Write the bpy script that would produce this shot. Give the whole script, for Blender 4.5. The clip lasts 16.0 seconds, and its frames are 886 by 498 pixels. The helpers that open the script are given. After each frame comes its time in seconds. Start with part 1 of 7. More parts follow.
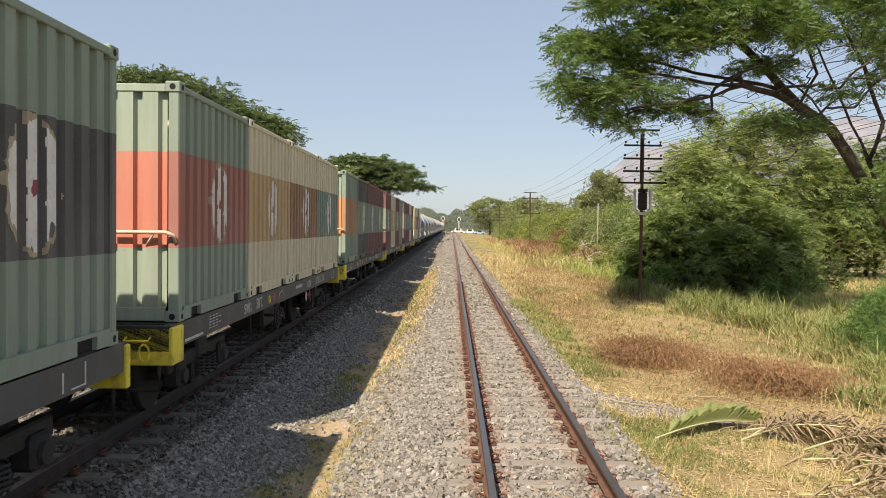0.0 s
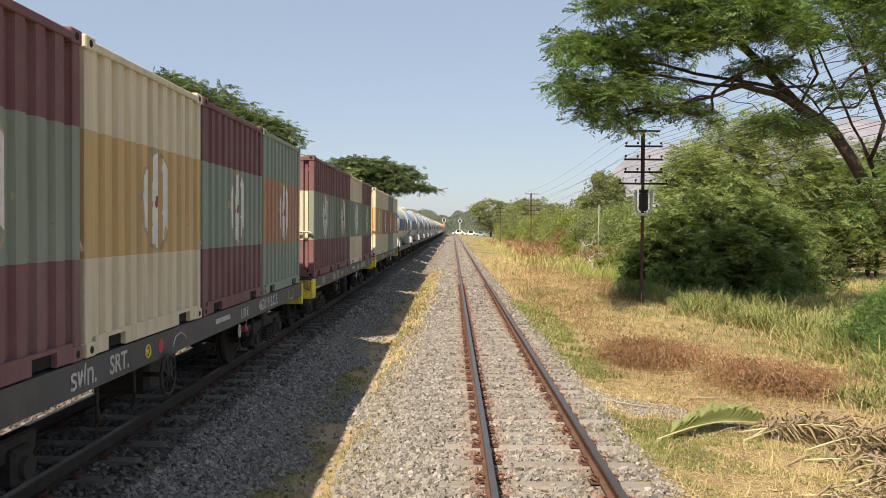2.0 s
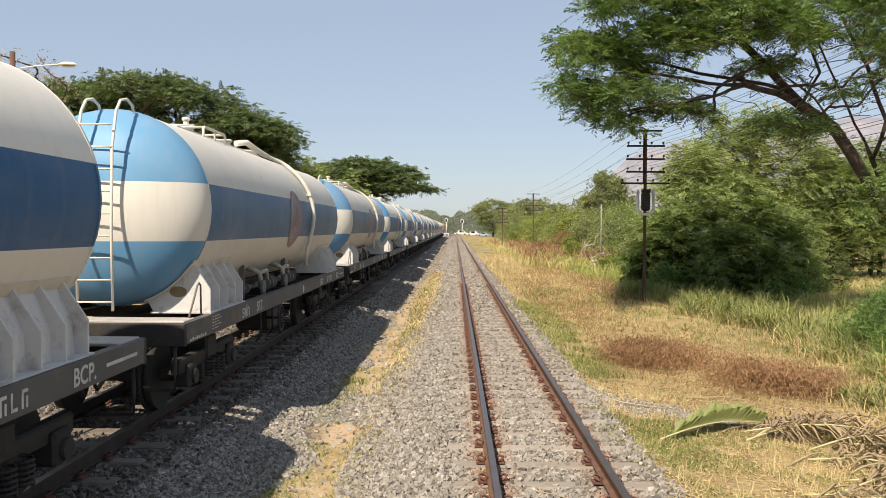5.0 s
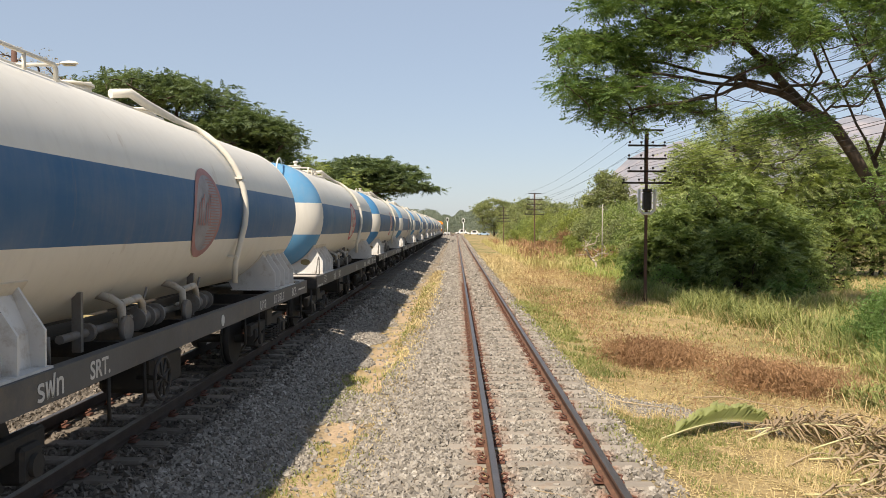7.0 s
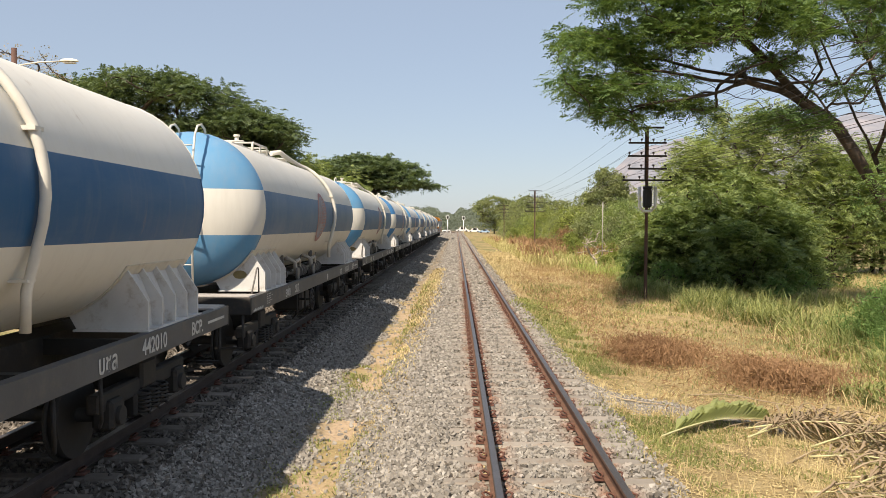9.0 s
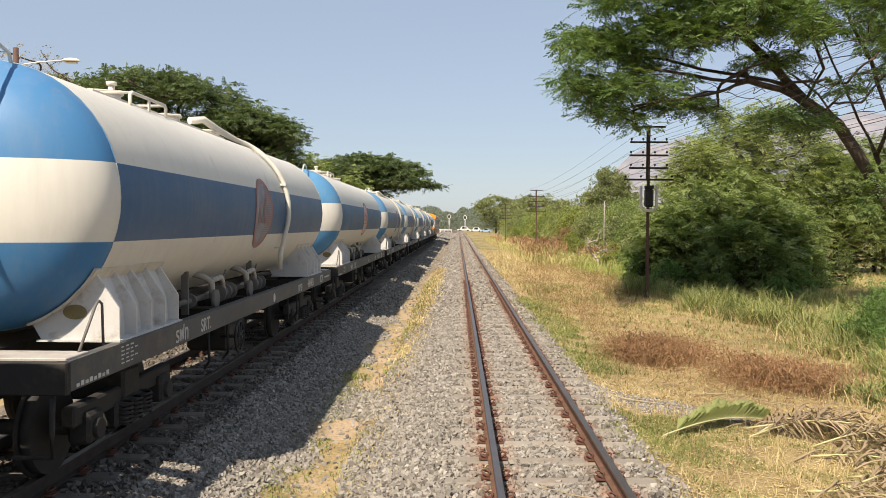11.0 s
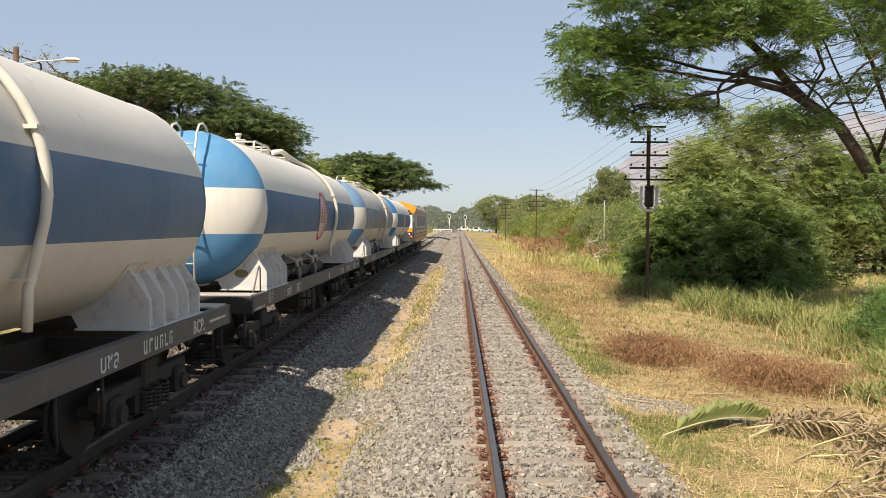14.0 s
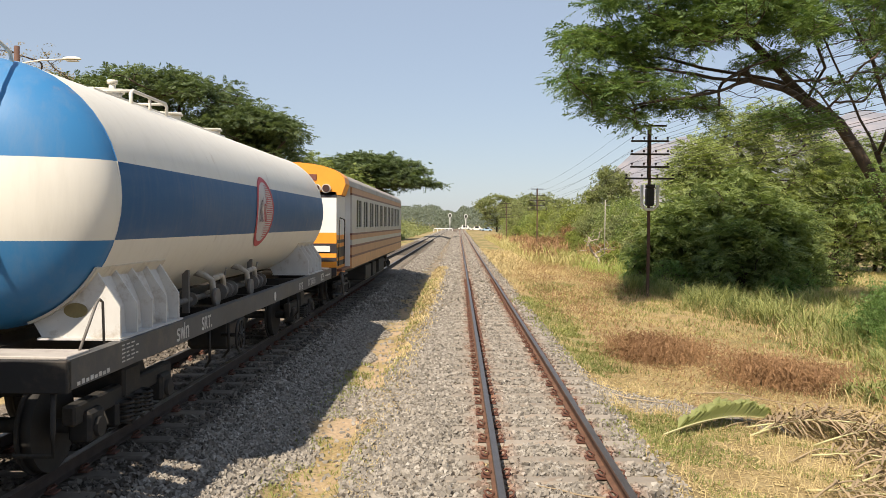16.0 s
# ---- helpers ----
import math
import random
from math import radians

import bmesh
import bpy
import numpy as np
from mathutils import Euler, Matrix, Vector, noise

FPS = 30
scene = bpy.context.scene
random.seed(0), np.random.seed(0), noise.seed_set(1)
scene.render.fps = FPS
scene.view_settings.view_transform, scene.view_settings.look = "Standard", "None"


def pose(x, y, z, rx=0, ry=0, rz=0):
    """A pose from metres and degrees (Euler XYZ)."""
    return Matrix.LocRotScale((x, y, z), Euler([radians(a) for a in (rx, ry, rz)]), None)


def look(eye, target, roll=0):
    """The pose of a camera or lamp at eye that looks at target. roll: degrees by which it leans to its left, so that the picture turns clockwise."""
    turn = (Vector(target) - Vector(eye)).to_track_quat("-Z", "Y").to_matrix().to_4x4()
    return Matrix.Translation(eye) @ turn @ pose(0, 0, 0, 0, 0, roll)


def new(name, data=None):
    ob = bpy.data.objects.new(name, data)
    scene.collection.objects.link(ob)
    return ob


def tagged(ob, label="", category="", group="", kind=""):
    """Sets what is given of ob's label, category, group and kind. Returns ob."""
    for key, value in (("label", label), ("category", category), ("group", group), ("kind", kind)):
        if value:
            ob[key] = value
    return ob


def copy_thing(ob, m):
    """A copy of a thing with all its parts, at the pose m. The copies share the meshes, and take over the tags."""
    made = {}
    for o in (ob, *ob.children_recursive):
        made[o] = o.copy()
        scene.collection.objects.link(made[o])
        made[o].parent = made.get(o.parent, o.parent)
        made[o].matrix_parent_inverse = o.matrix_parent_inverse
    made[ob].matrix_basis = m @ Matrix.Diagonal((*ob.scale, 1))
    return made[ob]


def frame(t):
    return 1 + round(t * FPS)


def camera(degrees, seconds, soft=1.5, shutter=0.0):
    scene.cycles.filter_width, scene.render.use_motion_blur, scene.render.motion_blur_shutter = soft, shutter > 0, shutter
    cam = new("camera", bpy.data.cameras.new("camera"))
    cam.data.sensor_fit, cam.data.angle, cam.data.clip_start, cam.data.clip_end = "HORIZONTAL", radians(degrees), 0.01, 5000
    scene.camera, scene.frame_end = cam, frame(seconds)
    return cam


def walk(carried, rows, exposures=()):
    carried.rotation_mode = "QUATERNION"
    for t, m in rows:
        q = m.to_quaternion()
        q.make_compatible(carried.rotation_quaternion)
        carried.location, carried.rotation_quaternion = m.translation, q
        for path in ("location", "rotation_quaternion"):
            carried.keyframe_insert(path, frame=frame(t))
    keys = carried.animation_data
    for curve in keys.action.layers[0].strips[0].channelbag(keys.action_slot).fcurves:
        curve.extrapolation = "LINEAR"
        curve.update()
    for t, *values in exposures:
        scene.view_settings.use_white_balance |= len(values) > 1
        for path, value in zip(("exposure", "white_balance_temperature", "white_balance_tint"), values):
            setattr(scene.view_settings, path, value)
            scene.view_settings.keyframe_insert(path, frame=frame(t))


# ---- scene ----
F_PX = 1439.0
cam = camera(57.18, 16.0, soft=0.55)
EYE = (0.0, 0.0, 2.20)


def aim(px, py, roll):
    """Camera pose that sees the track's far point offset from the picture centre, leaning by roll degrees."""
    yaw = math.degrees(math.atan(px / F_PX))
    pitch = math.degrees(math.atan(py / F_PX))
    return pose(*EYE, 90 - pitch, 0, yaw) @ pose(0, 0, 0, 0, 0, roll)


# seconds, sideways shift, upward shift, lean
SWAY = [(0.0, 0.0, 0.0, -0.0), (0.5, 0.05, 0.05, -0.006), (1.0, 1.37, 1.57, -0.024), (1.5, 1.6, 1.92, -0.07),
        (2.0, 1.93, 3.01, -0.24), (2.5, 3.17, 2.73, -0.213), (3.0, 3.69, 2.21, -0.166), (3.5, 3.64, 2.92, -0.235),
        (4.0, 4.13, 3.95, -0.384), (6.5, 7.98, 2.74, -0.383), (7.0, 8.02, 2.39, -0.356), (7.5, 8.42, 0.98, -0.408),
        (8.0, 8.47, -1.51, -0.375), (8.5, 9.02, -1.74, -0.383), (9.0, 8.56, -2.02, -0.384), (11.5, 11.86, -3.67, -0.375),
        (12.0, 12.09, -4.25, -0.349), (12.5, 11.99, -3.82, -0.346), (13.0, 11.29, -3.62, -0.37), (13.5, 11.42, -3.72, -0.337),
        (14.0, 11.26, -3.59, -0.324), (14.5, 10.99, -3.68, -0.348), (15.0, 11.28, -4.45, -0.271), (15.5, 11.9, -4.95, -0.335),
        (16.0, 12.5, -5.32, -0.335)]
PATH = [(t, aim(15.0 + dx, 40.0 - dy, 0.7 + r)) for t, dx, dy, r in SWAY]
walk(cam, PATH, exposures=[(0.0, 0.62, 6950, 12), (16.0, 0.62, 6950, 12)])

# ---- light ----
SUN_AWAY = Vector((0.38, 0.75, -1.0)).normalized()
world = bpy.data.worlds.new("sky")
scene.world = world
world.use_nodes = True
wn = world.node_tree.nodes
sky = wn.new("ShaderNodeTexSky")
sky.sky_type, sky.sun_disc = "NISHITA", False
sky.sun_elevation, sky.sun_rotation = radians(50), radians(207)
sky.air_density, sky.dust_density, sky.ozone_density, sky.altitude = 1.0, 0.7, 2.0, 100
wn["Background"].inputs["Strength"].default_value = 0.102
# thin even haze over the clear sky
haze = wn.new("ShaderNodeMix")
haze.data_type = "RGBA"
haze.inputs[0].default_value = 0.66
haze.inputs[7].default_value = (2.80, 3.42, 4.40, 1)
world.node_tree.links.new(sky.outputs[0], haze.inputs[6])
world.node_tree.links.new(haze.outputs[2], wn["Background"].inputs["Color"])
sun = new("sun", bpy.data.lights.new("sun", "SUN"))
sun.data.energy, sun.data.angle, sun.data.color = 5.0, radians(0.6), (1.0, 0.91, 0.77)
sun.matrix_world = look((0, 0, 60), Vector((0, 0, 60)) + SUN_AWAY)


# ---- materials ----
def ramp(nt, fac, stops):
    r = nt.nodes.new("ShaderNodeValToRGB")
    while len(r.color_ramp.elements) < len(stops):
        r.color_ramp.elements.new(0.5)
    for e, (p, c) in zip(r.color_ramp.elements, stops):
        e.position, e.color = p, (*c, 1) if len(c) == 3 else c
    nt.links.new(fac, r.inputs[0])
    return r.outputs[0]


def mix(nt, fac, a, b, mode="MIX"):
    m = nt.nodes.new("ShaderNodeMix")
    m.data_type, m.blend_type = "RGBA", mode
    for sock, v in ((m.inputs[0], fac), (m.inputs[6], a), (m.inputs[7], b)):
        if isinstance(v, (int, float)):
            sock.default_value = v
        elif isinstance(v, tuple):
            sock.default_value = (*v, 1)
        else:
            nt.links.new(v, sock)
    return m.outputs[2]


def math_node(nt, op, a, b=0.0, c=0.0, clamp=False):
    m = nt.nodes.new("ShaderNodeMath")
    m.operation, m.use_clamp = op, clamp
    for sock, v in zip(m.inputs, (a, b, c)):
        if isinstance(v, (int, float)):
            sock.default_value = v
        else:
            nt.links.new(v, sock)
    return m.outputs[0]


def coords(nt, stretch=(1, 1, 1), world_space=False):
    if world_space:
        src = nt.nodes.new("ShaderNodeNewGeometry").outputs["Position"]
    else:
        src = nt.nodes.new("ShaderNodeTexCoord").outputs["Object"]
    m = nt.nodes.new("ShaderNodeMapping")
    m.inputs["Scale"].default_value = stretch
    nt.links.new(src, m.inputs[0])
    return m.outputs[0]


def noise_tex(nt, vec, scale, detail=4, rough=0.6):
    n = nt.nodes.new("ShaderNodeTexNoise")
    n.inputs["Scale"].default_value, n.inputs["Detail"].default_value, n.inputs["Roughness"].default_value = scale, detail, rough
    nt.links.new(vec, n.inputs["Vector"])
    return n.outputs["Fac"]


def begin(name):
    m = bpy.data.materials.new(name)
    m.use_nodes = True
    return m, m.node_tree, m.node_tree.nodes["Principled BSDF"]


def bump_to(nt, bsdf, height, strength, dist=0.01):
    b = nt.nodes.new("ShaderNodeBump")
    b.inputs["Strength"].default_value, b.inputs["Distance"].default_value = strength, dist
    nt.links.new(height, b.inputs["Height"])
    nt.links.new(b.outputs[0], bsdf.inputs["Normal"])


def shade(c, k):
    return tuple(min(1.0, v * k) for v in c[:3])


def plain(name, col, rough=0.7, var=0.2, big=1.5, fine=25.0, bump=0.15, metal=0.0, rand=0.0, dirt=None, island=0.0, stretch=(1, 1, 1)):
    """A worn surface: two scales of variation, optional dirt colour in patches, optional object or island variation."""
    m, nt, b = begin(name)
    v = coords(nt, stretch)
    n1, n2 = noise_tex(nt, v, big), noise_tex(nt, v, fine, 5)
    c = mix(nt, ramp(nt, n1, [(0.3, (0, 0, 0)), (0.7, (1, 1, 1))]), shade(col, 1 - var), shade(col, 1 + var * 0.6))
    c = mix(nt, math_node(nt, "MULTIPLY", n2, 0.5), c, shade(col, 1 - var * 1.2))
    if dirt:
        d = ramp(nt, noise_tex(nt, v, big * 2.3, 6, 0.7), [(0.52, (0, 0, 0)), (0.68, (1, 1, 1))])
        c = mix(nt, math_node(nt, "MULTIPLY", d, 0.6), c, dirt)
    for amount, node, out in ((rand, "ShaderNodeObjectInfo", "Random"), (island, "ShaderNodeNewGeometry", "Random Per Island")):
        if amount:
            r = nt.nodes.new(node).outputs[out]
            k = nt.nodes.new("ShaderNodeMapRange")
            nt.links.new(r, k.inputs[0])
            k.inputs[3].default_value, k.inputs[4].default_value = 1 - amount, 1 + amount
            g = nt.nodes.new("ShaderNodeCombineColor")
            for i in range(3):
                nt.links.new(k.outputs[0], g.inputs[i])
            c = mix(nt, 1.0, c, g.outputs[0], "MULTIPLY")
    nt.links.new(c, b.inputs["Base Color"])
    b.inputs["Roughness"].default_value, b.inputs["Metallic"].default_value = rough, metal
    if bump:
        bump_to(nt, b, n2, bump)
    return m


def leaf_mat(name, dark, light, rough=0.55, through_light=0.35):
    """Leaf: colour varies leaf by leaf and in clumps; some light passes through."""
    m, nt, b = begin(name)
    r = nt.nodes.new("ShaderNodeNewGeometry").outputs["Random Per Island"]
    n = noise_tex(nt, coords(nt), 0.45, 2)
    f = math_node(nt, "ADD", math_node(nt, "MULTIPLY", r, 0.65), math_node(nt, "MULTIPLY_ADD", n, 1.6, -0.6), clamp=True)
    c = ramp(nt, f, [(0.0, dark), (0.55, tuple((a + q) / 2 for a, q in zip(dark, light))), (1.0, light)])
    nt.links.new(c, b.inputs["Base Color"])
    b.inputs["Roughness"].default_value = rough
    b.inputs["Specular IOR Level"].default_value = 0.35
    t = nt.nodes.new("ShaderNodeBsdfTranslucent")
    nt.links.new(mix(nt, 1.0, c, (1.0, 1.0, 0.55), "MULTIPLY"), t.inputs["Color"])
    s = nt.nodes.new("ShaderNodeMixShader")
    s.inputs[0].default_value = through_light
    nt.links.new(b.outputs[0], s.inputs[1])
    nt.links.new(t.outputs[0], s.inputs[2])
    nt.links.new(s.outputs[0], nt.nodes["Material Output"].inputs["Surface"])
    return m


BAND_LO, BAND_HI = 0.80, 1.84


def band_paint(name, outer, middle):
    """Container paint: three level bands, sun-bleached, with streaks, rust spots and dents."""
    m, nt, b = begin(name)
    v = coords(nt)
    sep = nt.nodes.new("ShaderNodeSeparateXYZ")
    nt.links.new(v, sep.inputs[0])
    z = sep.outputs["Z"]
    inside = math_node(nt, "MULTIPLY", math_node(nt, "GREATER_THAN", z, BAND_LO), math_node(nt, "LESS_THAN", z, BAND_HI))
    c = mix(nt, inside, outer, middle)
    streak = noise_tex(nt, coords(nt, (9, 9, 0.7)), 1.0, 5, 0.65)
    fine = noise_tex(nt, v, 45, 4)
    c = mix(nt, ramp(nt, streak, [(0.36, (0, 0, 0)), (0.75, (0.75, 0.75, 0.75))]), c, mix(nt, 0.5, c, (0.15, 0.13, 0.105)))
    fade = ramp(nt, noise_tex(nt, coords(nt, (0.8, 0.8, 0.5)), 1.3, 4, 0.6), [(0.4, (0, 0, 0)), (0.75, (0.4, 0.4, 0.4))])
    c = mix(nt, fade, c, mix(nt, 0.35, c, (0.55, 0.52, 0.47)))
    c = mix(nt, math_node(nt, "MULTIPLY", fine, 0.2), c, mix(nt, 0.5, c, (0.5, 0.48, 0.42)))
    spots = ramp(nt, noise_tex(nt, v, 7, 8, 0.75), [(0.66, (0, 0, 0)), (0.72, (1, 1, 1))])
    c = mix(nt, math_node(nt, "MULTIPLY", spots, 0.6), c, (0.13, 0.06, 0.035))
    nt.links.new(c, b.inputs["Base Color"])
    b.inputs["Roughness"].default_value = 0.62
    b.inputs["Specular IOR Level"].default_value = 0.3
    bump_to(nt, b, noise_tex(nt, v, 6, 5), 0.12, 0.02)
    return m


# ---- mesh helpers ----
def mesh_of(bm, name):
    me = bpy.data.meshes.new(name)
    bm.to_mesh(me)
    bm.free()
    return me


def link_part(name, me, material, parent, label=""):
    ob = new(name, me)
    if parent:
        ob.parent = parent
    if material:
        if not me.materials:
            me.materials.append(material)
        elif me.materials[0] != material:
            ob.material_slots[0].link = "OBJECT"
            ob.material_slots[0].material = material
    if label:
        tagged(ob, label)
    return ob


def part(name, bm, material, parent, label=""):
    return link_part(name, mesh_of(bm, name), material, parent, label)


def box(bm, x0, x1, y0, y1, z0, z1, bevel=0.0):
    r = bmesh.ops.create_cube(bm, size=1.0)
    vs = r["verts"]
    for v in vs:
        v.co = Vector(((x0 + x1) / 2 + v.co.x * (x1 - x0), (y0 + y1) / 2 + v.co.y * (y1 - y0), (z0 + z1) / 2 + v.co.z * (z1 - z0)))
    if bevel:
        es = list({e for v in vs for e in v.link_edges})
        bmesh.ops.bevel(bm, geom=es, offset=bevel, segments=1, affect="EDGES")
    return bm


def boxed(*args, **kw):
    return box(bmesh.new(), *args, **kw)


def tube(bm, pts, radii, sides=8, caps=True):
    """A tapered pipe along a polyline."""
    pts = [Vector(p) for p in pts]
    if not hasattr(radii, "__len__"):
        radii = [radii] * len(pts)
    rings = []
    ref = Vector((0.13, 0.31, 0.94))
    for i, p in enumerate(pts):
        d = (pts[min(i + 1, len(pts) - 1)] - pts[max(i - 1, 0)]).normalized()
        if abs(d.dot(ref)) > 0.97:
            ref = Vector((0.94, 0.2, 0.1))
        a = d.cross(ref).normalized()
        c = d.cross(a)
        rings.append([bm.verts.new(p + (a * math.cos(k * math.tau / sides) + c * math.sin(k * math.tau / sides)) * radii[i]) for k in range(sides)])
    for r, q in zip(rings, rings[1:]):
        for k in range(sides):
            f = bm.faces.new((r[k], r[(k + 1) % sides], q[(k + 1) % sides], q[k]))
            f.smooth = True
    if caps:
        bm.faces.new(rings[0][::-1])
        bm.faces.new(rings[-1])
    return bm


def disc(bm, centre, axis, radius, depth, sides=20):
    """A solid disc about an axis ('X', 'Y' or 'Z')."""
    d = Vector((axis == "X", axis == "Y", axis == "Z")) * depth / 2
    c = Vector(centre)
    tube(bm, [c - d, c + d], radius, sides)
    for f in bm.faces:
        if len(f.verts) == sides:
            f.smooth = False
    return bm


def extrude_profile(bm, prof, y0, y1, closed=True):
    """A profile of (x, z) points swept along y."""
    a = [bm.verts.new((x, y0, z)) for x, z in prof]
    b = [bm.verts.new((x, y1, z)) for x, z in prof]
    n = len(prof)
    for i in range(n if closed else n - 1):
        j = (i + 1) % n
        bm.faces.new((a[i], b[i], b[j], a[j]))
    if closed:
        bm.faces.new(a)
        bm.faces.new(b[::-1])
    return bm


def from_arrays(name, verts, faces, material):
    """One mesh out of numpy arrays; all faces have the same number of corners."""
    me = bpy.data.meshes.new(name)
    nv, nf, k = len(verts), len(faces), faces.shape[1]
    me.vertices.add(nv)
    me.vertices.foreach_set("co", np.ascontiguousarray(verts, np.float32).ravel())
    me.loops.add(nf * k)
    me.loops.foreach_set("vertex_index", np.ascontiguousarray(faces, np.int32).ravel())
    me.polygons.add(nf)
    me.polygons.foreach_set("loop_start", np.arange(0, nf * k, k, dtype=np.int32))
    me.update(calc_edges=True)
    me.validate()
    me.polygons.foreach_set("use_smooth", np.zeros(len(me.polygons), bool))
    me.materials.append(material)
    return me


def turns(rng, n):
    """n random turns as 3 x 3 matrices."""
    q = rng.normal(size=(n, 4))
    q /= np.linalg.norm(q, axis=1, keepdims=True)
    w, x, y, z = q.T
    return np.stack([np.stack([1 - 2 * (y * y + z * z), 2 * (x * y - z * w), 2 * (x * z + y * w)], -1),
                     np.stack([2 * (x * y + z * w), 1 - 2 * (x * x + z * z), 2 * (y * z - x * w)], -1),
                     np.stack([2 * (x * z - y * w), 2 * (y * z + x * w), 1 - 2 * (x * x + y * y)], -1)], -2)


def leaves_mesh(name, rng, centres, length, width, material, droop=0.25, flat=0.6, up=0.5):
    """Pointed leaves (four corners on a bent rib) at the centres, lying roughly level by 'flat'."""
    n = len(centres)
    az = rng.uniform(0, math.tau, n)
    el = rng.normal(-droop, flat, n)
    d = np.stack([np.cos(az) * np.cos(el), np.sin(az) * np.cos(el), np.sin(el)], -1)
    s = np.cross(d, rng.normal(size=(n, 3)) * up + (0, 0, 1))
    s /= np.linalg.norm(s, axis=1, keepdims=True) + 1e-9
    size = rng.uniform(0.6, 1.3, (n, 1))
    L, W = length * size, width * size * rng.uniform(0.7, 1.2, (n, 1))
    base = centres - d * L / 2
    mid = centres
    tip = centres + d * L / 2 - np.array((0, 0, 1)) * L * 0.1
    verts = np.stack([base, mid + s * W / 2, tip, mid - s * W / 2], 1).reshape(-1, 3)
    faces = np.arange(4 * n).reshape(n, 4)
    return from_arrays(name, verts, faces, material)

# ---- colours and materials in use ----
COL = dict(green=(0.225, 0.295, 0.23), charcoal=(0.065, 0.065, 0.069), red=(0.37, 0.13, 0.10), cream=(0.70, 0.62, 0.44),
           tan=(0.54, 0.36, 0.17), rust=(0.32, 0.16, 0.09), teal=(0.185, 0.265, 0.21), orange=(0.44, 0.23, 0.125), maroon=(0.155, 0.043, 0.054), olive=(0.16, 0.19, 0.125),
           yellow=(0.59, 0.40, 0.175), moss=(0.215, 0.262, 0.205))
# near ends get lighter copies of the paint: full sun put into the colour
COL_END_LIT = dict(COL, green=(0.29, 0.36, 0.28), red=(0.56, 0.18, 0.12), orange=(0.62, 0.29, 0.13), yellow=(0.70, 0.43, 0.13), cream=(0.72, 0.65, 0.47), moss=(0.60, 0.58, 0.42))
M_GREY_STEEL = plain("wagon_grey_paint", (0.078, 0.081, 0.086), 0.6, 0.3, 1.2, 30, dirt=(0.12, 0.105, 0.09))
M_BLACK = plain("grimy_black_iron", (0.022, 0.021, 0.02), 0.75, 0.3, 2, 40, dirt=(0.06, 0.045, 0.035))
M_WHEEL = plain("wheel_steel", (0.022, 0.02, 0.018), 0.75, 0.3, 4, 40)
M_YELLOW = plain("yellow_paint", (0.82, 0.66, 0.07), 0.55, 0.15, 3, 30, dirt=(0.22, 0.17, 0.08))
M_WHITE_MARK = plain("white_stencil_paint", (0.55, 0.55, 0.53), 0.7, 0.3, 8, 60, bump=0)
# near-black for solid hole and pocket pieces: shade inside openings is painted
M_HOLE = plain("dark_opening", (0.012, 0.012, 0.012), 0.9, 0.2)
M_DECAL = plain("torn_decal_film", (0.74, 0.72, 0.68), 0.6, 0.15, 6, 50, dirt=(0.50, 0.44, 0.36))
M_DECAL_EDGE = plain("decal_glue_beige", (0.44, 0.36, 0.24), 0.8, 0.3, 8, 60)
M_DECAL_RED = plain("decal_faded_red", (0.30, 0.07, 0.07), 0.7, 0.25, 8, 60)
M_BAR = plain("cream_pipe_paint", (0.62, 0.48, 0.36), 0.6, 0.2, 5, 40)


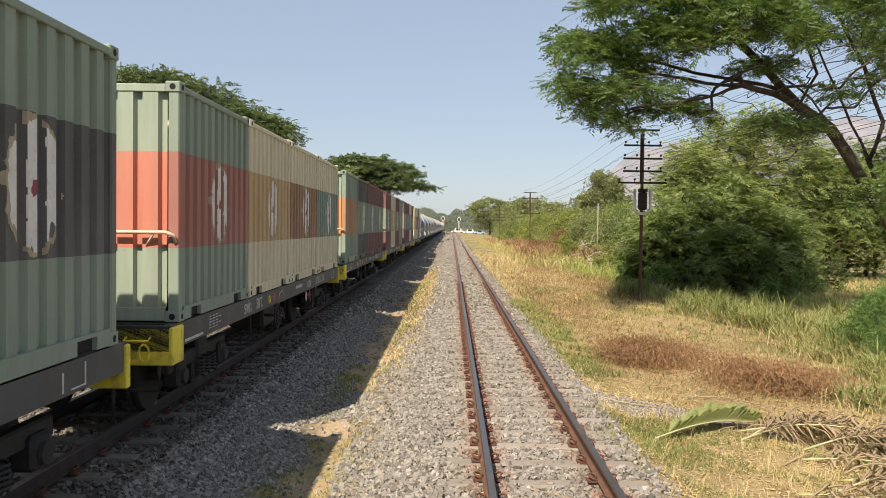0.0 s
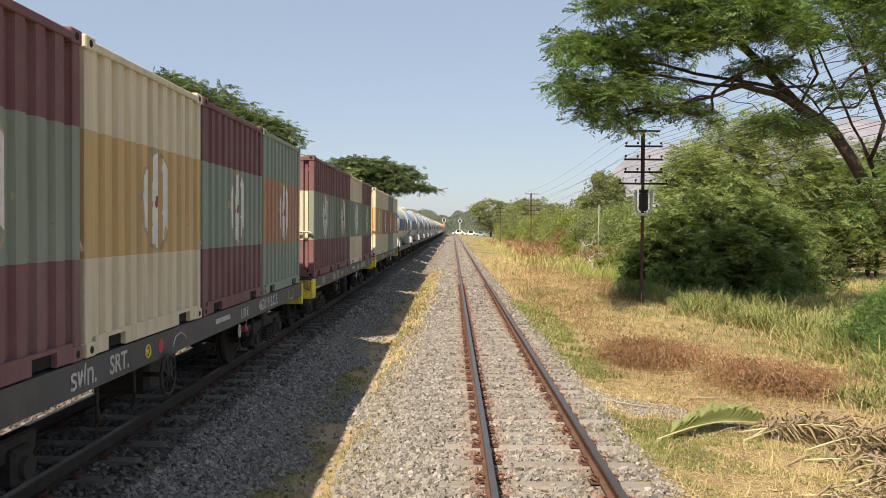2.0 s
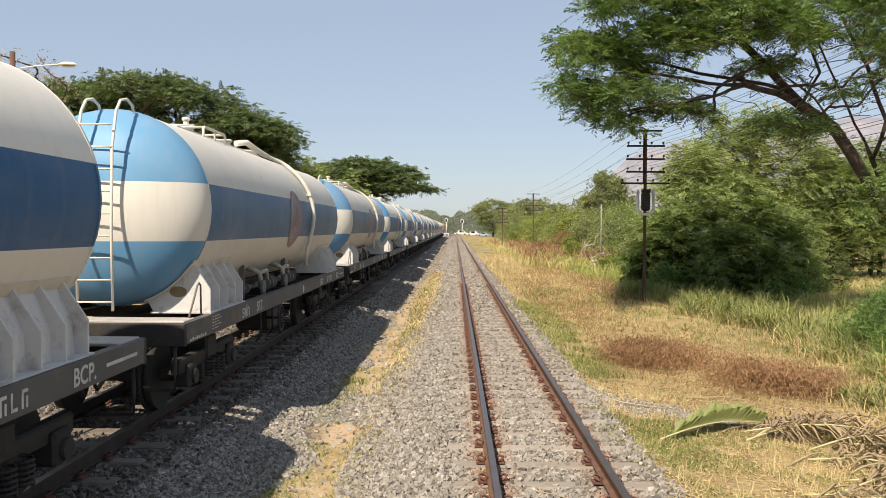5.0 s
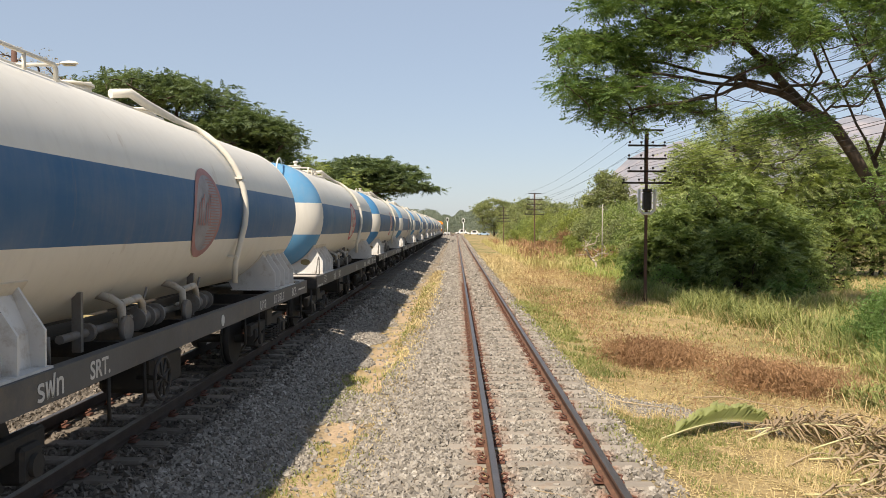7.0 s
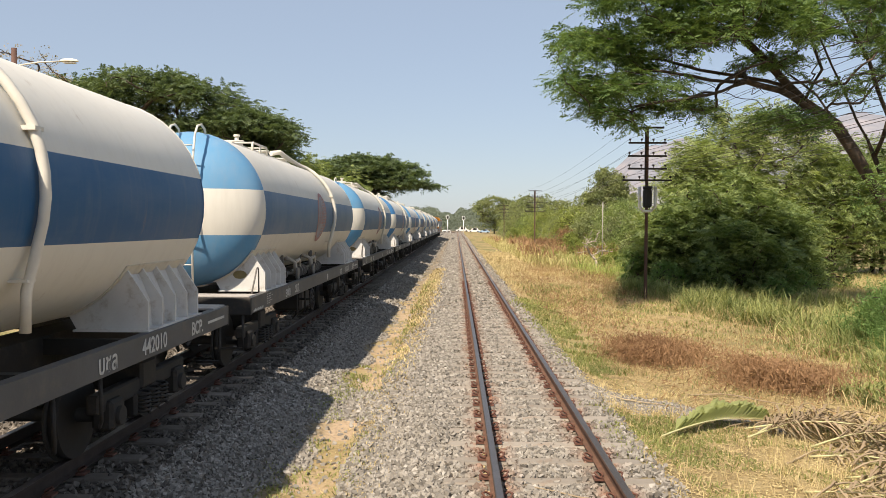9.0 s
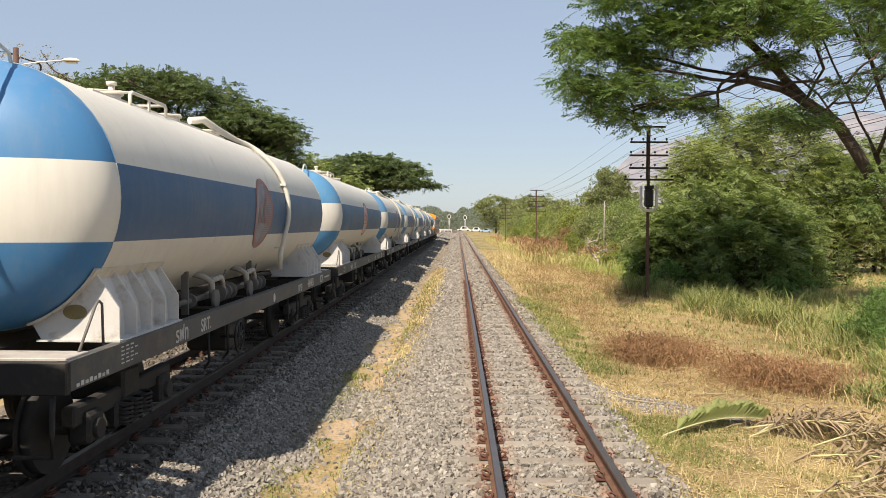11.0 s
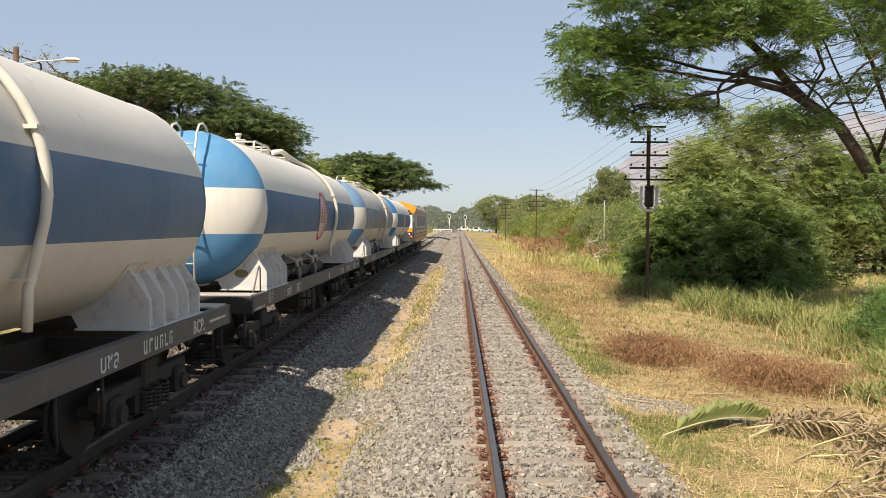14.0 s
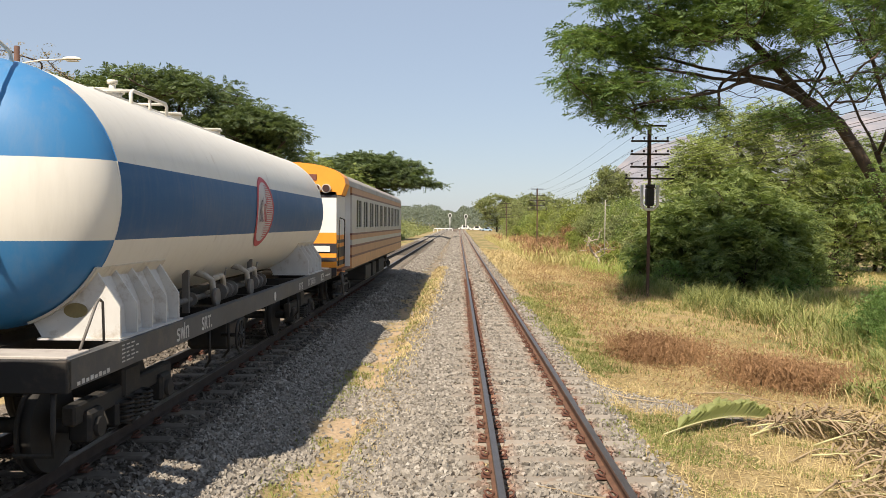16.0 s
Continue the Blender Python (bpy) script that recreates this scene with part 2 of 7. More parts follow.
def tank_paint(name="tank_paint", grime=0.0):
    """White tank with a blue band along its barrel; the end domes have the colours the other way round, in a lighter
    blue; drips and grime.
    """
    m, nt, b = begin(name)
    v = coords(nt)
    sep = nt.nodes.new("ShaderNodeSeparateXYZ")
    nt.links.new(v, sep.inputs[0])
    z, y = sep.outputs["Z"], sep.outputs["Y"]
    band = math_node(nt, "LESS_THAN", math_node(nt, "ABSOLUTE", math_node(nt, "SUBTRACT", z, 2.38)), 0.345)
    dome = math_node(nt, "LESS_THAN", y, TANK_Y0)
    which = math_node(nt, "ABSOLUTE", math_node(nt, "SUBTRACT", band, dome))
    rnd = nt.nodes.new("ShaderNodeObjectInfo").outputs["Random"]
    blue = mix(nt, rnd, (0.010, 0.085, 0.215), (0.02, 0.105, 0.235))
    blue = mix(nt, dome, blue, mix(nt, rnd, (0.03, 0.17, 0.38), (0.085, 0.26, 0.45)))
    white = mix(nt, rnd, (0.69, 0.67, 0.61), (0.63, 0.61, 0.555))
    c = mix(nt, which, white, blue)
    drip = noise_tex(nt, coords(nt, (5, 5, 0.5)), 1.2, 6, 0.7)
    c = mix(nt, ramp(nt, drip, [(0.48, (0, 0, 0)), (0.85, (0.4, 0.4, 0.4))]), c, mix(nt, 0.5, c, (0.30, 0.27, 0.22)))
    dust = noise_tex(nt, coords(nt, (0.6, 0.25, 1.0)), 1.6, 5, 0.6)
    c = mix(nt, ramp(nt, dust, [(0.45, (0, 0, 0)), (0.85, (0.28, 0.28, 0.28))]), c, mix(nt, 0.5, c, (0.50, 0.47, 0.42)))
    pale = math_node(nt, "MULTIPLY", ramp(nt, noise_tex(nt, coords(nt, (0.9, 0.5, 0.6)), 1.1, 4, 0.6), [(0.45, (0, 0, 0)), (0.62, (1, 1, 1))]), math_node(nt, "MULTIPLY", rnd, 0.15))
    c = mix(nt, pale, c, (0.46, 0.45, 0.43))
    rusty = ramp(nt, noise_tex(nt, coords(nt, (3.2, 3.2, 0.25)), 1.0, 6, 0.7), [(0.62, (0, 0, 0)), (0.76, (0.55, 0.55, 0.55))])
    c = mix(nt, rusty, c, (0.30, 0.20, 0.12))
    if grime:
        veil = ramp(nt, noise_tex(nt, coords(nt, (1.2, 0.35, 0.8)), 1.0, 6, 0.65), [(0.25, (0.25, 0.25, 0.25)), (0.6, (1, 1, 1))])
        runs = ramp(nt, noise_tex(nt, coords(nt, (6, 6, 0.35)), 1.0, 5, 0.7), [(0.3, (0.6, 0.6, 0.6)), (0.7, (1, 1, 1))])
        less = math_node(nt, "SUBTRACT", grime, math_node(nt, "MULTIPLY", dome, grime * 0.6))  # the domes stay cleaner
        c = mix(nt, math_node(nt, "MULTIPLY", math_node(nt, "MULTIPLY", veil, runs), less), c, mix(nt, noise_tex(nt, v, 1.4, 5), (0.22, 0.215, 0.205), (0.40, 0.385, 0.36)))
    spots = ramp(nt, noise_tex(nt, v, 5, 8, 0.75), [(0.67, (0, 0, 0)), (0.71, (1, 1, 1))])
    c = mix(nt, math_node(nt, "MULTIPLY", spots, 0.5), c, (0.18, 0.13, 0.09))
    nt.links.new(c, b.inputs["Base Color"])
    b.inputs["Roughness"].default_value = 0.5
    b.inputs["Specular IOR Level"].default_value = 0.3
    bump_to(nt, b, noise_tex(nt, v, 2.2, 3), 0.08, 0.03)
    return m


SPEED = 16.4
PITCH = SPEED * 0.8333
TRAIN_X = -4.14
MOVING = []


def move(ob, u, x=TRAIN_X, z=0.0):
    """Note that a thing rides the train, u metres down the line at the start."""
    ob.matrix_basis = pose(x, u, z)
    MOVING.append((ob, x, u, z))


# ---- railway wagons ----
def bogie(parent, y):
    bg = new("bogie")
    bg.parent = parent
    bg.location = (0, y, 0)
    for s in (-1, 1):
        bm = bmesh.new()
        box(bm, s * 0.86 - 0.06, s * 0.86 + 0.06, -1.15, 1.15, 0.46, 0.64, 0.02)
        box(bm, s * 0.86 - 0.09, s * 0.86 + 0.09, -0.36, 0.36, 0.26, 0.50, 0.03)
        for q in (-0.85, 0.85):
            box(bm, s * 0.88 - 0.10, s * 0.88 + 0.10, q - 0.15, q + 0.15, 0.28, 0.56, 0.03)
        part("side_frame", bm, M_BLACK, bg)
        for q in (-0.24, 0.0, 0.24):
            bm = bmesh.new()
            pts = [(s * 0.97 + 0.075 * math.cos(k * 1.05), q + 0.075 * math.sin(k * 1.05), 0.28 + k * 0.0068) for k in range(34)]
            tube(bm, pts, 0.016, 5)
            part("coil_spring", bm, M_BLACK, bg)
    for q in (-0.85, 0.85):
        for s in (-1, 1):
            bm = bmesh.new()
            disc(bm, (s * 0.53, q, 0.40), "X", 0.40, 0.12, 28)
            disc(bm, (s * 0.48, q, 0.40), "X", 0.43, 0.03, 28)
            disc(bm, (s * 0.97, q, 0.40), "X", 0.09, 0.10, 14)
            part("wheel", bm, M_WHEEL, bg)
        part("axle", tube(bmesh.new(), [(-0.95, q, 0.4), (0.95, q, 0.4)], 0.07, 10), M_BLACK, bg)
    part("bolster", boxed(-0.95, 0.95, -0.2, 0.2, 0.5, 0.8, bevel=0.03), M_BLACK, bg)
    return bg


def brake_wheel(parent, x, y, z, r=0.20):
    bm = bmesh.new()
    tube(bm, [(x, y + r * math.cos(a * 0.2992), z + r * math.sin(a * 0.2992)) for a in range(22)], 0.018, 6)
    for a in range(4):
        c, s = math.cos(a * math.pi / 4 + 0.3) * r, math.sin(a * math.pi / 4 + 0.3) * r
        tube(bm, [(x, y - c, z - s), (x, y + c, z + s)], 0.013, 5)
    tube(bm, [(x - 0.25, y, z), (x + 0.04, y, z)], 0.025, 8)
    return part("brake_wheel", bm, M_BLACK, parent)


def lettering(parent, text, x, y, z, size, material=None):
    """Painted characters on a side that faces +x, read along +y."""
    cu = bpy.data.curves.new("lettering", "FONT")
    cu.body, cu.size, cu.extrude, cu.offset = text, size * 1.12, 0.001, 0.004
    tmp = bpy.data.objects.new("lettering_source", cu)
    scene.collection.objects.link(tmp)
    bpy.context.view_layer.update()
    me = bpy.data.meshes.new_from_object(tmp.evaluated_get(bpy.context.evaluated_depsgraph_get()))
    bpy.data.objects.remove(tmp)
    me.transform(Matrix.Translation((x, y, z)) @ Matrix(((0, 0, 1, 0), (1, 0, 0, 0), (0, 1, 0, 0), (0, 0, 0, 1))))
    return link_part("lettering", me, material or M_WHITE_MARK, parent)


def bars(parent, x, y, z, width, height, n, material=None):
    """Marks that cannot be lettered: plain upright strokes with a foot or a cap, in a row."""
    step = width / n
    for i in range(n):
        bm = bmesh.new()
        a, w, t = y + i * step, step * 0.62, 0.024
        box(bm, x - 0.002, x + 0.001, a, a + t, z, z + height)
        foot = i % 2 == 0
        box(bm, x - 0.002, x + 0.0012, a, a + w, z + (0 if foot else height - t), z + (t if foot else height))
        if i % 3 != 1:
            box(bm, x - 0.002, x + 0.0008, a + w - t, a + w, z, z + height * (0.6 if i % 2 else 1.0))
        part("letter_bar", bm, material or M_WHITE_MARK, parent)


def wagon_frame(root, length, sill_lo, sill_hi, half):
    for s in (-1, 1):
        bm = bmesh.new()
        x = s * half
        prof = [(x, sill_lo), (x, sill_hi), (x - s * 0.10, sill_hi), (x - s * 0.10, sill_hi - 0.03), (x - s * 0.02, sill_hi - 0.03),
                (x - s * 0.02, sill_lo + 0.03), (x - s * 0.10, sill_lo + 0.03), (x - s * 0.10, sill_lo)]
        extrude_profile(bm, prof, 0.0, length)
        bmesh.ops.recalc_face_normals(bm, faces=bm.faces)
        part("side_sill", bm, M_GREY_STEEL, root)
    bm = bmesh.new()
    # extra depth between the bogies added to block light under the wagon
    deep = [(0.1, sill_lo - 0.12), (3.0, sill_lo - 0.12), (4.2, 0.48), (length - 4.2, 0.48), (length - 3.0, sill_lo - 0.12), (length - 0.1, sill_lo - 0.12), (length - 0.1, sill_hi - 0.04), (0.1, sill_hi - 0.04)]
    near, off = [bm.verts.new((0.22, y, z)) for y, z in deep], [bm.verts.new((-0.22, y, z)) for y, z in deep]
    bm.faces.new(near)
    bm.faces.new(off[::-1])
    for k in range(len(deep)):
        j = (k + 1) % len(deep)
        bm.faces.new((near[k], off[k], off[j], near[j]))
    bmesh.ops.recalc_face_normals(bm, faces=bm.faces)
    part("centre_sill", bm, M_BLACK, root)
    for q in np.linspace(0.8, length - 0.8, 7):
        for s in (-1, 1):
            part("cross_member", boxed(min(s * 0.225, s * (half - 0.1)), max(s * 0.225, s * (half - 0.1)), q - 0.05, q + 0.05, sill_lo + 0.02, sill_hi - 0.06), M_BLACK, root)
    for q, s in ((0.0, -1), (length, 1)):
        bm = boxed(-half, half, q - 0.04, q + 0.04, sill_lo - 0.02, sill_hi, bevel=0.01)
        part("headstock", bm, M_BLACK, root)
        bm = boxed(-0.13, 0.13, min(q, q + s * 0.62), max(q, q + s * 0.62), 0.72, 0.90, bevel=0.03)
        box(bm, -0.2, 0.2, min(q + s * 0.3, q + s * 0.6), max(q + s * 0.3, q + s * 0.6), 0.66, 0.96, 0.05)
        part("coupler", bm, M_BLACK, root)
        for hx in (-0.5, 0.5):
            bm = bmesh.new()
            tube(bm, [(hx, q, 0.85), (hx, q + s * 0.2, 0.68), (hx * 0.9, q + s * 0.42, 0.52), (hx * 0.8, q + s * 0.46, 0.66)], 0.025, 6)
            part("brake_hose", bm, M_BLACK, root)
        for hx in (-half + 0.12, half - 0.12):
            bm = bmesh.new()
            tube(bm, [(hx, q, sill_lo), (hx, q + s * 0.02, 0.62), (hx, q + s * 0.02, 0.44), (hx - 0.3 * (1 if hx > 0 else -1), q + s * 0.02, 0.44)], 0.02, 6)
            part("step_iron", bm, M_BLACK, root)
    bogie(root, 1.9)
    bogie(root, length - 1.9)
    bm = boxed(0.35, 0.95, length * 0.42, length * 0.42 + 0.9, 0.42, 0.82, bevel=0.05)
    part("brake_cylinder", bm, M_BLACK, root)
    for q in (3.6, 4.4, length - 4.4, length - 3.6):
        bm = bmesh.new()
        tube(bm, [(half - 0.06, q, sill_lo), (half - 0.06, q + 0.02, 0.55), (half - 0.2, q + 0.3, 0.42)], 0.018, 5)
        part("brake_rod", bm, M_BLACK, root)


def container_wagon():
    root = new("flat_wagon")
    L = 12.55
    wagon_frame(root, L, 0.86, 1.12, 1.20)
    part("deck", boxed(-1.1, 1.1, 0.1, L - 0.1, 1.10, 1.125), M_BLACK, root)
    for q in (0.0, L):
        s = -1 if q == 0 else 1
        for hx in (-1, 1):
            bm = boxed(hx * 0.92 - 0.31, hx * 0.92 + 0.31, min(q + s * 0.04, q - s * 0.04), max(q + s * 0.05, q - s * 0.32), 0.70, 1.10, bevel=0.012)
            part("end_block", bm, M_YELLOW, root, "chipped yellow painted end block")
            bm = bmesh.new()
            tube(bm, [(hx * 0.75, q + s * 0.06, 1.0), (hx * 0.75, q + s * 0.14, 0.97), (hx * 1.0, q + s * 0.14, 0.97), (hx * 1.0, q + s * 0.06, 1.0)], 0.014, 5)
            tube(bm, [(hx * 0.95 + 0.055 * math.cos(a * 0.63), q + s * 0.1, 0.84 + 0.09 * math.sin(a * 0.63)) for a in range(11)], 0.012, 5)
            part("hook_handle", bm, M_YELLOW, root)
    brake_wheel(root, 1.24, 5.05, 0.68)
    lettering(root, "\u0e23\u0e1f\u0e17.", 1.204, 3.0, 0.915, 0.21)
    lettering(root, "SRT.", 1.204, 3.72, 0.92, 0.20)
    bm = bmesh.new()
    tube(bm, [(1.203, 4.60 + 0.06 * math.cos(a * 0.42), 0.985 + 0.06 * math.sin(a * 0.42)) for a in range(16)], 0.01, 4)
    part("wagon_mark", bm, M_YELLOW, root)
    bm = bmesh.new()
    bm.faces.new([bm.verts.new((1.203, 4.60 + r * math.sin(a * math.pi / 5), 0.985 + r * math.cos(a * math.pi / 5))) for a, r in ((k, 0.048 if k % 2 == 0 else 0.02) for k in range(10))])
    part("star_mark", bm, M_YELLOW, root)
    for k in range(5):
        for j in range(3 + k % 2):
            part("stencil_word", boxed(1.2, 1.203, 1.35 + j * 0.135, 1.35 + j * 0.135 + 0.07 + 0.015 * ((j + k) % 3), 1.06 - k * 0.035, 1.073 - k * 0.035), M_WHITE_MARK, root)
    part("stencil_line", boxed(1.2, 1.203, 0.45, 1.1, 0.885, 0.915), M_WHITE_MARK, root)
    lettering(root, "\u0e1a\u0e17\u0e15", 1.204, 8.05, 0.915, 0.21)
    part("stencil_line", boxed(1.2, 1.203, 11.35, 11.38, 0.89, 1.05), M_WHITE_MARK, root)
    part("stencil_line", boxed(1.2, 1.203, 11.5, 11.75, 0.89, 0.905), M_WHITE_MARK, root)
    part("stencil_line", boxed(1.2, 1.203, 11.73, 11.755, 0.89, 1.08), M_WHITE_MARK, root)
    bm = bmesh.new()
    disc(bm, (1.202, 4.95, 0.99), "X", 0.075, 0.004, 18)
    part("round_mark", bm, M_BADGE_RED, root)
    bm = bmesh.new()
    tube(bm, [(1.203, 5.3, 0.93), (1.203, 5.38, 1.02), (1.203, 5.55, 1.05), (1.203, 5.68, 1.0), (1.203, 5.75, 0.95)], 0.008, 4)
    part("curved_mark", bm, M_WHITE_MARK, root)
    bm = bmesh.new()
    tube(bm, [(1.17, 8.1 + 0.05 * math.cos(a * 0.63), 0.74 + 0.085 * math.sin(a * 0.63)) for a in range(11)], 0.012, 5)
    part("release_ring", bm, M_PIPE, root)
    part("air_cock", boxed(1.10, 1.2, 8.36, 8.46, 0.69, 0.77, bevel=0.02), M_BADGE_RED, root, "small red air cock")
    part("cock_lever", tube(bmesh.new(), [(1.18, 8.41, 0.78), (1.19, 8.40, 0.85), (1.16, 8.5, 0.9)], 0.012, 5), M_YELLOW, root)
    part("placard", boxed(1.2, 1.206, 6.85, 7.5, 0.98, 1.04), M_WHITE_MARK, root)
    tagged(root, "dark grey flat container wagon with yellow end blocks on the rails", "railway wagon", "container wagons")
    return root


CW, CL, CH = 2.438, 2.99, 2.591
CONTAINER_MESH = {}


def container_meshes():
    """All meshes of a ten foot corrugated container, base at z 0, near end at y 0."""
    hw = CW / 2
    out = {}
    # corrugated side (faces +x): trapezoid waves
    n, y0, y1 = 10, 0.12, CL - 0.12
    p = (y1 - y0) / n
    line = []
    for i in range(n):
        a = y0 + i * p
        line += [(a, 0.0), (a + p * 0.48, 0.0), (a + p * 0.56, -0.045), (a + p * 0.92, -0.045)]
    line.append((y1, 0.0))

    def sheet(pts, zs):
        bm = bmesh.new()
        rows = [[bm.verts.new((x, y, z)) for y, x in pts] for z in zs]
        for r, q in zip(rows, rows[1:]):
            for k in range(len(pts) - 1):
                bm.faces.new((r[k], r[k + 1], q[k + 1], q[k]))
        return bm
    zs = (0.15, CH - 0.09)
    out["side"] = mesh_of(sheet([(y, hw - 0.022 + x) for y, x in line], zs), "side_panel")
    bm = sheet([(y, -hw + 0.022 - x) for y, x in line], zs)
    bmesh.ops.reverse_faces(bm, faces=bm.faces)
    out["side_far"] = mesh_of(bm, "side_panel")
    # ends: few deep upright folds
    m, x0, x1 = 8, -hw + 0.14, hw - 0.14
    p = (x1 - x0) / m
    ends = []
    for i in range(m):
        a = x0 + i * p
        ends += [(a, 0.0), (a + p * 0.62, 0.0), (a + p * 0.70, 0.055), (a + p * 0.92, 0.055)]
    ends.append((x1, 0.0))
    for key, flip in (("end", False), ("end_far", True)):
        bm = bmesh.new()
        rows = [[bm.verts.new((x, CL - 0.02 - d if flip else 0.02 + d, z)) for x, d in ends] for z in (0.16, CH - 0.11)]
        for k in range(len(ends) - 1):
            f = bm.faces.new((rows[0][k], rows[0][k + 1], rows[1][k + 1], rows[1][k]))
            if flip:
                f.normal_flip()
        out[key] = mesh_of(bm, "end_panel")
    bm = bmesh.new()
    for k in range(7):
        a = 0.1 + k * 0.4
        box(bm, -hw + 0.08, hw - 0.08, a, a + 0.385, CH - 0.06, CH - 0.035 if k % 2 else CH - 0.025)
    out["roof"] = mesh_of(bm, "roof")
    for i, (sx, sy) in enumerate(((1, 0), (-1, 0), (1, 1), (-1, 1))):
        x, y = (hw - 0.13, hw - 0.012) if sx > 0 else (-hw + 0.012, -hw + 0.13), (0.012, 0.13) if sy == 0 else (CL - 0.13, CL - 0.012)
        out[f"post{i}"] = mesh_of(boxed(x[0], x[1], y[0], y[1], 0.11, CH - 0.11, bevel=0.012), "corner_post")
    for i, (sx, sy, sz) in enumerate([(a, b, c) for a in (-1, 1) for b in (0, 1) for c in (0, 1)]):
        x = (hw - 0.162, hw) if sx > 0 else (-hw, -hw + 0.162)
        y = (0, 0.178) if sy == 0 else (CL - 0.178, CL)
        z = (0, 0.118) if sz == 0 else (CH - 0.118, CH)
        out[f"cast{i}"] = mesh_of(boxed(x[0], x[1], y[0], y[1], z[0], z[1], bevel=0.01), "corner_casting")
        bm = bmesh.new()
        xf = hw if sx > 0 else -hw
        ym = (y[0] + y[1]) / 2
        zm = (z[0] + z[1]) / 2
        tube(bm, [(xf - 0.003 * sx, ym, zm), (xf + 0.002 * sx, ym, zm)], 0.032, 12)
        out[f"hole{i}a"] = mesh_of(bm, "casting_hole")
        bm = bmesh.new()
        yf = y[0] if sy == 0 else y[1]
        tube(bm, [((x[0] + x[1]) / 2, yf - 0.002, zm), ((x[0] + x[1]) / 2, yf + 0.002, zm)], 0.034, 12)
        out[f"hole{i}b"] = mesh_of(bm, "casting_hole")
    for s in (1, -1):
        bm = boxed(min(s * hw, s * (hw - 0.06)) - 0 + (-0.006 if s > 0 else 0.006), max(s * hw, s * (hw - 0.06)) + (-0.006 if s > 0 else 0.006), 0.17, CL - 0.17, CH - 0.10, CH - 0.03, bevel=0.008)
        out[f"top_rail{s}"] = mesh_of(bm, "top_rail")
        bm = bmesh.new()
        xa, xb = (hw - 0.05, hw - 0.005) if s > 0 else (-hw + 0.005, -hw + 0.05)
        segs = [(0.17, 0.42), (0.78, CL - 0.78), (CL - 0.42, CL - 0.17)]
        for a, b in segs:
            box(bm, xa, xb, a, b, 0.012, 0.16)
        for a, b in ((0.42, 0.78), (CL - 0.78, CL - 0.42)):
            box(bm, xa, xb, a, b, 0.125, 0.16)
        out[f"bottom_rail{s}"] = mesh_of(bm, "bottom_rail")
    for i, (a, b) in enumerate(((0.42, 0.78), (CL - 0.78, CL - 0.42))):
        out[f"pocket{i}"] = mesh_of(boxed(-hw + 0.06, hw - 0.05, a, b, 0.02, 0.122), "fork_pocket")
    out["end_rail0"] = mesh_of(boxed(-hw + 0.163, hw - 0.163, 0.01, 0.08, CH - 0.115, CH - 0.03, bevel=0.008), "end_rail")
    out["end_rail1"] = mesh_of(boxed(-hw + 0.163, hw - 0.163, 0.01, 0.08, 0.01, 0.16, bevel=0.008), "end_rail")
    bm = bmesh.new()
    for k in range(2):
        x = -0.35 + 0.7 * k
        box(bm, x - 0.02, x + 0.02, -0.01, 0.02, 0.2, CH - 0.14)
    out["lock_rod"] = mesh_of(bm, "lock_rod")
    # level bar across the end, on bent brackets
    bm = bmesh.new()
    tube(bm, [(-hw + 0.1, -0.05, 0.97), (hw - 0.13, -0.05, 0.97), (hw - 0.06, -0.03, 0.94), (hw - 0.05, 0.01, 0.86)], 0.022, 7)
    for x in (-0.8, -0.25, 0.35, 0.85):
        tube(bm, [(x, 0.03, 0.82), (x + 0.1, -0.05, 0.95)], 0.014, 5)
    out["bar"] = mesh_of(bm, "end_bar")
    # torn oval decal that follows the waves: film, its brown glue edge, a faded red centre
    ly, lx = [v[0] for v in line], [v[1] for v in line]
    yc, zc, ra, rb = 1.62, 1.33, 0.40, 0.50
    rng = random.Random(5)
    cells = {"decal": [], "decal_edge": [], "decal_red": []}
    ny, nz = 190, 190
    for i in range(ny):
        for k in range(nz):
            v, w = (i + 0.5) / ny * 2.2 - 1.1, (k + 0.5) / nz * 2.2 - 1.1
            r = math.hypot(v, w)
            tear = 0.10 * noise.noise(Vector((v * 4, w * 4, 1.0))) + 0.05 * noise.noise(Vector((v * 13, w * 9, 4.0)))
            if r + tear > 1.03:
                continue
            if r + tear > 0.93 and float(np.interp(yc + v * ra, ly, lx)) > -0.03:
                key = "decal_edge"
            elif float(np.interp(yc + v * ra, ly, lx)) < -0.006 + tear * 0.05:
                continue
            elif noise.noise(Vector((v * 3 + 9, w * 2.2, 7.0))) > 0.42:
                continue
            elif abs(v) < 0.13 + tear and abs(w + 0.05) < 0.11 + tear:
                key = "decal_red"
            else:
                key = "decal"
            cells[key].append((i, k))
    for key, some in cells.items():
        bm = bmesh.new()
        seen = {}

        def corner(i, k):
            if (i, k) not in seen:
                y = yc + (i / ny * 2.2 - 1.1) * ra
                seen[i, k] = bm.verts.new((hw - 0.020 + float(np.interp(y, ly, lx)), y, zc + (k / nz * 2.2 - 1.1) * rb))
            return seen[i, k]
        for i, k in some:
            bm.faces.new((corner(i, k), corner(i + 1, k), corner(i + 1, k + 1), corner(i, k + 1)))
        out[key] = mesh_of(bm, key)
    return out


PAINT = {}


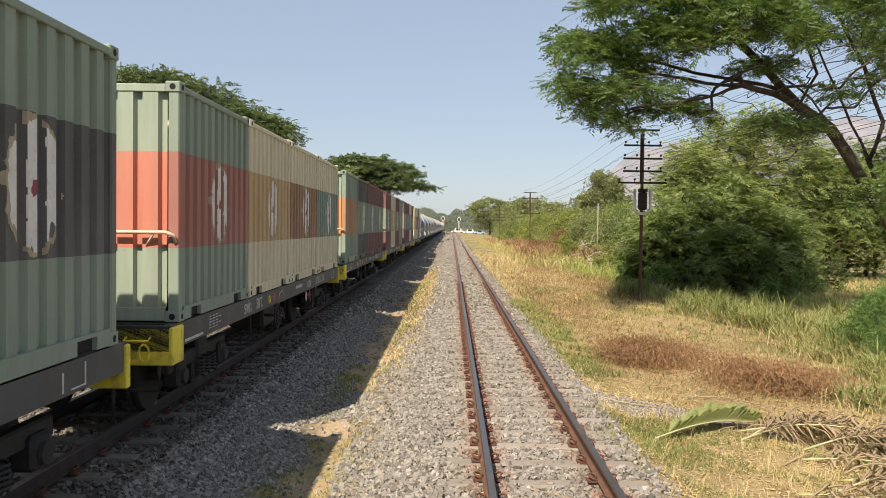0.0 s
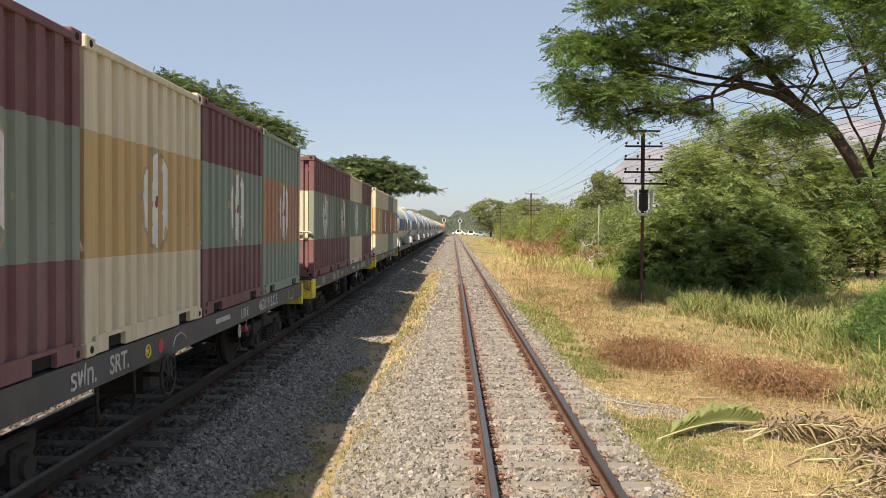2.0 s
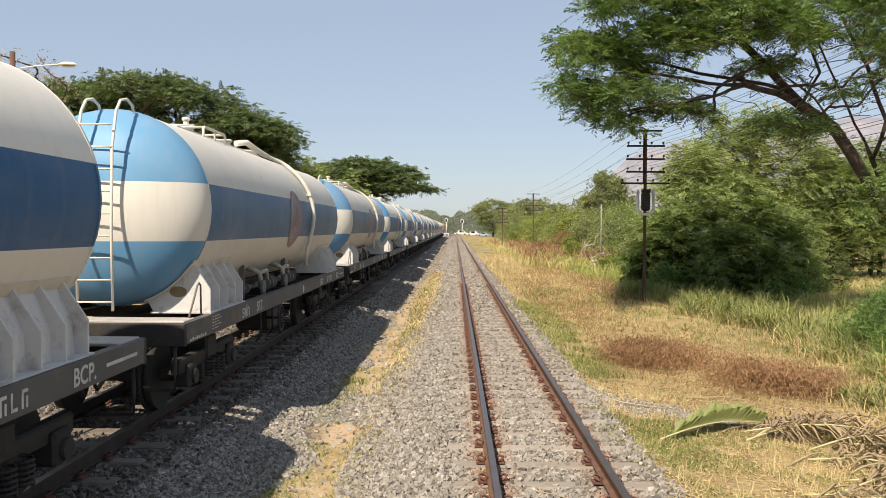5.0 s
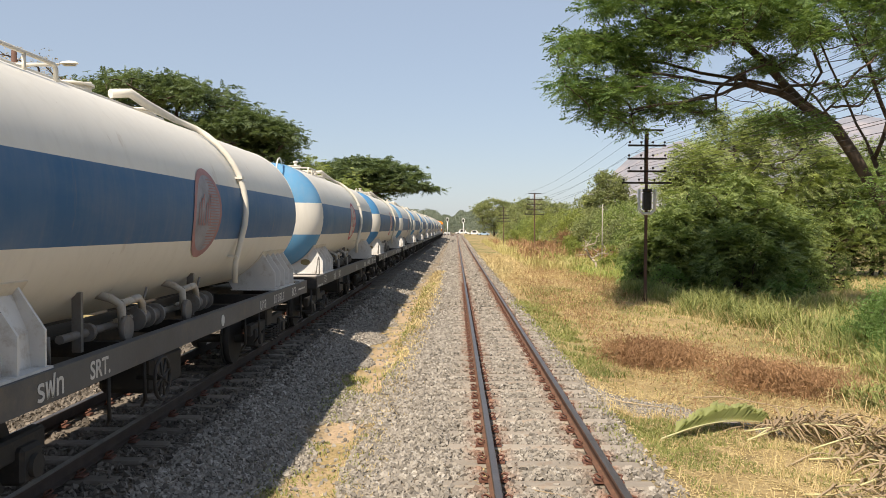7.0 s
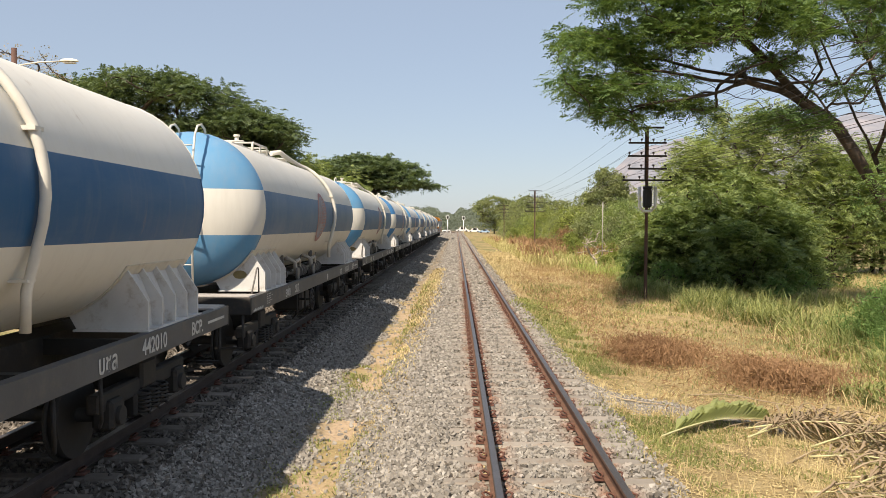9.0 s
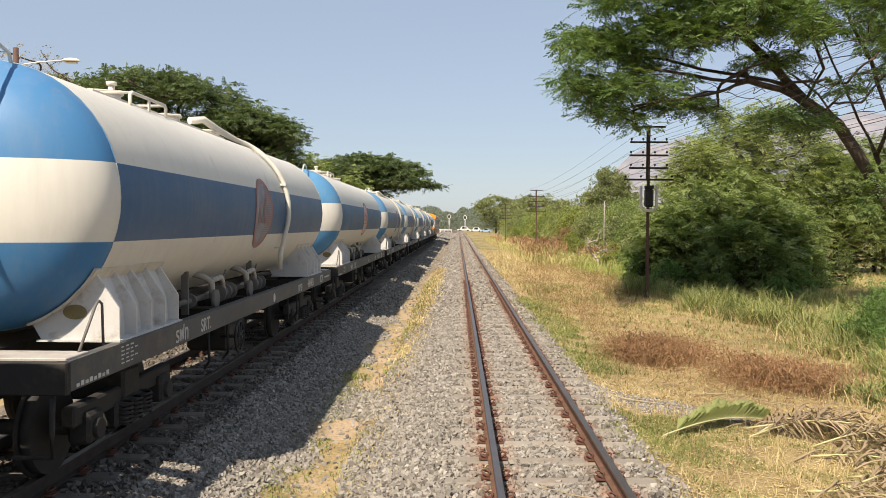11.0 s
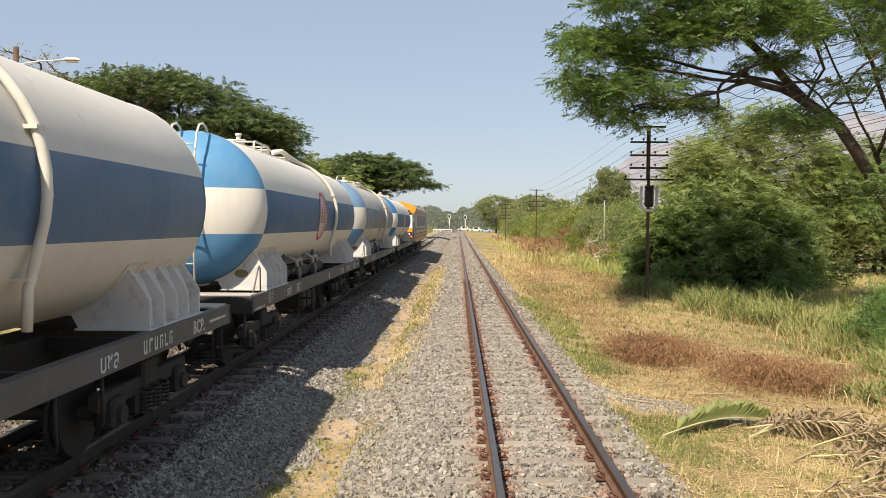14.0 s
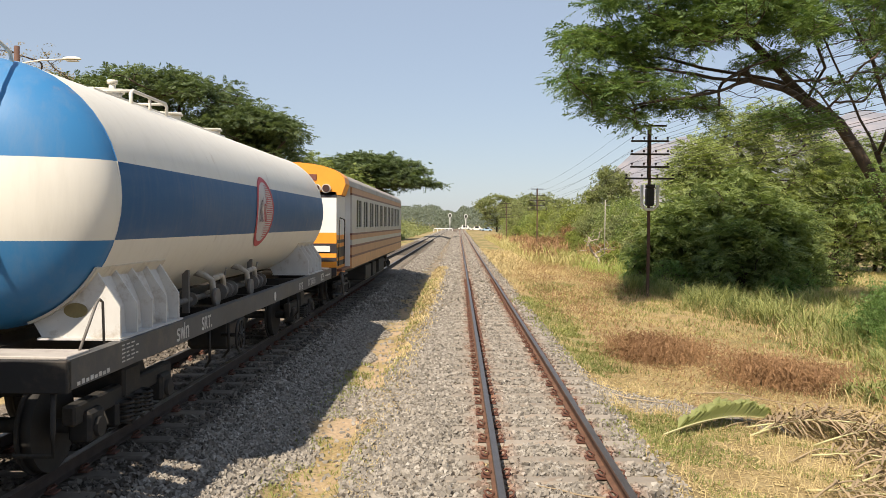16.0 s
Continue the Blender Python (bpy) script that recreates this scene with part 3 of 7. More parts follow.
def container(outer, middle, u, decal=True):
    if not CONTAINER_MESH:
        CONTAINER_MESH.update(container_meshes())
    key = (outer, middle)
    if key not in PAINT:
        PAINT[key] = (band_paint(f"container_paint_{outer}_{middle}", COL[outer], COL[middle]), band_paint(f"container_end_paint_{outer}_{middle}", COL_END_LIT[outer], COL_END_LIT[middle]))
    root = new("shipping_container")
    names = dict(side="side_panel", end="end_panel", post="corner_post", cast="corner_casting", top="top_rail", bott="bottom_rail", roof="roof", end_="end_rail")
    for k, me in CONTAINER_MESH.items():
        if k.startswith("decal") and not decal:
            continue
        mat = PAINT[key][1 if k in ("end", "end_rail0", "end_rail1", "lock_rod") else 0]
        if k.startswith("hole") or k.startswith("pocket"):
            mat = M_HOLE
        elif k == "bar":
            mat = M_BAR
        elif k == "decal":
            mat = M_DECAL
        elif k == "decal_edge":
            mat = M_DECAL_EDGE
        elif k == "decal_red":
            mat = M_DECAL_RED
        link_part(me.name.split(".")[0], me, mat, root)
    words = dict(green="grey-green", charcoal="charcoal", red="faded red", cream="cream", tan="tan", rust="terracotta", teal="teal", orange="orange",
                 maroon="maroon", yellow="yellow", moss="moss green", olive="dull olive green")
    tagged(root, f"short corrugated steel container, {words[outer]} with {words[middle]} middle band", "container", "containers on the train")
    move(root, u, z=1.13)
    return root


NUMBERS = ["", "", "462085", "462019", "462069", "462062"]
LOADS = [
    [("green", "red"), ("cream", "tan"), ("maroon", "green"), ("green", "charcoal")],
    [("green", "red"), ("cream", "tan"), ("cream", "rust"), ("cream", "teal")],
    [("green", "orange"), ("charcoal", "green"), ("maroon", "green"), ("maroon", "green")],
    [("maroon", "moss"), ("cream", "yellow"), ("maroon", "green"), ("green", "orange")],
    [("maroon", "moss"), ("maroon", "olive"), ("cream", "teal"), ("maroon", "olive")],
    [("cream", "yellow"), ("cream", "rust"), ("teal", "rust"), ("cream", "orange")],
]


def train_of_containers():
    first = container_wagon()
    for i, load in enumerate(LOADS):
        u = CONTAINER_U + (i - 1) * 13.75
        wagon = copy_thing(first, pose(0, 0, 0)) if i < len(LOADS) - 1 else first
        if NUMBERS[i]:
            lettering(wagon, NUMBERS[i] + " B.C.F.", 1.204, 9.1, 0.915, 0.21)
        else:
            bars(wagon, 1.203, 9.1, 0.915, 1.2, 0.15, 7)
        move(wagon, u - 0.2)
        for k, (a, b) in enumerate(load):
            container(a, b, u + k * 3.055, decal=(i, k) != (2, 0))


TANK_Y0, TANK_Y1, TANK_R, TANK_Z = 1.08, 11.65, 1.19, 2.43


def tank_wagon():
    root = new("tank_wagon")
    L = 12.5
    wagon_frame(root, L, 0.93, 1.16, 1.24)
    # barrel with dished ends
    bm = bmesh.new()
    prof = []
    for k in range(11):
        a = k / 10 * math.pi / 2
        prof.append((TANK_Y0 - 0.62 * math.cos(a), TANK_R * math.sin(a)))
    for q in np.linspace(TANK_Y0, TANK_Y1, 9)[1:-1]:
        prof.append((q, TANK_R))
    for k in range(10, -1, -1):
        a = k / 10 * math.pi / 2
        prof.append((TANK_Y1 + 0.52 * math.cos(a), TANK_R * math.sin(a)))
    sides = 48
    rings = []
    for q, r in prof:
        if r < 1e-4:
            rings.append([bm.verts.new((0, q, TANK_Z))])
        else:
            rings.append([bm.verts.new((r * math.cos(k * math.tau / sides), q, TANK_Z + r * math.sin(k * math.tau / sides))) for k in range(sides)])
    for a, b in zip(rings, rings[1:]):
        for k in range(sides):
            j = (k + 1) % sides
            if len(a) == 1:
                f = bm.faces.new((a[0], b[j], b[k]))
            elif len(b) == 1:
                f = bm.faces.new((a[k], a[j], b[0]))
            else:
                f = bm.faces.new((a[k], a[j], b[j], b[k]))
            f.smooth = True
    bmesh.ops.recalc_face_normals(bm, faces=bm.faces)
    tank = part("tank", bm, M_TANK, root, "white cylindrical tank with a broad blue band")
    # weld seams round the barrel
    for q in (TANK_Y0, TANK_Y1):
        bm = bmesh.new()
        tube(bm, [((TANK_R + 0.001) * math.cos(k * math.tau / 48), q, TANK_Z + (TANK_R + 0.001) * math.sin(k * math.tau / 48)) for k in range(49)], 0.005, 4, False)
        part("weld_seam", bm, M_TANK, tank)
    # saddles: a full plate at each end, ribs between, a web behind them and a pad plate on the belly
    def belly(x):
        return TANK_Z - math.sqrt(TANK_R ** 2 - x * x)
    for y0 in (1.05, 9.95):
        for s in (-1, 1):
            for k in range(5):
                sad = bmesh.new()
                q = y0 + k * 0.37
                if k in (0, 4):
                    curve = [(s * x, belly(x)) for x in np.linspace(0.985, 0.42, 9)]
                    pr = [(s * 1.19, 1.175), (s * 1.19, 1.45)] + curve + [(s * 0.50, 1.175)]
                else:
                    pr = [(s * 1.19, 1.175), (s * 1.19, 1.45), (s * 0.985, belly(0.985)), (s * 0.92, belly(0.92)), (s * 0.86, belly(0.86)), (s * 0.86, 1.175)]
                extrude_profile(sad, pr, q - 0.014, q + 0.014)
                bmesh.ops.recalc_face_normals(sad, faces=sad.faces)
                part("saddle_plate" if k in (0, 4) else "saddle_rib", sad, M_SADDLE, root)
            bm = bmesh.new()
            extrude_profile(bm, [(s * 1.09, 1.175), (s * 1.06, 1.175), (s * 1.04, 1.42), (s * 0.93, 1.68), (s * 0.955, 1.70), (s * 1.07, 1.43)], y0 + 0.015, y0 + 1.465)
            bmesh.ops.recalc_face_normals(bm, faces=bm.faces)
            part("saddle_web", bm, M_SADDLE, root)
            part("saddle_base", boxed(min(s * 0.48, s * 1.21), max(s * 0.48, s * 1.21), y0 - 0.06, y0 + 1.55, 1.162, 1.18), M_SADDLE, root)
            bm = bmesh.new()
            arc = [math.radians(v) for v in np.linspace(-70, -32, 12)]
            ring = [(s * (TANK_R + 0.012) * math.cos(v), TANK_Z + (TANK_R + 0.012) * math.sin(v)) for v in arc] + [(s * (TANK_R - 0.01) * math.cos(v), TANK_Z + (TANK_R - 0.01) * math.sin(v)) for v in arc[::-1]]
            extrude_profile(bm, ring, y0 - 0.08, y0 + 1.57)
            bmesh.ops.recalc_face_normals(bm, faces=bm.faces)
            part("saddle_pad", bm, M_PAD, root)
    bm = disc(bmesh.new(), (0, 0, 0), "Y", 0.105, 0.008, 20)
    for v in bm.verts:
        v.co = Vector((0.80 + v.co.x, 1.031 + v.co.y, 1.42 + v.co.z * 0.62))
    part("inspection_plate", bm, M_BRASS, root, "tarnished oval plate")
    # end platform, sunlit plate
    part("end_platform", boxed(-1.2, 1.2, 0.045, 0.42, 1.150, 1.178, bevel=0.006), M_PLATE, root)
    part("end_platform", boxed(-1.2, 1.2, L - 0.5, L - 0.03, 1.150, 1.178, bevel=0.006), M_PLATE, root)
    # grab rail at the front corner
    for s in (-1, 1):
        bm = bmesh.new()
        tube(bm, [(s * 1.15, 0.35, 1.17), (s * 1.15, 0.66, 1.52), (s * 1.15, 0.72, 1.55), (s * 1.15, 0.78, 1.52), (s * 1.15, 0.80, 1.17)], 0.012, 6)
        part("grab_rail", bm, M_VALVE, root)
    # ladder on the front dome and hoops over the top
    ladder = new("ladder")
    ladder.parent = root
    for x in (-0.12, 0.28):
        part("ladder_rail", tube(bmesh.new(), [(x, 0.38, 1.25), (x, 0.35, 2.2), (x, 0.38, 3.1), (x, 0.50, 3.52), (x, 0.62, 3.66), (x, 0.80, 3.70), (x, 0.96, 3.65), (x, 1.03, 3.5)], 0.017, 6), M_PIPE, ladder)
    for k in range(9):
        part("rung", tube(bmesh.new(), [(-0.12, 0.365, 1.35 + k * 0.25), (0.28, 0.365, 1.35 + k * 0.25)], 0.011, 5), M_PIPE, ladder)
    # top walkway rail, hatches, vent pipes
    wk = bmesh.new()
    top = TANK_Z + TANK_R
    for x in (-0.5, 0.5):
        tube(wk, [(x, 3.0, top - 0.15), (x, 3.0, top + 0.0), (x, 3.05, top + 0.035), (x, 4.05, top + 0.035), (x, 4.1, top + 0.0), (x, 4.1, top - 0.15)], 0.022, 6)
        tube(wk, [(x, 3.55, top - 0.15), (x, 3.55, top + 0.035)], 0.018, 5)
    for q in (3.04, 4.06):
        tube(wk, [(-0.5, q, top + 0.03), (0.5, q, top + 0.03)], 0.018, 5)
    part("walkway_rail", wk, M_PIPE, root)
    part("walkway", boxed(-0.22, 0.22, 2.7, 7.6, top - 0.015, top + 0.02, bevel=0.004), M_PIPE, root)
    for q in (3.4, 5.4, 7.3):
        bm = bmesh.new()
        disc(bm, (0, q, top + 0.02), "Z", 0.22, 0.10, 20)
        disc(bm, (0, q, top + 0.08), "Z", 0.25, 0.025, 20)
        tube(bm, [(0.24, q, top + 0.10), (-0.24, q, top + 0.10)], 0.015, 6)
        part("hatch", bm, M_PIPE, root)
    bm = bmesh.new()
    disc(bm, (0.1, 3.45, top + 0.10), "Z", 0.04, 0.22, 12)
    disc(bm, (0.1, 3.45, top + 0.20), "Z", 0.06, 0.04, 12)
    part("relief_valve", bm, M_PIPE, root)
    # filling pipe over the shoulder and down the side
    bm = bmesh.new()
    R = TANK_R + 0.055
    pts = [(0.1, 6.2, top + 0.12), (0.25, 6.4, top + 0.16), (0.35, 6.7, top + 0.06), (0.42, 7.55, TANK_Z + math.sqrt(R * R - 0.42 ** 2))]
    for k in range(11):
        a = math.radians(62 - k * 8.0)
        pts.append((R * math.cos(a), 7.80 + 0.02 * k if k < 5 else 7.9, TANK_Z + R * math.sin(a)))
    pts += [(1.155, 7.9, 1.92), (1.10, 7.9, 1.72), (1.09, 7.9, 1.42)]
    tube(bm, pts, [0.055] * 3 + [0.04] * (len(pts) - 3), 10)
    part("filling_pipe", bm, M_PIPE, root)
    part("pipe_clamp", boxed(R - 0.17, R - 0.04, 7.84, 7.96, TANK_Z + 0.42, TANK_Z + 0.45), M_PIPE, root)
    part("pipe_clamp", boxed(0.98, 1.14, 7.84, 7.96, 1.78, 1.80), M_PIPE, root)
    # discharge gear under the belly
    for q in (4.3, 6.0):
        bm = bmesh.new()
        tube(bm, [(0.74, q, 1.56), (0.90, q, 1.52), (1.0, q, 1.46), (1.02, q, 1.24)], 0.042, 9)
        tube(bm, [(1.0, q, 1.47), (1.0, q + 0.42, 1.49), (0.98, q + 0.56, 1.42), (0.98, q + 0.60, 1.24)], 0.038, 9)
        tube(bm, [(0.92, q + 0.06, 1.30), (0.92, q + 0.50, 1.30)], 0.022, 7)
        part("blank_flange", disc(bmesh.new(), (1.06, q - 0.02, 1.24), "X", 0.12, 0.05, 16), M_VALVE, root)
        part("discharge_pipe", bm, M_PIPE_OLD, root, "stained pale discharge pipe bend")
        bm = bmesh.new()
        tube(bm, [(0.95, q + 0.45, 1.27), (0.95, q + 0.98, 1.27)], 0.075, 12)
        for e in (0.46, 0.72, 0.98):
            disc(bm, (0.95, q + e, 1.27), "Y", 0.115, 0.035, 16)
        tube(bm, [(0.95, q + 0.60, 1.33), (1.0, q + 0.64, 1.58)], 0.013, 5)
        part("discharge_valve", bm, M_VALVE, root, "grey flanged discharge valve")
    bm = tube(bmesh.new(), [(0.86, 3.4, 1.25), (0.86, 7.2, 1.25)], 0.04, 8)
    for q in (3.9, 6.9):
        disc(bm, (0.86, q, 1.25), "Y", 0.085, 0.06, 12)
        box(bm, 0.82, 0.90, q - 0.2, q - 0.15, 1.1, 1.62)
    part("manifold", bm, M_VALVE, root)
    bm = tube(bmesh.new(), [(1.02, 2.9, 1.1), (1.02, 2.9, 1.33), (0.6, 2.95, 1.36)], 0.02, 6)
    part("drain_pipe", bm, M_VALVE, root)
    # round badge on the side
    bm = bmesh.new()
    ring = []
    for k in range(32):
        a = k * math.tau / 32
        ring.append((6.385 + 0.54 * math.cos(a), TANK_Z - 0.07 + 0.53 * math.sin(a)))

    def on_side(bm, pts, lift):
        vs = [bm.verts.new((math.sqrt((TANK_R + lift) ** 2 - (z - TANK_Z) ** 2), y, z)) for y, z in pts]
        return vs
    for name, r0, r1, mt in (("badge_ring", 0.85, 1.0, M_BADGE_RED), ("badge_field", 0.0, 0.87, M_BADGE_WHITE)):
        bm = bmesh.new()
        rows = []
        for j in range(6):
            r = r0 + (r1 - r0) * j / 5
            rows.append(on_side(bm, [(6.385 + (y - 6.385) * r, TANK_Z - 0.07 + (z - TANK_Z + 0.07) * r) for y, z in ring], 0.006 if r0 else 0.004))
        for a, b in zip(rows, rows[1:]):
            for k in range(32):
                if r0 == 0 and a is rows[0]:
                    bm.faces.new((a[0], b[(k) % 32], b[(k + 1) % 32])) if k else bm.faces.new((a[0], b[0], b[1]))
                else:
                    bm.faces.new((a[k], b[k], b[(k + 1) % 32], a[(k + 1) % 32]))
        bmesh.ops.recalc_face_normals(bm, faces=bm.faces)
        part(name, bm, mt, root)
    # plain strokes on the badge, and close level lines over its far half
    for k in range(6):
        bm = bmesh.new()
        y, hi = 6.02 + k * 0.085, 0.10 + 0.05 * (k % 3)
        for a0, a1, z0, z1 in ((y, y + 0.026, -0.17, hi), (y + 0.026, y + 0.058, hi - 0.03 if k % 2 else -0.17, hi if k % 2 else -0.14)):
            bm.faces.new(on_side(bm, [(a0, TANK_Z - 0.05 + z0), (a1, TANK_Z - 0.05 + z0), (a1, TANK_Z - 0.05 + z1), (a0, TANK_Z - 0.05 + z1)], 0.018))
        part("badge_stroke", bm, M_BADGE_INK if k < 3 else M_BADGE_RED, root)
    for k in range(24):
        z = TANK_Z - 0.46 + k * 0.034
        w = 0.43 * math.sqrt(max(0.0, 1 - ((z - TANK_Z + 0.07) / 0.46) ** 2))
        y0 = 6.42 + 0.03 * math.sin(k * 1.3)
        if w > 0.12:
            bm = bmesh.new()
            bm.faces.new(on_side(bm, [(y0, z), (6.385 + w, z), (6.385 + w, z + 0.012), (y0, z + 0.012)], 0.0085))
            part("badge_line", bm, M_BADGE_RED, root)
    # sill lettering
    brake_wheel(root, 1.28, 4.6, 0.72)
    x = 1.243
    lettering(root, "\u0e23\u0e1f\u0e17", x + 0.001, 2.3, 0.965, 0.20)
    lettering(root, "SRT.", x + 0.001, 3.12, 0.975, 0.18)
    bm = bmesh.new()
    disc(bm, (x, 6.8, 1.03), "X", 0.07, 0.004, 18)
    part("round_mark", bm, M_WHITE_MARK, root)
    for j in range(8):
        part("stencil_word", boxed(x - 0.003, x, 0.12 + j * 0.075, 0.12 + j * 0.075 + 0.05, 0.945, 0.972 + 0.01 * (j % 2)), M_WHITE_MARK, root)
    for k in range(5):
        for j in range(3 + k % 2):
            part("stencil_word", boxed(x - 0.003, x, 0.95 + j * 0.10, 0.95 + j * 0.10 + 0.05 + 0.012 * ((j + k) % 3), 1.12 - k * 0.035, 1.132 - k * 0.035), M_WHITE_MARK, root)
    lettering(root, "\u0e1a\u0e0a\u0e25", x + 0.001, 8.72, 0.965, 0.20)
    lettering(root, "BCP.", x + 0.001, 11.05, 0.975, 0.18)
    part("stencil_line", boxed(x - 0.003, x, 11.65, 12.3, 1.03, 1.06), M_WHITE_MARK, root)
    tagged(root, "white and blue cement tank wagon with piping on a grey frame", "tank wagon", "tank wagons")
    return root


TANK_U, TANKS = 77.06, 15


def train_of_tanks():
    first = tank_wagon()
    move(first, TANK_U)
    dirty = {1: M_TANK_DULL, 2: M_TANK_GRIMY, 6: M_TANK_DULL, 8: M_TANK_DULL, 10: M_TANK_DULL, 11: M_TANK_DULL, 13: M_TANK_FILTHY}
    shown = {2: "444002", 4: "444472", 5: "442010", 8: "444423"}
    worn_badge = (1, 2, 3, 6, 7, 8, 10, 11, 13)
    for i in range(1, TANKS):
        wagon = copy_thing(first, pose(0, 0, 0))
        if i in shown:
            lettering(wagon, shown[i], 1.244, 9.65, 0.975, 0.19)
        else:
            bars(wagon, 1.243, 9.65, 0.975, 0.80, 0.13, 6)
        if i in worn_badge:
            for o in wagon.children_recursive:
                if o.name.startswith("badge_"):
                    o.material_slots[0].link = "OBJECT"
                    o.material_slots[0].material = M_BADGE_VEIL if o.name.startswith("badge_field") else M_BADGE_FADED
        if i in dirty:
            for o in wagon.children_recursive:
                if o.type == "MESH" and o.data.materials[0] == M_TANK:
                    o.material_slots[0].link = "OBJECT"
                    o.material_slots[0].material = dirty[i]
            tagged(wagon, "grimy, dust-streaked white and blue cement tank wagon on a grey frame")
        if i in (9, TANKS - 1):
            for o in list(wagon.children):
                if o.name.startswith(("filling_pipe", "pipe_clamp")):
                    bpy.data.objects.remove(o)
        move(wagon, TANK_U + i * PITCH)
    bars(first, 1.243, 9.65, 0.975, 0.80, 0.13, 6)


def motions():
    for ob, x, u, z in MOVING:
        walk(ob, [(t, pose(x, u - SPEED * t, z)) for t in (0.0, 4.0, 8.0, 12.0, 16.0)])

# ---- ground ----
GX = [-4000, -400, -80, -30, -12, -8, -6.8, -5.7, -2.85, -1.85, -1.40, -1.02, -0.35, 1.95, 2.45, 4.0, 7.0, 12.0, 30, 80, 400, 4000]
GZ = [-1.0, -1.0, -1.0, -1.0, -0.8, -0.6, -0.45, -0.20, -0.20, -0.44, -0.46, -0.30, -0.19, -0.19, -0.36, -0.43, -0.60, -0.85, -1.0, -1.0, -1.0, -1.0]


def ground_z(x, y):
    z = np.interp(x, GX, GZ)
    level = np.clip((140 - y) / 30, 0, 1)  # the far ground lies smooth
    rough = np.clip((np.abs(x - 0.9) - 1.6) * 0.6, 0, 1) * np.clip((np.abs(x + 4.14) - 1.9) * 0.6, 0, 1)
    z = z + level * rough * (0.05 * np.sin(x * 1.7 + 0.8 * np.sin(y * 0.7)) * np.sin(y * 0.9 + 1.0) + 0.03 * np.sin(x * 4.1 + y * 2.3))
    return z + level * 0.012 * np.sin(x * 7.3 + 2 * np.sin(y * 3.1)) * np.sin(y * 6.1)


def ground_material():
    m, nt, b = begin("trackside_ground")
    v = coords(nt, world_space=True)
    sep = nt.nodes.new("ShaderNodeSeparateXYZ")
    nt.links.new(v, sep.inputs[0])
    wob = noise_tex(nt, v, 1.3, 5, 0.65)
    x = math_node(nt, "ADD", sep.outputs["X"], math_node(nt, "MULTIPLY_ADD", wob, 0.9, -0.45))

    def between(a, c, soft=0.12):
        up = nt.nodes.new("ShaderNodeMapRange")
        dn = nt.nodes.new("ShaderNodeMapRange")
        for n, lo, hi in ((up, a - soft, a + soft), (dn, c + soft, c - soft)):
            nt.links.new(x, n.inputs[0])
            n.inputs[1].default_value, n.inputs[2].default_value = lo, hi
        return math_node(nt, "MULTIPLY", up.outputs[0], dn.outputs[0])
    vor = nt.nodes.new("ShaderNodeTexVoronoi")
    vor.inputs["Scale"].default_value = 19
    nt.links.new(v, vor.inputs["Vector"])
    grey = nt.nodes.new("ShaderNodeSeparateColor")
    nt.links.new(vor.outputs["Color"], grey.inputs[0])
    stone = ramp(nt, grey.outputs[0], [(0.0, (0.10, 0.088, 0.075)), (0.5, (0.21, 0.188, 0.16)), (1.0, (0.36, 0.33, 0.285))])
    # darker between stones: crevice shade put into the colour
    gap = ramp(nt, vor.outputs["Distance"], [(0.0, (1, 1, 1)), (0.75, (0.5, 0.48, 0.45))])
    stone = mix(nt, 1.0, stone, gap, "MULTIPLY")
    stone = mix(nt, ramp(nt, noise_tex(nt, v, 0.9, 4), [(0.4, (0, 0, 0)), (0.75, (0.5, 0.5, 0.5))]), stone, (0.27, 0.20, 0.14))
    # the train's shade on its track bed is put into the colour
    shaded_bed = mix(nt, math_node(nt, "MULTIPLY", between(-5.6, -3.1, 0.35), 0.6), stone, (0.045, 0.038, 0.033))
    stone = shaded_bed
    sand = mix(nt, noise_tex(nt, v, 9, 6, 0.7), (0.30, 0.215, 0.135), (0.50, 0.38, 0.26))
    dry = ramp(nt, noise_tex(nt, v, 2.2, 6, 0.7), [(0.3, (0.19, 0.14, 0.07)), (0.5, (0.40, 0.30, 0.15)), (0.62, (0.46, 0.36, 0.19)), (0.8, (0.25, 0.25, 0.09))])
    dry = mix(nt, ramp(nt, noise_tex(nt, v, 0.16, 4), [(0.5, (0, 0, 0)), (0.62, (0.75, 0.75, 0.75))]), dry, (0.12, 0.165, 0.045))
    dry = mix(nt, math_node(nt, "MULTIPLY", noise_tex(nt, v, 40, 3), 0.6), dry, (0.10, 0.075, 0.035))
    near = nt.nodes.new("ShaderNodeMapRange")
    nt.links.new(sep.outputs["Y"], near.inputs[0])
    near.inputs[1].default_value, near.inputs[2].default_value, near.inputs[3].default_value, near.inputs[4].default_value = 26, 48, 0.0, 0.75
    strip = math_node(nt, "MULTIPLY", between(-1.86, -1.0), near.outputs[0])
    c = mix(nt, between(-1.80, -1.02), dry, mix(nt, ramp(nt, wob, [(0.45, (0, 0, 0)), (0.55, (1, 1, 1))]), sand, dry))
    c = mix(nt, math_node(nt, "MAXIMUM", between(-6.3, -1.85), between(-1.02, 1.9)), c, stone)
    c = mix(nt, strip, c, stone)
    nt.links.new(c, b.inputs["Base Color"])
    b.inputs["Roughness"].default_value = 0.95
    b.inputs["Specular IOR Level"].default_value = 0.2
    h = math_node(nt, "ADD", math_node(nt, "MULTIPLY", vor.outputs["Distance"], -1.0), noise_tex(nt, v, 30, 5))
    bump_to(nt, b, h, 0.7, 0.03)
    return m


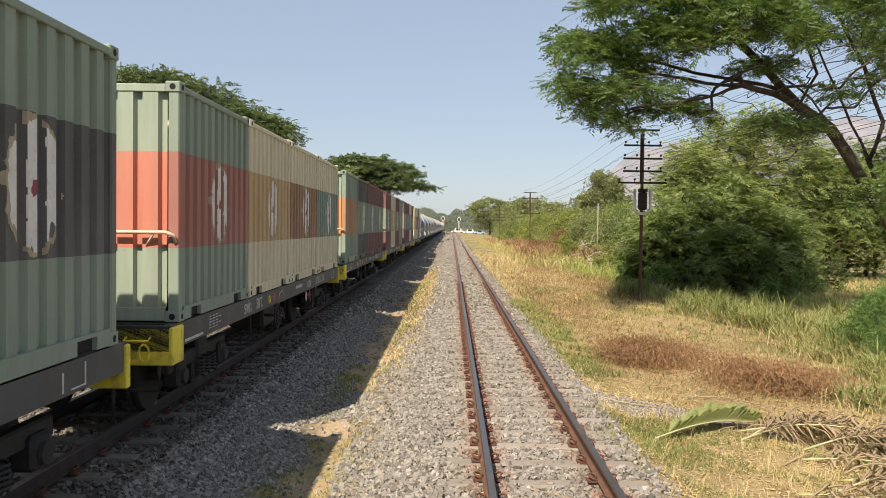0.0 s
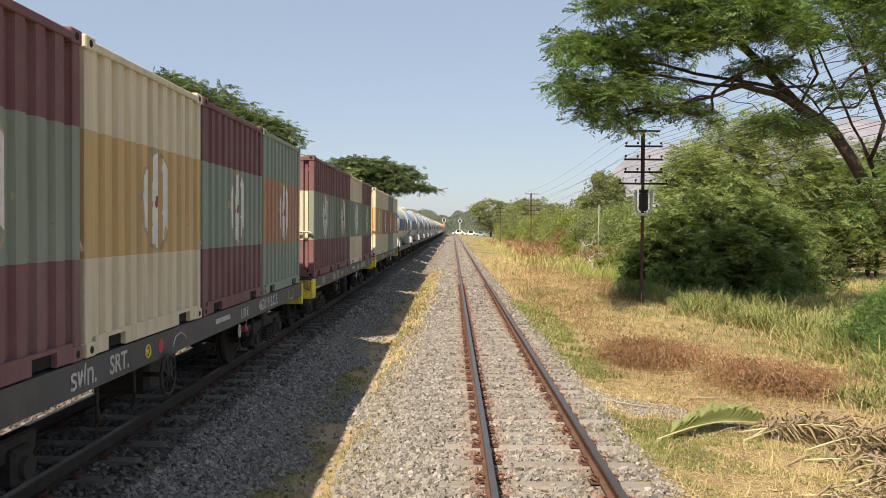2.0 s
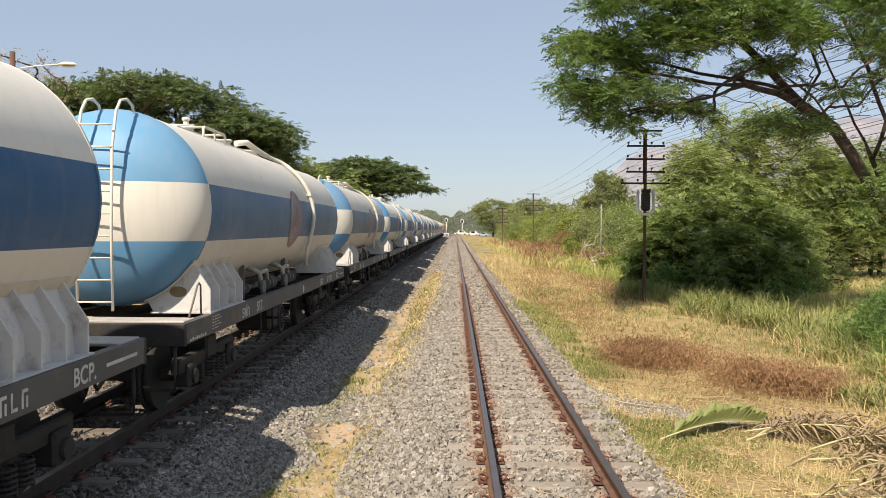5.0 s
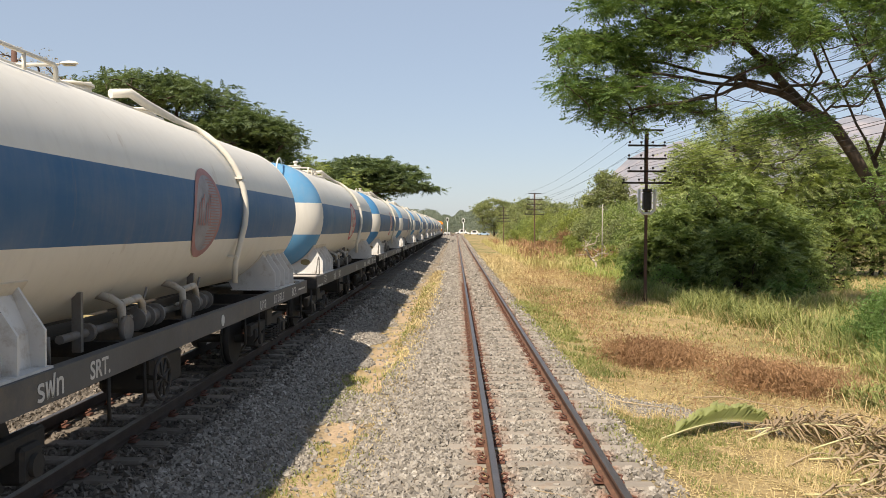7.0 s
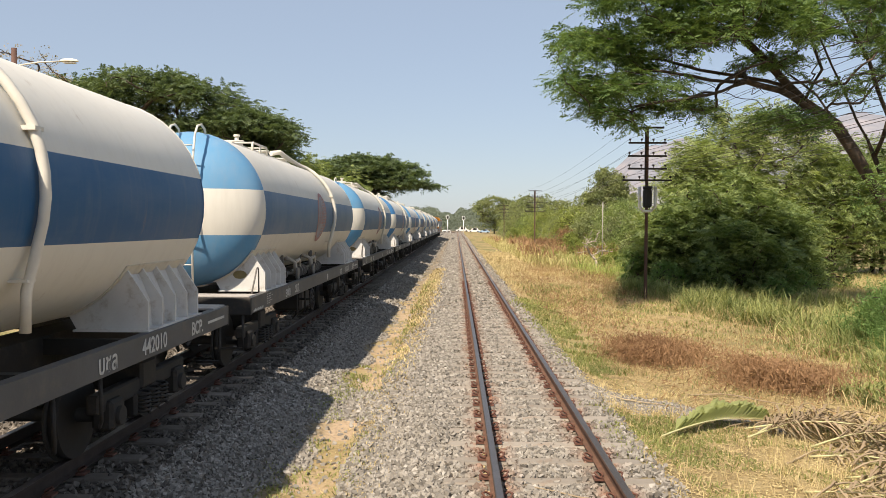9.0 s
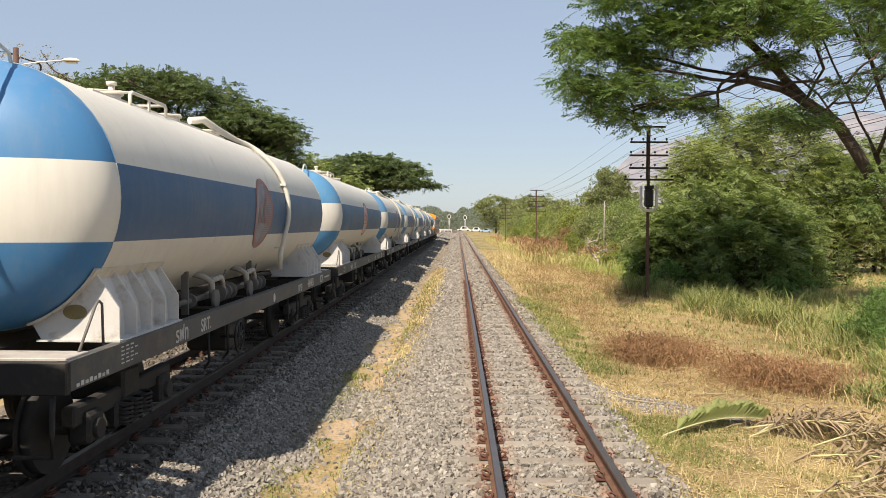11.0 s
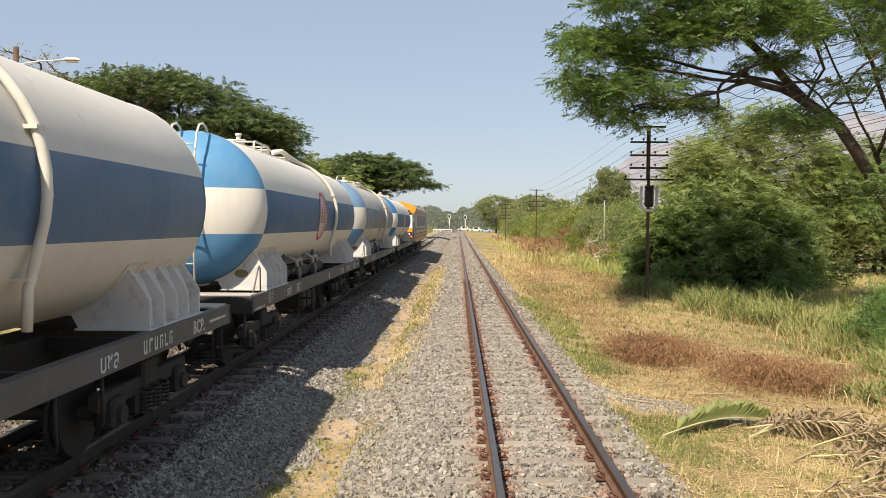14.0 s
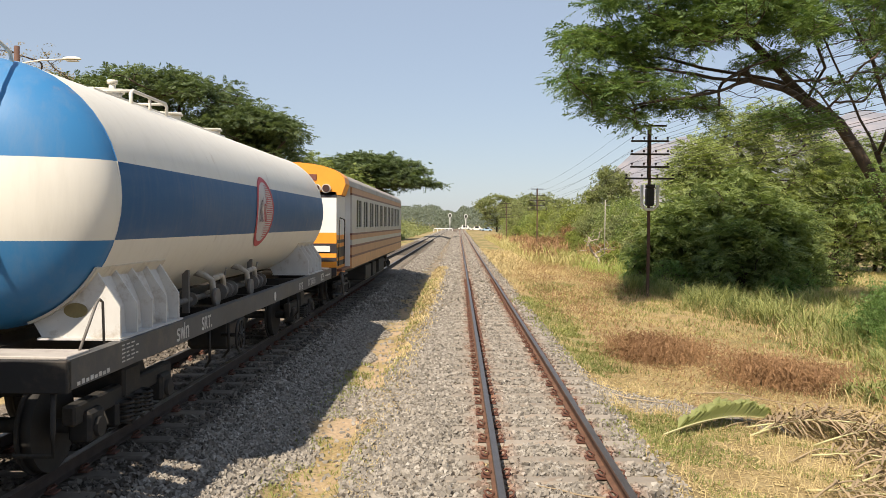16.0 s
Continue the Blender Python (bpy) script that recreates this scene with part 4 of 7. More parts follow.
def ground():
    xs = np.unique(np.concatenate([np.linspace(-8, 14, 150), np.linspace(14, 60, 24), [-4000, -400, -80, -30, -18, -12, 120, 400, 4000]]))
    ys = np.unique(np.concatenate([np.linspace(2, 40, 190), np.linspace(40, 130, 90), [-4000, -300, -60, -20, -8, -3, 180, 260, 400, 800, 2000, 4500]]))
    X, Y = np.meshgrid(xs, ys)
    V = np.stack([X, Y, ground_z(X, Y)], -1).reshape(-1, 3)
    n = len(xs)
    i = (np.arange(len(ys) - 1)[:, None] * n + np.arange(n - 1)).ravel()
    me = from_arrays("ground", V, np.stack([i, i + 1, i + n + 1, i + n], 1), ground_material())
    me.polygons.foreach_set("use_smooth", np.ones(len(me.polygons), bool))
    tagged(new("ground", me), "stony railway ballast, sandy strips and dry grassland", "ground", kind="structure")


def stone_mat():
    """Broken stone: each piece its own grey, tan or pale tone; rust dust beside the rails."""
    m, nt, b = begin("ballast_stone")
    isl = nt.nodes.new("ShaderNodeNewGeometry").outputs["Random Per Island"]
    v = coords(nt, world_space=True)
    c = ramp(nt, isl, [(0.0, (0.105, 0.097, 0.085)), (0.25, (0.20, 0.186, 0.165)), (0.6, (0.29, 0.266, 0.232)), (0.9, (0.335, 0.312, 0.278)), (1.0, (0.44, 0.415, 0.375))])
    c = mix(nt, math_node(nt, "MULTIPLY", noise_tex(nt, v, 60, 4), 0.5), c, (0.19, 0.165, 0.14))
    sep = nt.nodes.new("ShaderNodeSeparateXYZ")
    nt.links.new(v, sep.inputs[0])
    d = math_node(nt, "ABSOLUTE", math_node(nt, "SUBTRACT", math_node(nt, "ABSOLUTE", math_node(nt, "SUBTRACT", sep.outputs["X"], 0.90)), 0.533))
    near = nt.nodes.new("ShaderNodeMapRange")
    nt.links.new(d, near.inputs[0])
    near.inputs[1].default_value, near.inputs[2].default_value, near.inputs[3].default_value, near.inputs[4].default_value = 0.08, 0.30, 1.0, 0.0
    rust = math_node(nt, "MULTIPLY", near.outputs[0], ramp(nt, noise_tex(nt, v, 2.5, 4), [(0.4, (0.1, 0.1, 0.1)), (0.65, (0.85, 0.85, 0.85))]))
    c = mix(nt, rust, c, (0.24, 0.105, 0.06))
    nt.links.new(c, b.inputs["Base Color"])
    b.inputs["Roughness"].default_value = 0.9
    b.inputs["Specular IOR Level"].default_value = 0.25
    bump_to(nt, b, noise_tex(nt, v, 70, 4), 0.25)
    return m


def ballast():
    """Loose broken stones on both track beds and the verge."""
    rng = np.random.default_rng(11)
    mats = stone_mat()
    cube = np.array([[a, b, c] for a in (-1, 1) for b in (-1, 1) for c in (-1, 1)], float)
    quads = np.array([[0, 1, 3, 2], [4, 6, 7, 5], [0, 4, 5, 1], [2, 3, 7, 6], [0, 2, 6, 4], [1, 5, 7, 3]])

    def strew(n, x0, x1, y0, y1, size):
        x, y = rng.uniform(x0, x1, n), rng.uniform(y0, y1, n)
        sand = (x > -1.78 - 0.2 * np.sin(y * 1.9)) & (x < -1.04 + 0.15 * np.sin(y * 1.3)) & (rng.uniform(size=n) > 0.06) & (np.abs(y - 11.6 + 0.3 * np.sin(x * 5)) > 1.0)
        dx, dl = np.abs(x - 0.9), np.abs(x + 4.14)
        rail = (np.abs(dx - 0.53) < 0.09) | (np.abs(dl - 0.53) < 0.09)
        slp = (((y + 0.03) % 0.62) < np.where(x > 1.45, 0.28, 0.23)) & ((dx < 1.0) | (dl < 1.0)) & (rng.uniform(size=n) > np.where(x > 1.5, 0.0, 0.10))
        edge = (x > 1.8) & (rng.uniform(size=n) < (x - 1.8) / 0.35)
        k = ~(sand | rail | slp | edge)
        return np.stack([x[k], y[k]], -1), rng.uniform(0.55, 1.35, k.sum()) * size
    def path(n):
        x = rng.uniform(1.9, 4.4, n)
        y = 12.0 - 0.5 * (x - 2) + rng.normal(0, 0.30, n) * (1.3 - (x - 1.9) / 2.6)
        return np.stack([x, y], -1), rng.uniform(0.4, 1.0, n) * 0.022

    def lay(name, label, sets, material):
        xy, size = np.concatenate([q[0] for q in sets]), np.concatenate([q[1] for q in sets])
        n = len(xy)
        shape = cube[None] * rng.uniform(0.30, 1.10, (n, 8, 3)) * rng.uniform(0.5, 1.25, (n, 1, 3))
        shape = np.einsum("nij,nkj->nki", turns(rng, n), shape) * size[:, None, None]
        z = ground_z(xy[:, 0], xy[:, 1]) + size * 0.30
        V = (shape + np.concatenate([xy, z[:, None]], 1)[:, None]).reshape(-1, 3)
        Fq = (quads[None] + 8 * np.arange(n)[:, None, None]).reshape(-1, 4)
        tagged(new(name, from_arrays(name, V, Fq, material)), label, "ballast", kind="stuff")
    lay("ballast_stones", "loose grey and tan broken ballast stones beside the rails",
        [strew(42000, -2.9, 2.6, 4.5, 12.0, 0.025), strew(36000, -2.9, 2.5, 12.0, 22.0, 0.0265), strew(13000, -2.9, 2.4, 22.0, 40.0, 0.038), strew(16000, -2.9, 2.3, 40.0, 100.0, 0.052), strew(13000, -2.9, 2.3, 100.0, 270.0, 0.095), strew(9000, -6.0, -2.9, 110.0, 270.0, 0.095), path(4200)], mats)
    # darker stone set: shade under the train painted into the stones
    lay("ballast_stones_dark", "ballast stones with painted-in shade under the passing train", [strew(9000, -5.6, -2.6, 5.0, 14.0, 0.028), strew(6000, -5.6, -2.6, 14.0, 30.0, 0.034)],
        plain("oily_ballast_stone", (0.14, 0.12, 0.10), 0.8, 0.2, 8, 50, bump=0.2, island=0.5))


# ---- tracks ----
def bend(x, y, side):
    """The second line swings over to join the first, far off."""
    if side < 0 or y < 190:
        return x
    k = min(1.0, (y - 190) / 160)
    return x - 5.0 * k * k * (3 - 2 * k)


def track(xc, name, y_end, side):
    root = new(name)
    prof = [(-0.055, -0.15), (-0.055, -0.14), (-0.012, -0.125), (-0.010, -0.045), (-0.034, -0.035), (-0.034, -0.006), (-0.028, 0.0), (0.028, 0.0),
            (0.034, -0.006), (0.034, -0.035), (0.010, -0.045), (0.012, -0.125), (0.055, -0.14), (0.055, -0.15)]
    ys = list(np.arange(-30, 190, 20)) + list(np.arange(190, y_end + 1, 10))
    for s in (-1, 1):
        bm = bmesh.new()
        rings = [[bm.verts.new((bend(xc, y, side) + s * 0.533 + px, y, pz)) for px, pz in prof] for y in ys]
        for a, b in zip(rings, rings[1:]):
            for k in range(len(prof)):
                j = (k + 1) % len(prof)
                f = bm.faces.new((a[k], b[k], b[j], a[j]))
                f.material_index = 1 if k in (5, 6, 7) else 0
        bmesh.ops.recalc_face_normals(bm, faces=bm.faces)
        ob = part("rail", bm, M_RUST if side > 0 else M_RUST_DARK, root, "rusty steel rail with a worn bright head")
        ob.data.materials.append(M_RAILTOP)
    rng = random.Random(3)
    base = {}
    for v in range(4):
        bm = bmesh.new()
        box(bm, -1.0, 1.0, 0.0, 0.21, -0.30, -0.176, 0.02)
        for q in bm.verts:
            q.co += Vector((rng.uniform(-0.008, 0.008), rng.uniform(-0.008, 0.008), rng.uniform(-0.004, 0.004)))
        base[v] = mesh_of(bm, "sleeper")
    bm = bmesh.new()
    for s in (-1, 1):
        tube(bm, [(s * 0.05, -0.05, 0), (s * 0.11, -0.05, 0.035), (s * 0.13, 0.0, 0.05), (s * 0.10, 0.045, 0.05), (s * 0.05, 0.03, 0.03), (s * 0.06, -0.01, 0.025)], 0.011, 5)
        box(bm, min(s * 0.05, s * 0.14), max(s * 0.05, s * 0.14), -0.06, 0.06, -0.012, 0.006)
    clip = mesh_of(bm, "rail_clip")
    k = 0
    y = 0.62 * 5
    reach = 96 if side > 0 else 60
    while y < reach:
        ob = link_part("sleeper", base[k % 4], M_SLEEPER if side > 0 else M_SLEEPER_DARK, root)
        ob.location = (xc + rng.uniform(-0.03, 0.03), y, rng.uniform(-0.006, 0.006))
        ob.rotation_euler = (0, 0, rng.uniform(-0.012, 0.012))
        if y < 34:
            for s in (-1, 1):
                c = link_part("rail_clip", clip, M_RUST_CLIP, root)
                c.location = (xc + s * 0.533, y + 0.105, -0.15)
        y += 0.62
        k += 1
    tagged(root, "metre gauge railway track of rusty rails on concrete sleepers", "railway track", kind="structure")


# ---- plants ----
def limbs(bm, trunk, r_trunk, tips, rng, r_tip=0.018, steps=5, sides=6, extra=()):
    """A trunk, and limbs that grow from the nearest earlier wood to every tip."""
    nodes = [Vector(p) for p in trunk]
    parent = [max(i - 1, 0) for i in range(len(nodes))]
    load = [0.0] * len(nodes)
    paths = [list(range(len(nodes)))]
    top = nodes[-1]
    for line in extra:
        pts = [Vector(p) for p in line]
        prev = min(range(len(nodes)), key=lambda i: (nodes[i] - pts[0]).length)
        path = [prev]
        for p, q in zip([nodes[prev]] + pts[1:], pts[1:]):
            for f in (0.5, 1.0):
                nodes.append(p.lerp(q, f) + Vector((rng.uniform(-1, 1), rng.uniform(-1, 1), rng.uniform(-1, 1))) * (q - p).length * 0.03)
                parent.append(prev)
                load.append(3.0)
                prev = len(nodes) - 1
                path.append(prev)
        paths.append(path)
    for tip in sorted((Vector(t) for t in tips), key=lambda t: (t - top).length):
        best, cost = 1, 1e9
        for i, p in enumerate(nodes):
            if i == 0:
                continue
            d = tip - p
            c = d.length + max(0.0, -d.z) * 1.5 + 0.15 * (p - top).length
            if c < cost:
                best, cost = i, c
        a = nodes[best]
        d = tip - a
        bow = Vector((rng.uniform(-1, 1), rng.uniform(-1, 1), rng.uniform(-0.3, 1))) * d.length * 0.14
        path, prev = [best], best
        for k in range(1, steps + 1):
            f = k / steps
            nodes.append(a + d * f + bow * math.sin(f * math.pi) + Vector((rng.uniform(-1, 1), rng.uniform(-1, 1), rng.uniform(-1, 1))) * d.length * 0.025)
            parent.append(prev)
            load.append(0.0)
            prev = len(nodes) - 1
            path.append(prev)
        paths.append(path)
        i = prev
        while True:
            load[i] += 1
            if i == 0:
                break
            i = parent[i]
    total = max(load[0], 1)
    power = math.log(r_trunk / r_tip) / math.log(total + 1) if total > 1 else 0.5
    for j, path in enumerate(paths):
        rad = [r_tip * (load[i] + 0.6) ** power for i in path]
        if j:
            rad[0] = min(rad[0], rad[1] * 1.25)
        else:
            rad = [max(r, r_trunk * (1 - 0.85 * i / len(path))) for i, r in enumerate(rad)]
        tube(bm, [nodes[i] for i in path], rad, sides if max(rad) < 0.1 else sides + 3)
    return [n for n, p in zip(nodes, load)]


def pads_to_leaves(rng, pads, per, rx, rz):
    """Leaf places in flat pads: rows of centre points and a size each."""
    out = []
    for p in pads:
        n = int(per * rng.uniform(0.6, 1.4))
        q = rng.normal(size=(n, 3)) * (rx * 0.5, rx * 0.5, rz * 0.5)
        # ragged: leaves gather on short twigs
        tw = rng.normal(size=(max(3, n // 14), 3)) * (rx * 0.55, rx * 0.55, rz * 0.5)
        pick = tw[rng.integers(0, len(tw), n)]
        q = np.where(rng.uniform(size=(n, 1)) < 0.75, pick + q * 0.28, q)
        out.append(q + np.array(p))
    return np.concatenate(out)


def sprays_mesh(name, rng, origins, dirs, length, leaf_l, leaf_w, k, material, droop=0.25):
    """Feathery compound leaves: leaflets in two rows along a drooping rib at each origin."""
    n = len(origins)
    L = length * rng.uniform(0.6, 1.3, (n, 1, 1))
    d = dirs / (np.linalg.norm(dirs, axis=1, keepdims=True) + 1e-9)
    s = np.cross(d, rng.normal(size=(n, 3)) * 0.35 + (0, 0, 1))
    s /= np.linalg.norm(s, axis=1, keepdims=True) + 1e-9
    f = np.tile(np.linspace(0.12, 1.0, k // 2), 2)[None, :, None]
    sg = np.repeat([1.0, -1.0], k // 2)[None, :, None]
    d, s = d[:, None], s[:, None]
    base = origins[:, None] + d * L * f - np.array((0, 0, 1)) * L * droop * f * f
    ld = d * 0.55 + s * sg * 0.85 + rng.normal(size=(n, f.shape[1], 3)) * 0.16 - (0, 0, 0.08)
    wd = d * 0.85 - s * sg * 0.55 + rng.normal(size=(n, f.shape[1], 3)) * 0.2
    ll = leaf_l * rng.uniform(0.7, 1.25, (n, f.shape[1], 1)) * (1.1 - 0.5 * (f - 0.5) ** 2)
    mid = base + ld * ll * 0.5
    tip = base + ld * ll - (0, 0, 0.12) * ll
    V = np.stack([base, mid + wd * leaf_w * 0.5, tip, mid - wd * leaf_w * 0.5], 2).reshape(-1, 3)
    return from_arrays(name, V, np.arange(len(V)).reshape(-1, 4), material)


def spray_places(rng, pads, per, rx, rz):
    """Where sprays begin in each leafy pad, and which way they grow."""
    at, way = [], []
    for p in pads:
        n = max(2, int(per * rng.uniform(0.6, 1.4)))
        q = rng.normal(size=(n, 3)) * (rx * 0.5, rx * 0.5, rz * 0.5)
        at.append(q + np.array(p))
        way.append(q * (1, 1, 0.5) / rx + rng.normal(size=(n, 3)) * (0.55, 0.55, 0.25) + (0, 0, 0.08))
    return np.concatenate(at), np.concatenate(way)


def blades(name, rng, xy, height, width, material, lean=0.35, z=None):
    """Grass: bent two-part blades, rooted on the ground."""
    n = len(xy)
    zz = ground_z(xy[:, 0], xy[:, 1]) - 0.01 if z is None else z
    root = np.concatenate([xy, zz[:, None]], 1)
    az = rng.uniform(0, math.tau, n)
    out = np.stack([np.cos(az), np.sin(az), 0 * az], -1)
    side = np.stack([-np.sin(az), np.cos(az), 0 * az], -1)
    side = side * 0.6 + np.array((0.8, 0, 0)) * np.sign(side[:, :1] + 1e-9)
    side /= np.linalg.norm(side, axis=1, keepdims=True)
    h = (height * rng.uniform(0.45, 1.25, n))[:, None]
    le = rng.uniform(0.1, 1.0, (n, 1)) * lean * 2
    w = (width * rng.uniform(0.6, 1.3, n))[:, None]
    mid = root + np.array((0, 0, 1)) * h * 0.6 + out * h * le * 0.35
    tip = root + np.array((0, 0, 1)) * h * (1.0 - 0.35 * le) + out * h * le
    V = np.stack([root - side * w / 2, root + side * w / 2, mid + side * w * 0.45, tip + side * w * 0.06, tip - side * w * 0.06, mid - side * w * 0.45], 1).reshape(-1, 3)
    k = 6 * np.arange(n)[:, None]
    return from_arrays(name, V, np.concatenate([k + (0, 1, 2, 5), k + (5, 2, 3, 4)]), material)


def in_view(rng, n, x0, x1, y0, y1, power=1.6):
    """Places strewn denser near by."""
    y = y0 + (y1 - y0) * rng.uniform(size=n) ** power
    return np.stack([rng.uniform(x0, x1, n), y], -1)


def tree(name, label, base, trunk, r_trunk, pads, leaf, per, rx, rz, size, seed, bark, group="", tip=0.02, category="tree", bare=(), spray=None, extra=()):
    """A thing with trunk (limbs included) and crown."""
    rng = np.random.default_rng(seed)
    pr = random.Random(seed)
    root = new(name)
    root.location = base
    bm = bmesh.new()
    limbs(bm, trunk, r_trunk, list(pads) + list(bare), pr, tip, extra=extra)
    part("trunk", bm, bark, root)
    if spray:
        at, way = spray_places(rng, pads, per, rx, rz)
        link_part("crown", sprays_mesh("crown", rng, at, way, spray, size[0], size[1], 14, leaf), leaf, root)
        tagged(root, label, category, group)
        return root
    places = pads_to_leaves(rng, pads, per, rx, rz)
    me = leaves_mesh("crown", rng, places, size[0], size[1], leaf)
    link_part("crown", me, leaf, root)
    tagged(root, label, category, group)
    return root


def umbrella(rng, n, r, z0, z1, squash=1.0, skew=(0, 0), under=0.25):
    """Pad centres of a broad flat-topped crown."""
    out = []
    while len(out) < n:
        a, q = rng.uniform(0, math.tau), math.sqrt(rng.uniform(0.02, 1))
        lob = 1 + 0.18 * math.sin(a * 3 + 1.3) + 0.10 * math.sin(a * 7)
        x, y = q * r * lob * math.cos(a), q * r * lob * math.sin(a) * squash
        ztop = z0 + (z1 - z0) * math.sqrt(max(0.0, 1 - q * q * 0.96))
        z = ztop - abs(rng.gauss(0, 1)) * (z1 - z0) * under
        out.append((x + skew[0] * q, y + skew[1] * q, max(z, z0 - 0.4)))
    return out


def dome(rng, n, rx, ry, z0, z1):
    """Pad centres of a bush that is leafy to the ground."""
    out = []
    for _ in range(n):
        a, h = rng.uniform(0, math.tau), rng.uniform(0, 1)
        s = math.sqrt(max(0.05, 1 - h * h)) * rng.uniform(0.55, 1.05) * (1 + 0.2 * math.sin(3 * a + 5 * h))
        out.append((rx * s * math.cos(a), ry * s * math.sin(a), z0 + (z1 - z0) * h * rng.uniform(0.8, 1.05)))
    return out


# ---- line-side ----
def telegraph_pole(name, x, y, top, lean=0.0, bell=False, arms=5, label="dark steel telegraph pole with crossarms and insulators"):
    root = new(name)
    z0 = float(ground_z(np.array([x]), np.array([y]))[0]) - 0.05
    root.location = (x, y, 0)
    bm = bmesh.new()
    h = 0.05
    pr = [(-h, -0.05), (h, -0.05), (h, -0.035), (0.012, -0.035), (0.012, 0.035), (h, 0.035), (h, 0.05), (-h, 0.05), (-h, 0.035), (-0.012, 0.035), (-0.012, -0.035), (-h, -0.035)]
    a = [bm.verts.new((px, py, z0)) for px, py in pr]
    b = [bm.verts.new((px, py, top)) for px, py in pr]
    for i in range(len(pr)):
        j = (i + 1) % len(pr)
        bm.faces.new((a[i], a[j], b[j], b[i]))
    bm.faces.new(b)
    bmesh.ops.recalc_face_normals(bm, faces=bm.faces)
    part("post", bm, M_POLE, root)
    heads = []
    spans = [(0.06, 0.62), (0.64, 0.72), (1.14, 0.74), (1.62, 0.74), (2.06, 0.94)][:arms]
    for d, w in spans:
        part("crossarm", boxed(-w, w, -0.09, -0.03, top - d - 0.04, top - d + 0.03, bevel=0.008), M_ARM, root)
        n = 2 if d < 0.1 else 4
        for k in range(n):
            ix = -w + 0.06 + (2 * w - 0.12) * (k if k < n / 2 else k) / (n - 1)
            if d > 0.1 and arms == 5:
                bm = bmesh.new()
                tube(bm, [(ix, -0.06, top - d), (ix, -0.06, top - d + 0.09)], 0.012, 6)
                disc(bm, (ix, -0.06, top - d + 0.12), "Z", 0.04, 0.07, 8)
                part("insulator", bm, M_ARM, root)
            heads.append((x + ix, y - 0.06, top - d + 0.15))
    part("strut", boxed(-0.10, -0.05, -0.07, -0.03, top - 2.1, top - 0.05), M_ARM, root)
    if bell:
        bm = bmesh.new()
        cz, w, hh = top - 2.78, 0.30, 0.46
        tube(bm, [(-w, -0.12, cz + hh), (-w, -0.12, cz - hh + 0.15), (-w + 0.16, -0.12, cz - hh), (w - 0.16, -0.12, cz - hh), (w, -0.12, cz - hh + 0.15), (w, -0.12, cz + hh)], 0.058, 8)
        part("guard_frame", bm, M_GUARD, root, "pale painted guard frame")
        bm = bmesh.new()
        box(bm, -0.15, 0.15, -0.3, 0.05, cz - 0.33, cz + 0.38, 0.06)
        disc(bm, (0.0, -0.16, cz + 0.42), "Z", 0.18, 0.12, 14)
        part("junction_box", bm, M_BLACK, root, "black junction box")
    tagged(root, label, "telegraph pole", "telegraph poles")
    return heads


def wire(a, b, sag, r=0.0055):
    a, b = Vector(a), Vector(b)
    pts = [a.lerp(b, k / 14) - Vector((0, 0, sag * 4 * (k / 14) * (1 - k / 14))) for k in range(15)]
    ob = part("telegraph_wire", tube(bmesh.new(), pts, r, 4), M_ARM, None)
    tagged(ob, "thin dark telegraph wire strung between poles", "wire", "telegraph wires")


